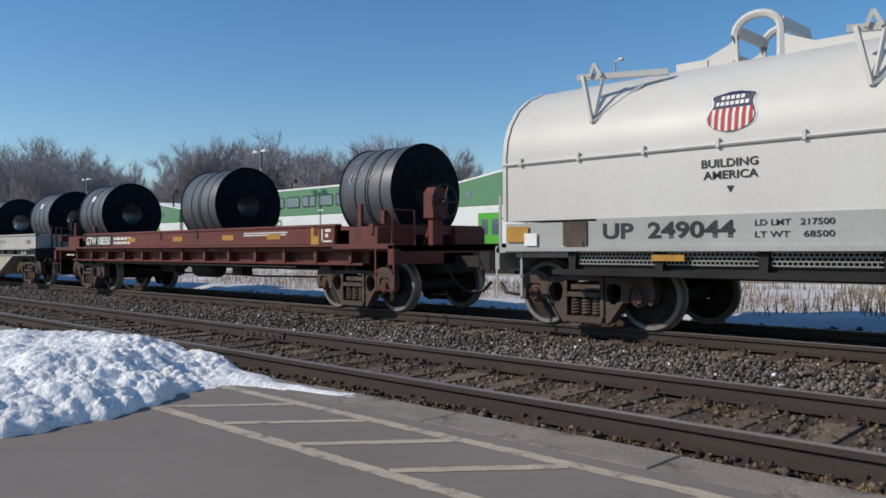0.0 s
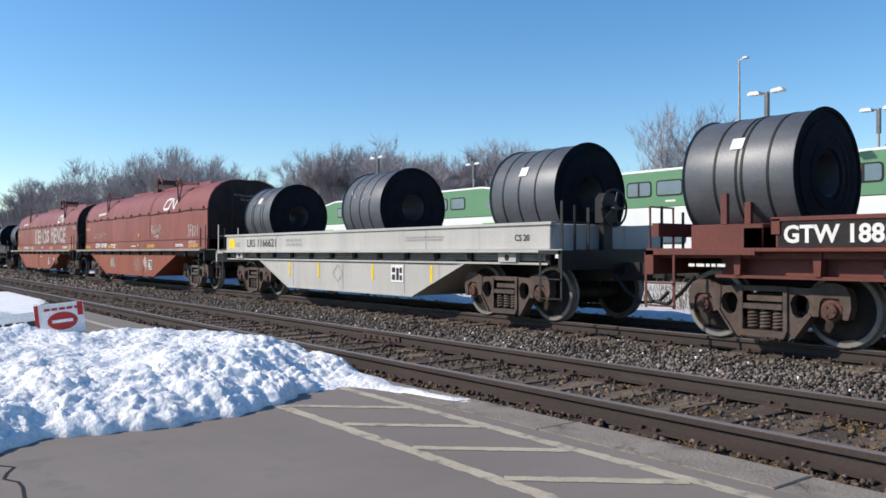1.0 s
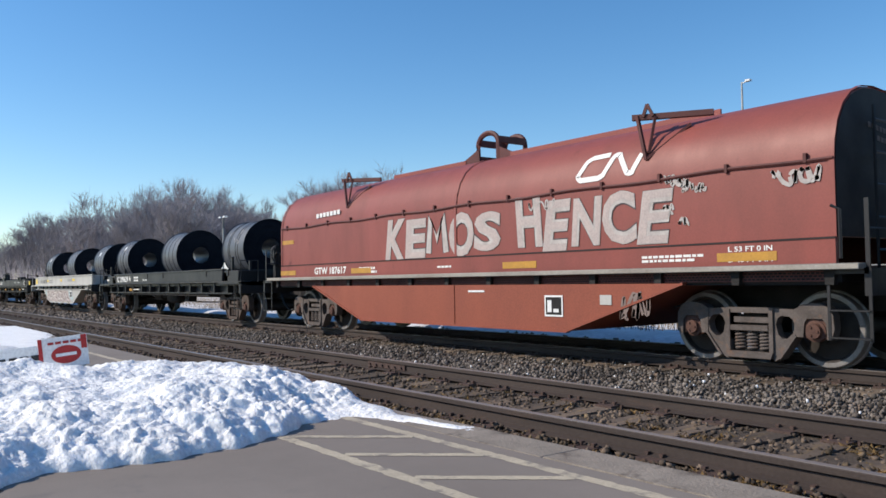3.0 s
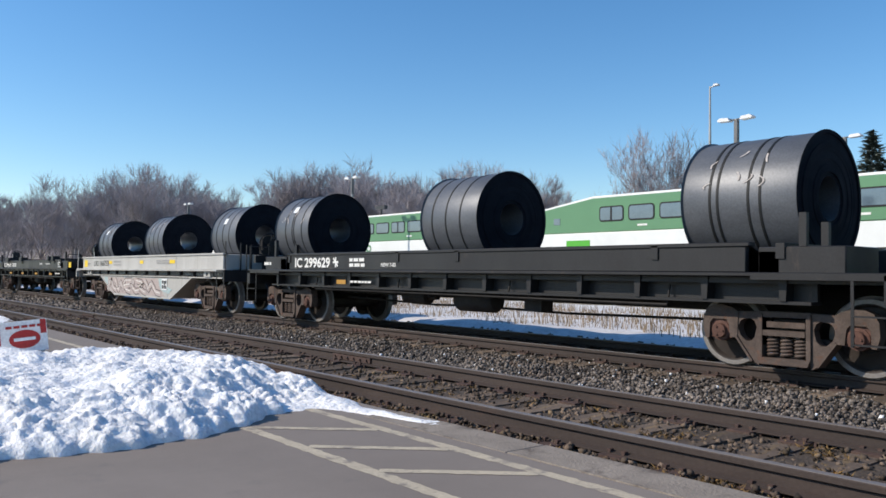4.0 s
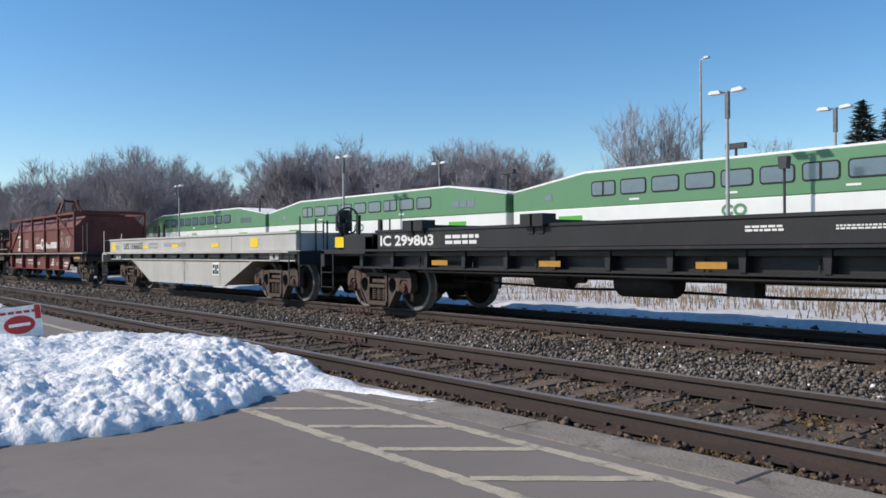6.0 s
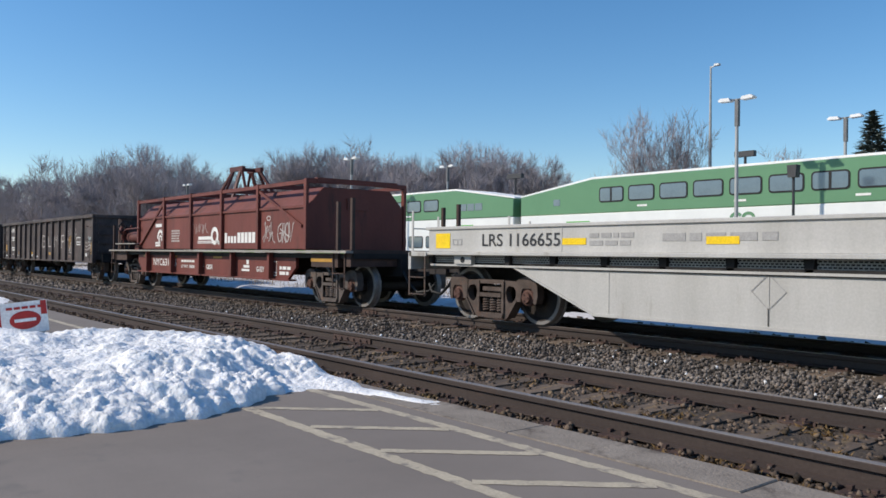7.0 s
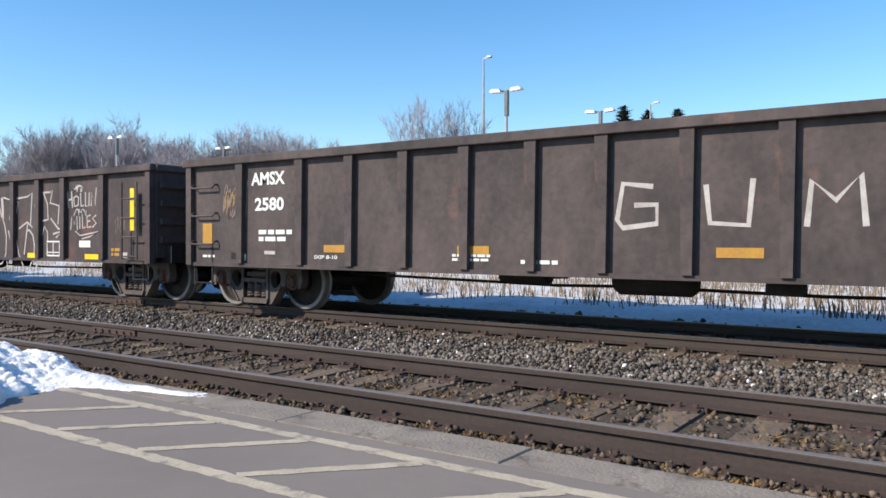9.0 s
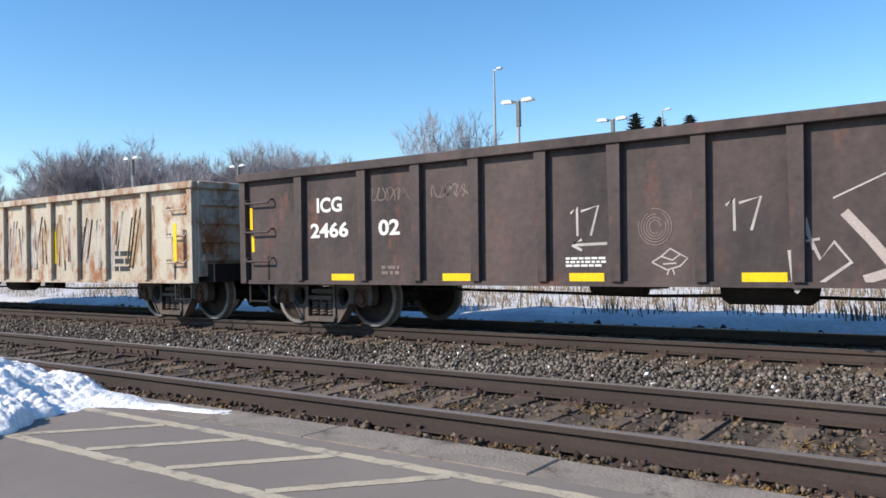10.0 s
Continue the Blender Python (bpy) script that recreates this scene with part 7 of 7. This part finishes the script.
def coach(x1, detailed):
    """A double-deck coach whose roof drops towards both ends; x1 is its right-hand end."""
    x0 = x1 - COACH_L
    c = thing("commuter_coach", "green and white double-deck commuter coach standing at the platform", "railway coach", "commuter coaches", at=pose(x0, COACH_Y, -0.37))
    L = COACH_L - 0.5
    top, low, d = 4.87, 4.25, 4.5
    side = [(0.0, 0.95), (L, 0.95), (L, low), (L - d, top), (d, top), (0.0, low)]
    m = M()
    m.prism([(0, 3.34), (L, 3.34), (L, low), (L - d, top), (d, top), (0, low)], 0, 2.95)
    m.k = 1
    m.prism([(0, 0.95), (L, 0.95), (L, 3.336), (0, 3.336)], 0, 2.95)
    part("body", m, [GREEN, COACH_WHITE], c, bevel=0.04)
    m = M()
    rf = [(d, top + 0.015), (L - d, top + 0.015)]
    m.prism([(-0.02, low + 0.01), (d, top + 0.01), (L - d, top + 0.01), (L + 0.02, low + 0.01), (L + 0.02, low + 0.07), (L - d, top + 0.10), (d, top + 0.10), (-0.02, low + 0.07)], 0.06, 2.89)
    part("roof", m, SNOW, c, "roof under a thin cover of snow")
    m = M()
    for s in (0, 1):
        xx = -0.45 if s == 0 else L
        m.box(xx, xx + 0.45, 0.5, 2.45, 1.0, 4.1)
    part("gangway", m, RUBBER, c)
    m = M()
    m.box(2.2, 2.0 + 3.0, 0.2, 2.7, 0.1, 0.95)
    m.box(L - 5, L - 2.2, 0.2, 2.7, 0.1, 0.95)
    m.box(7, L - 7, 0.2, 2.7, 0.35, 0.95)
    part("underframe", m, DARK, c)
    # upper windows in pairs and singles
    w0, pitch, ww, wh = 5.0, 1.59, 1.22, 0.56
    fr, gl = M(), M()
    frame_me = None
    z0 = 3.86
    out = M()
    out.prism(rounded(ww + 0.12, wh + 0.12, 0.14), -0.02, 0.02)
    frame_me = out.mesh("window_frame", RUBBER)
    out = M()
    out.prism(rounded(ww, wh, 0.1), -0.028, 0.01)
    pane_me = out.mesh("pane", COACH_GLASS)
    n = 9
    for i in range(n):
        w = part("window", frame_me, None, c, at=(w0 + 0.61 + pitch * i, 0, z0 + wh / 2))
        part("pane", pane_me, None, w)
        if i in (0, 6):
            m = M()
            m.box(-0.05, 0.05, -0.034, -0.02, -wh / 2, wh / 2)
            part("bar", m, RUBBER, w)
    for i in range(9):
        w = part("window", frame_me, None, c, at=(5.75 + 1.6 * i, 0, 1.83 + wh / 2))
        part("pane", pane_me, None, w)
    m = M()
    for x in (3.0, L - 4.4):
        m.box(x, x + 1.4, -0.012, 0.01, 1.0, 3.0)
    part("door", m, BRIGHT_GREEN, c, "bright green double door")
    m = M()
    for x in (3.2, 3.85, L - 4.2, L - 3.55):
        m.prism(rounded(0.4, 0.75, 0.08, x + 0.2, 2.35), -0.02, 0.0)
    part("door_glass", m, COACH_GLASS, c)
    m = M()
    for x in (7, 11.5, 16):
        m.box(x, x + 0.5, -0.012, 0.0, 3.55, 3.63)
    part("stencil_bar", m, LETTER, c)
    m = M()
    m.box(5.2, L - 5.2, -0.01, 0.0, 1.0, 1.55)
    part("lower_band", m, BRIGHT_GREEN, c)
    m = M()
    m.ribbon(arc(11.6, 2.92, 0.22, 0.18, 30, 330, 14), 0.12, -0.014)
    m.ribbon(arc(12.1, 2.92, 0.22, 0.18, 0, 360, 18), 0.12, -0.014)
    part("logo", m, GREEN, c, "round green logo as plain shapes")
    # louvres and small window near the ends
    m = M()
    for k in range(3):
        m.box(L - 4.1 + 0.62 * k, L - 3.55 + 0.62 * k, -0.012, 0.0, 3.75, 4.12)
    m.box(2.2, 2.6, -0.012, 0.0, 3.75, 4.05)
    part("louvre", m, COACH_GLASS, c)
    return c


def rounded(w, h, r, cx=0.0, cz=0.0):
    pts = []
    for qx, qz, a in ((1, 1, 0), (-1, 1, 90), (-1, -1, 180), (1, -1, 270)):
        for k in range(4):
            t = radians(a + 30 * k)
            pts.append((cx + qx * (w / 2 - r) + r * math.cos(t), cz + qz * (h / 2 - r) + r * math.sin(t)))
    return pts


for i in range(-1, 3):
    coach(-2.75 - COACH_L * i, i < 2)


# ---------------------------------------------------------------- posts and lamps
def platform_lamp(x, y, top, base=-0.14):
    t = thing("platform_lamp", "grey steel platform lamp post with two white heads", "lamp post", "platform lamps", at=pose(x, y, base))
    h = top - base
    m = M()
    m.lathe([(0, 0.11), (0.35, 0.11), (0.36, 0.075), (h, 0.055)], axis="z", n=12)
    part("pole", m, POLE, t)
    m = M()
    m.box(-0.05, 0.075, -0.075, 0.075, h - 0.95, h - 0.05)
    m.tube([(-0.55, 0, h - 0.02), (0.55, 0, h - 0.02)], 0.03, 6)
    part("bracket", m, POLE_GREY, t)
    for s in (-1, 1):
        m = M()
        m.prism([(s * 0.20, h - 0.04), (s * 0.25, h + 0.05), (s * 0.57, h + 0.07), (s * 0.66, h), (s * 0.64, h - 0.05), (s * 0.22, h - 0.07)], -0.14, 0.14)
        part("lamp_head", m, LAMP_HEAD, t, "white lamp head")
    return t


def polar(az, dist):
    return -dist * math.sin(radians(az)), dist * math.cos(radians(az))


for az, el in ((30.6, 10.53), (57.2, 6.72), (68.34, 4.55), (24.06, 8.97), (50.36, 6.28), (75.5, 3.08)):
    dist = 5.5 / math.tan(radians(el))
    x, y = polar(az, dist)
    platform_lamp(x, y, 6.55, -0.14)


def mast(az, el, dist, arm):
    x, y = polar(az, dist)
    h = 1.05 + dist * math.tan(radians(el)) + 0.75
    t = thing("light_mast", "tall thin steel light mast with one small head", "lamp post", at=pose(x, y, -0.75))
    m = M()
    m.lathe([(0, 0.16), (h * 0.5, 0.12), (h, 0.06)], axis="z", n=10)
    part("pole", m, POLE, t)
    m = M()
    m.tube([(0, 0, h - 0.1), (arm * 0.6, 0, h)], 0.05, 6)
    m.prism([(arm * 0.45, h - 0.05), (arm * 0.5, h + 0.1), (arm, h + 0.08), (arm, h - 0.04)], -0.15, 0.15)
    part("lamp_head", m, LAMP_HEAD, t)


mast(32.27, 12.75, 60, 0.7)
mast(20.7, 9.4, 75, 0.8)
mast(44.13, 5.3, 80, 0.7)


def sign_post(az, el, dist, w):
    x, y = polar(az, dist)
    h = 1.05 + dist * math.tan(radians(el)) + 0.14
    t = thing("sign_post", "dark slim platform post with a short cross head", "post", "dark platform posts", at=pose(x, y, -0.14))
    m = M()
    m.lathe([(0, 0.07), (h, 0.06)], axis="z", n=8)
    part("pole", m, POLE_DARK, t)
    m = M()
    m.box(-w / 2, w / 2, -0.12, 0.12, h - 0.12, h + 0.12)
    part("head", m, POLE_DARK, t)


for az, el, dist, w in ((45.53, 5.6, 44, 1.1), (55.11, 4.65, 52, 1.0), (63.0, 3.85, 62, 0.9), (30.05, 6.9, 37, 0.9)):
    sign_post(az, el, dist, w)
x, y = polar(27.09, 28.3)
t = thing("speaker_post", "dark slim post with a small loudspeaker box", "post", at=pose(x, y, -0.14))
m = M()
m.lathe([(0, 0.05), (4.15, 0.045)], axis="z", n=8)
part("pole", m, POLE_DARK, t)
m = M()
m.prism([(-0.13, 3.8), (0.13, 3.8), (0.16, 4.2), (-0.16, 4.2)], -0.14, 0.14)
part("loudspeaker", m, POLE_DARK, t)


# ---------------------------------------------------------------- trees
def bare_tree_meshes(seed, height, spread, density):
    """Trunk with limbs as one mesh, fine twigs as another."""
    rng = random.Random(seed)
    wood, tv, tf = M(), [], []

    def twig(p, d, ln, w):
        s = d.cross(Vector((rng.uniform(-1, 1), rng.uniform(-1, 1), rng.uniform(-1, 1))))
        if s.length < 1e-3:
            return
        s = s.normalized() * w
        bend = Vector((rng.uniform(-1, 1), rng.uniform(-1, 1), rng.uniform(-0.3, 0.8))) * ln * 0.25
        o = len(tv)
        q, e = p + d * ln * 0.5 + bend * 0.5, p + d * ln + bend
        tv.extend([p - s, p + s, q + s * 0.7, q - s * 0.7, e])
        tf.extend([(o, o + 1, o + 2, o + 3), (o + 3, o + 2, o + 4)])

    def grow(p, d, ln, r, depth):
        pts, rad, n = [p], [r], 4
        q, dd = p, d
        for i in range(n):
            dd = (dd + Vector((rng.uniform(-1, 1), rng.uniform(-1, 1), rng.uniform(-0.5, 0.9))) * 0.16).normalized()
            q = q + dd * ln / n
            pts.append(q)
            rad.append(r * (1 - 0.55 * (i + 1) / n))
        wood.tube(pts, rad, 6 if depth < 2 else 4)
        if depth >= 4:
            for i in range(density):
                k = rng.randint(1, n)
                side = Vector((rng.gauss(0, 1), rng.gauss(0, 1), rng.gauss(0.9, 0.7))).normalized()
                twig(pts[k], (dd * 0.8 + side).normalized(), ln * rng.uniform(0.4, 1.0), 0.010 + 0.007 * rng.random())
            return
        kids = rng.randint(3, 4) if depth else rng.randint(5, 7)
        for i in range(kids):
            k = rng.randint(2 if depth else 1, n)
            a = 2 * math.pi * (i + rng.random() * 0.7) / kids
            side = Vector((math.cos(a), math.sin(a), rng.uniform(0.1, 0.7)))
            nd = (dd * rng.uniform(0.5, 1.0) + side * spread * rng.uniform(0.6, 1.1)).normalized()
            grow(pts[k], nd, ln * rng.uniform(0.55, 0.78), rad[k] * rng.uniform(0.5, 0.7), depth + 1)
        grow(pts[-1], dd, ln * 0.7, rad[-1], depth + 1)

    grow(Vector((0, 0, 0)), Vector((0, 0, 1)), height * 0.36, height * 0.022, 0)
    top = max(v.z for v in tv)
    k = height / top
    wood.v = [(x * k, y * k, z * k) for x, y, z in wood.v]
    me = bpy.data.meshes.new("crown")
    me.from_pydata([tuple(v * k) for v in tv], [], tf)
    me.materials.append(HAZY_TWIG)
    return wood.mesh("trunk", BARK, 80), me


TREES = [bare_tree_meshes(11, 12.0, 0.62, 13), bare_tree_meshes(23, 12.0, 0.78, 14), bare_tree_meshes(37, 12.0, 0.52, 13), bare_tree_meshes(52, 12.0, 0.72, 9)]


def bare_tree(az, dist, height, k, turn, wide=1.0, label="bare grey-brown deciduous tree in winter"):
    x, y = polar(az, dist)
    t = thing("tree", label, "tree", "bare trees behind the station", at=pose(x, y, -0.8, 0, 0, turn))
    s = height / 12.0
    for nm, me in zip(("trunk", "crown"), TREES[k]):
        ob = part(nm, me, None, t)
        ob.scale = (s * wide, s * wide, s)


def top_at(az):
    """How high the tree line stands, in degrees, by direction."""
    knots = ((16, 5.0), (27, 5.2), (33, 5.8), (41.5, 5.0), (44, 6.2), (47.5, 8.1), (50.5, 7.0), (52.8, 6.0), (55, 7.2), (58, 8.0), (61, 7.2), (63.5, 5.2), (65, 4.5), (68, 5.7), (70, 6.7), (72.5, 6.8), (74, 5.8), (77, 5.9), (79, 4.9), (80.5, 3.7), (84, 2.6), (90, 2.2))
    for (a, e), (b, g) in zip(knots, knots[1:]):
        if a <= az <= b:
            return 1.09 * (e + (g - e) * (az - a) / (b - a))
    return 2.2


rt = random.Random(77)
az = 42.0
while az < 88:
    near = 62 if az < 64 else 85
    for row in range(3):
        dist = near + 14 * row + rt.uniform(-5, 5) + (30 if az > 79 else 0)
        a = az + rt.uniform(-0.8, 0.8)
        if a < 68:
            dist = max(dist, 37 / math.cos(radians(a)))
        el = top_at(a) * (rt.uniform(0.92, 1.05) if row == 0 else rt.uniform(0.78, 1.02))
        h = 1.8 + dist * math.tan(radians(el))
        bare_tree(a, dist, h, rt.randrange(3), rt.uniform(0, 360), rt.uniform(0.85, 1.15))
    az += 1.35
for a, d, e, w in ((36.9, 58, 10.7, 0.78), (34.6, 60, 10.2, 0.78), (35.8, 75, 7.0, 0.9), (29.0, 90, 7.7, 1.1), (28.0, 92, 7.4, 1.1), (30.4, 92, 6.7, 1.0)):
    bare_tree(a, d, 1.8 + d * math.tan(radians(e)), 3 if d < 70 else rt.randrange(3), rt.uniform(0, 360), w)


# dense low scrub at the foot of the trees
rs = np.random.RandomState(5)
vs, fs = [], []
for i in range(11000):
    a = 41 + 49 * rs.rand()
    dist = max(66 if a < 64 else 88, 36 / math.cos(radians(min(a, 68)))) + 40 * rs.rand()
    x, y = polar(a, dist)
    h = dist * math.tan(radians(top_at(a))) * (0.25 + 0.45 * rs.rand())
    w = 0.02 + 0.03 * rs.rand()
    z0 = -0.7 + h * rs.rand() * 0.5
    dx, dy = h * 0.25 * rs.randn(), h * 0.25 * rs.randn()
    o = len(vs)
    vs += [(x - w, y, z0), (x + w, y + w, z0), (x + dx, y + dy, z0 + h)]
    fs.append((o, o + 1, o + 2))
me = bpy.data.meshes.new("scrub")
me.from_pydata(vs, [], fs)
me.materials.append(HAZY_TWIG)
tagged(new("scrub", me), "dense bare brush under the tree line", "shrubs", kind="stuff")


def conifer(az, el, dist, wide, seed):
    rng = random.Random(seed)
    x, y = polar(az, dist)
    h = 1.8 + dist * math.tan(radians(el))
    t = thing("conifer", "dark green spruce tree with drooping tiers", "tree", "conifers", at=pose(x, y, -0.8))
    m = M()
    m.lathe([(0, 0.3), (h * 0.5, 0.16), (h, 0.02)], axis="z", n=8)
    part("trunk", m, BARK, t)
    vs, fs = [], []
    for i in range(4200):
        u = rng.random() ** 0.75
        z = h * (1 - u * 0.9)
        R = wide * u ** 0.85 * (0.75 + 0.25 * math.sin(z * 5.0)) * rng.uniform(0.35, 1.05)
        a = rng.uniform(0, 6.283)
        p = Vector((R * math.cos(a), R * math.sin(a), z - 0.2 * R))
        ln = rng.uniform(0.4, 0.9)
        d = Vector((math.cos(a), math.sin(a), rng.uniform(-0.3, 0.35))) * ln
        s = Vector((-math.sin(a), math.cos(a), rng.uniform(-0.4, 0.4))) * ln * 0.35
        o = len(vs)
        vs += [p - d * 0.3 - s, p - d * 0.3 + s, p + d]
        fs.append((o, o + 1, o + 2))
    me = bpy.data.meshes.new("crown")
    me.from_pydata(vs, [], fs)
    me.materials.append(NEEDLE)
    part("crown", me, None, t)


conifer(22.5, 9.3, 95, 6.2, 1)
conifer(20.9, 8.9, 100, 5.2, 2)
conifer(18.9, 8.95, 96, 6.8, 3)

# ---------------------------------------------------------------- signs behind the snow
def barrier_sign(x, y, yaw, w, h, z, red):
    t = thing("barrier_sign", "white no-entry barrier panel with a red symbol" if red else "white barrier panel with dark lettering bars", "sign", "signs behind the snow", at=pose(x, y, 0, 0, -6, yaw))
    m = M()
    m.box(-w / 2, w / 2, 0, 0.02, z, z + h)
    part("panel", m, SIGN_WHITE, t)
    m = M()
    for dx in (-w * 0.38, w * 0.38):
        m.box(dx - 0.02, dx + 0.02, 0.021, 0.05, -0.02, z + h)
    part("leg", m, POLE, t)
    m = M()
    if red:
        m.ribbon([(-w / 2 + 0.015, z), (-w / 2 + 0.015, z + h)], 0.035, -0.004)
        m.ribbon([(w / 2 - 0.03, z + h * 0.55), (w / 2 - 0.03, z + h)], 0.05, -0.004)
        m.add([(px, -0.004, pz) for px, pz in arc(0.02, z + h * 0.42, 0.13, 0.085, 0, 345, 23)], [tuple(range(24))])
        m.k = 1
        m.box(-0.07, 0.11, -0.009, -0.005, z + h * 0.37, z + h * 0.47)
        m.k = 0
        for i in range(5):
            m.box(-0.13 + 0.065 * i, -0.08 + 0.065 * i, -0.006, -0.002, z + h * 0.78, z + h * 0.86)
        part("print", m, [SIGN_RED, SIGN_WHITE], t)
    else:
        for i in range(4):
            m.box(-w * 0.35 + 0.1 * i, -w * 0.35 + 0.07 + 0.1 * i, -0.006, -0.002, z + h * 0.35, z + h * 0.6)
        m.ribbon(arc(w * 0.25, z, 0.06, 0.12, 0, 180, 8), 0.02, -0.004)
        part("print", m, LETTER_BLACK, t)


x, y = polar(78.0, 8.4)
barrier_sign(x, y, 80, 0.42, 0.29, 0.28, True)
x, y = polar(80.9, 8.9)
barrier_sign(x, y, 68, 0.42, 0.22, 0.22, False)

# ---------------------------------------------------------------- ties, one by one
for tr, yc in ((near_track, (RAILS[0] + RAILS[1]) / 2), (far_track, TRACK_Y)):
    for i in range(150):
        part("tie", TIE_ME, None, tr, at=pose(4.0 - 0.53 * i + 0.05 * math.sin(i * 7.7), yc + 0.04 * math.sin(i * 3.3), 0.004 * math.sin(i * 1.9), 0, 0, 1.6 * math.sin(i * 5.3)))


def gone(t):
    """Metres that the train has rolled after t seconds: it slows very slightly."""
    return 16.3 * t - 0.016 * t * t


def motions():
    """The freight train rolls by at an almost steady speed; its wheels turn to match."""
    steps = [i * 0.5 for i in range(21)]
    for ob, x, y, z in CARS:
        walk(ob, [(t, pose(x + gone(t), y, z)) for t in steps])
    for ob, x in WHEELSETS:
        walk(ob, [(i / FPS, pose(x, 0, WHEEL_R, 0, math.degrees(gone(i / FPS) / WHEEL_R), 0)) for i in range(301)])


motions()
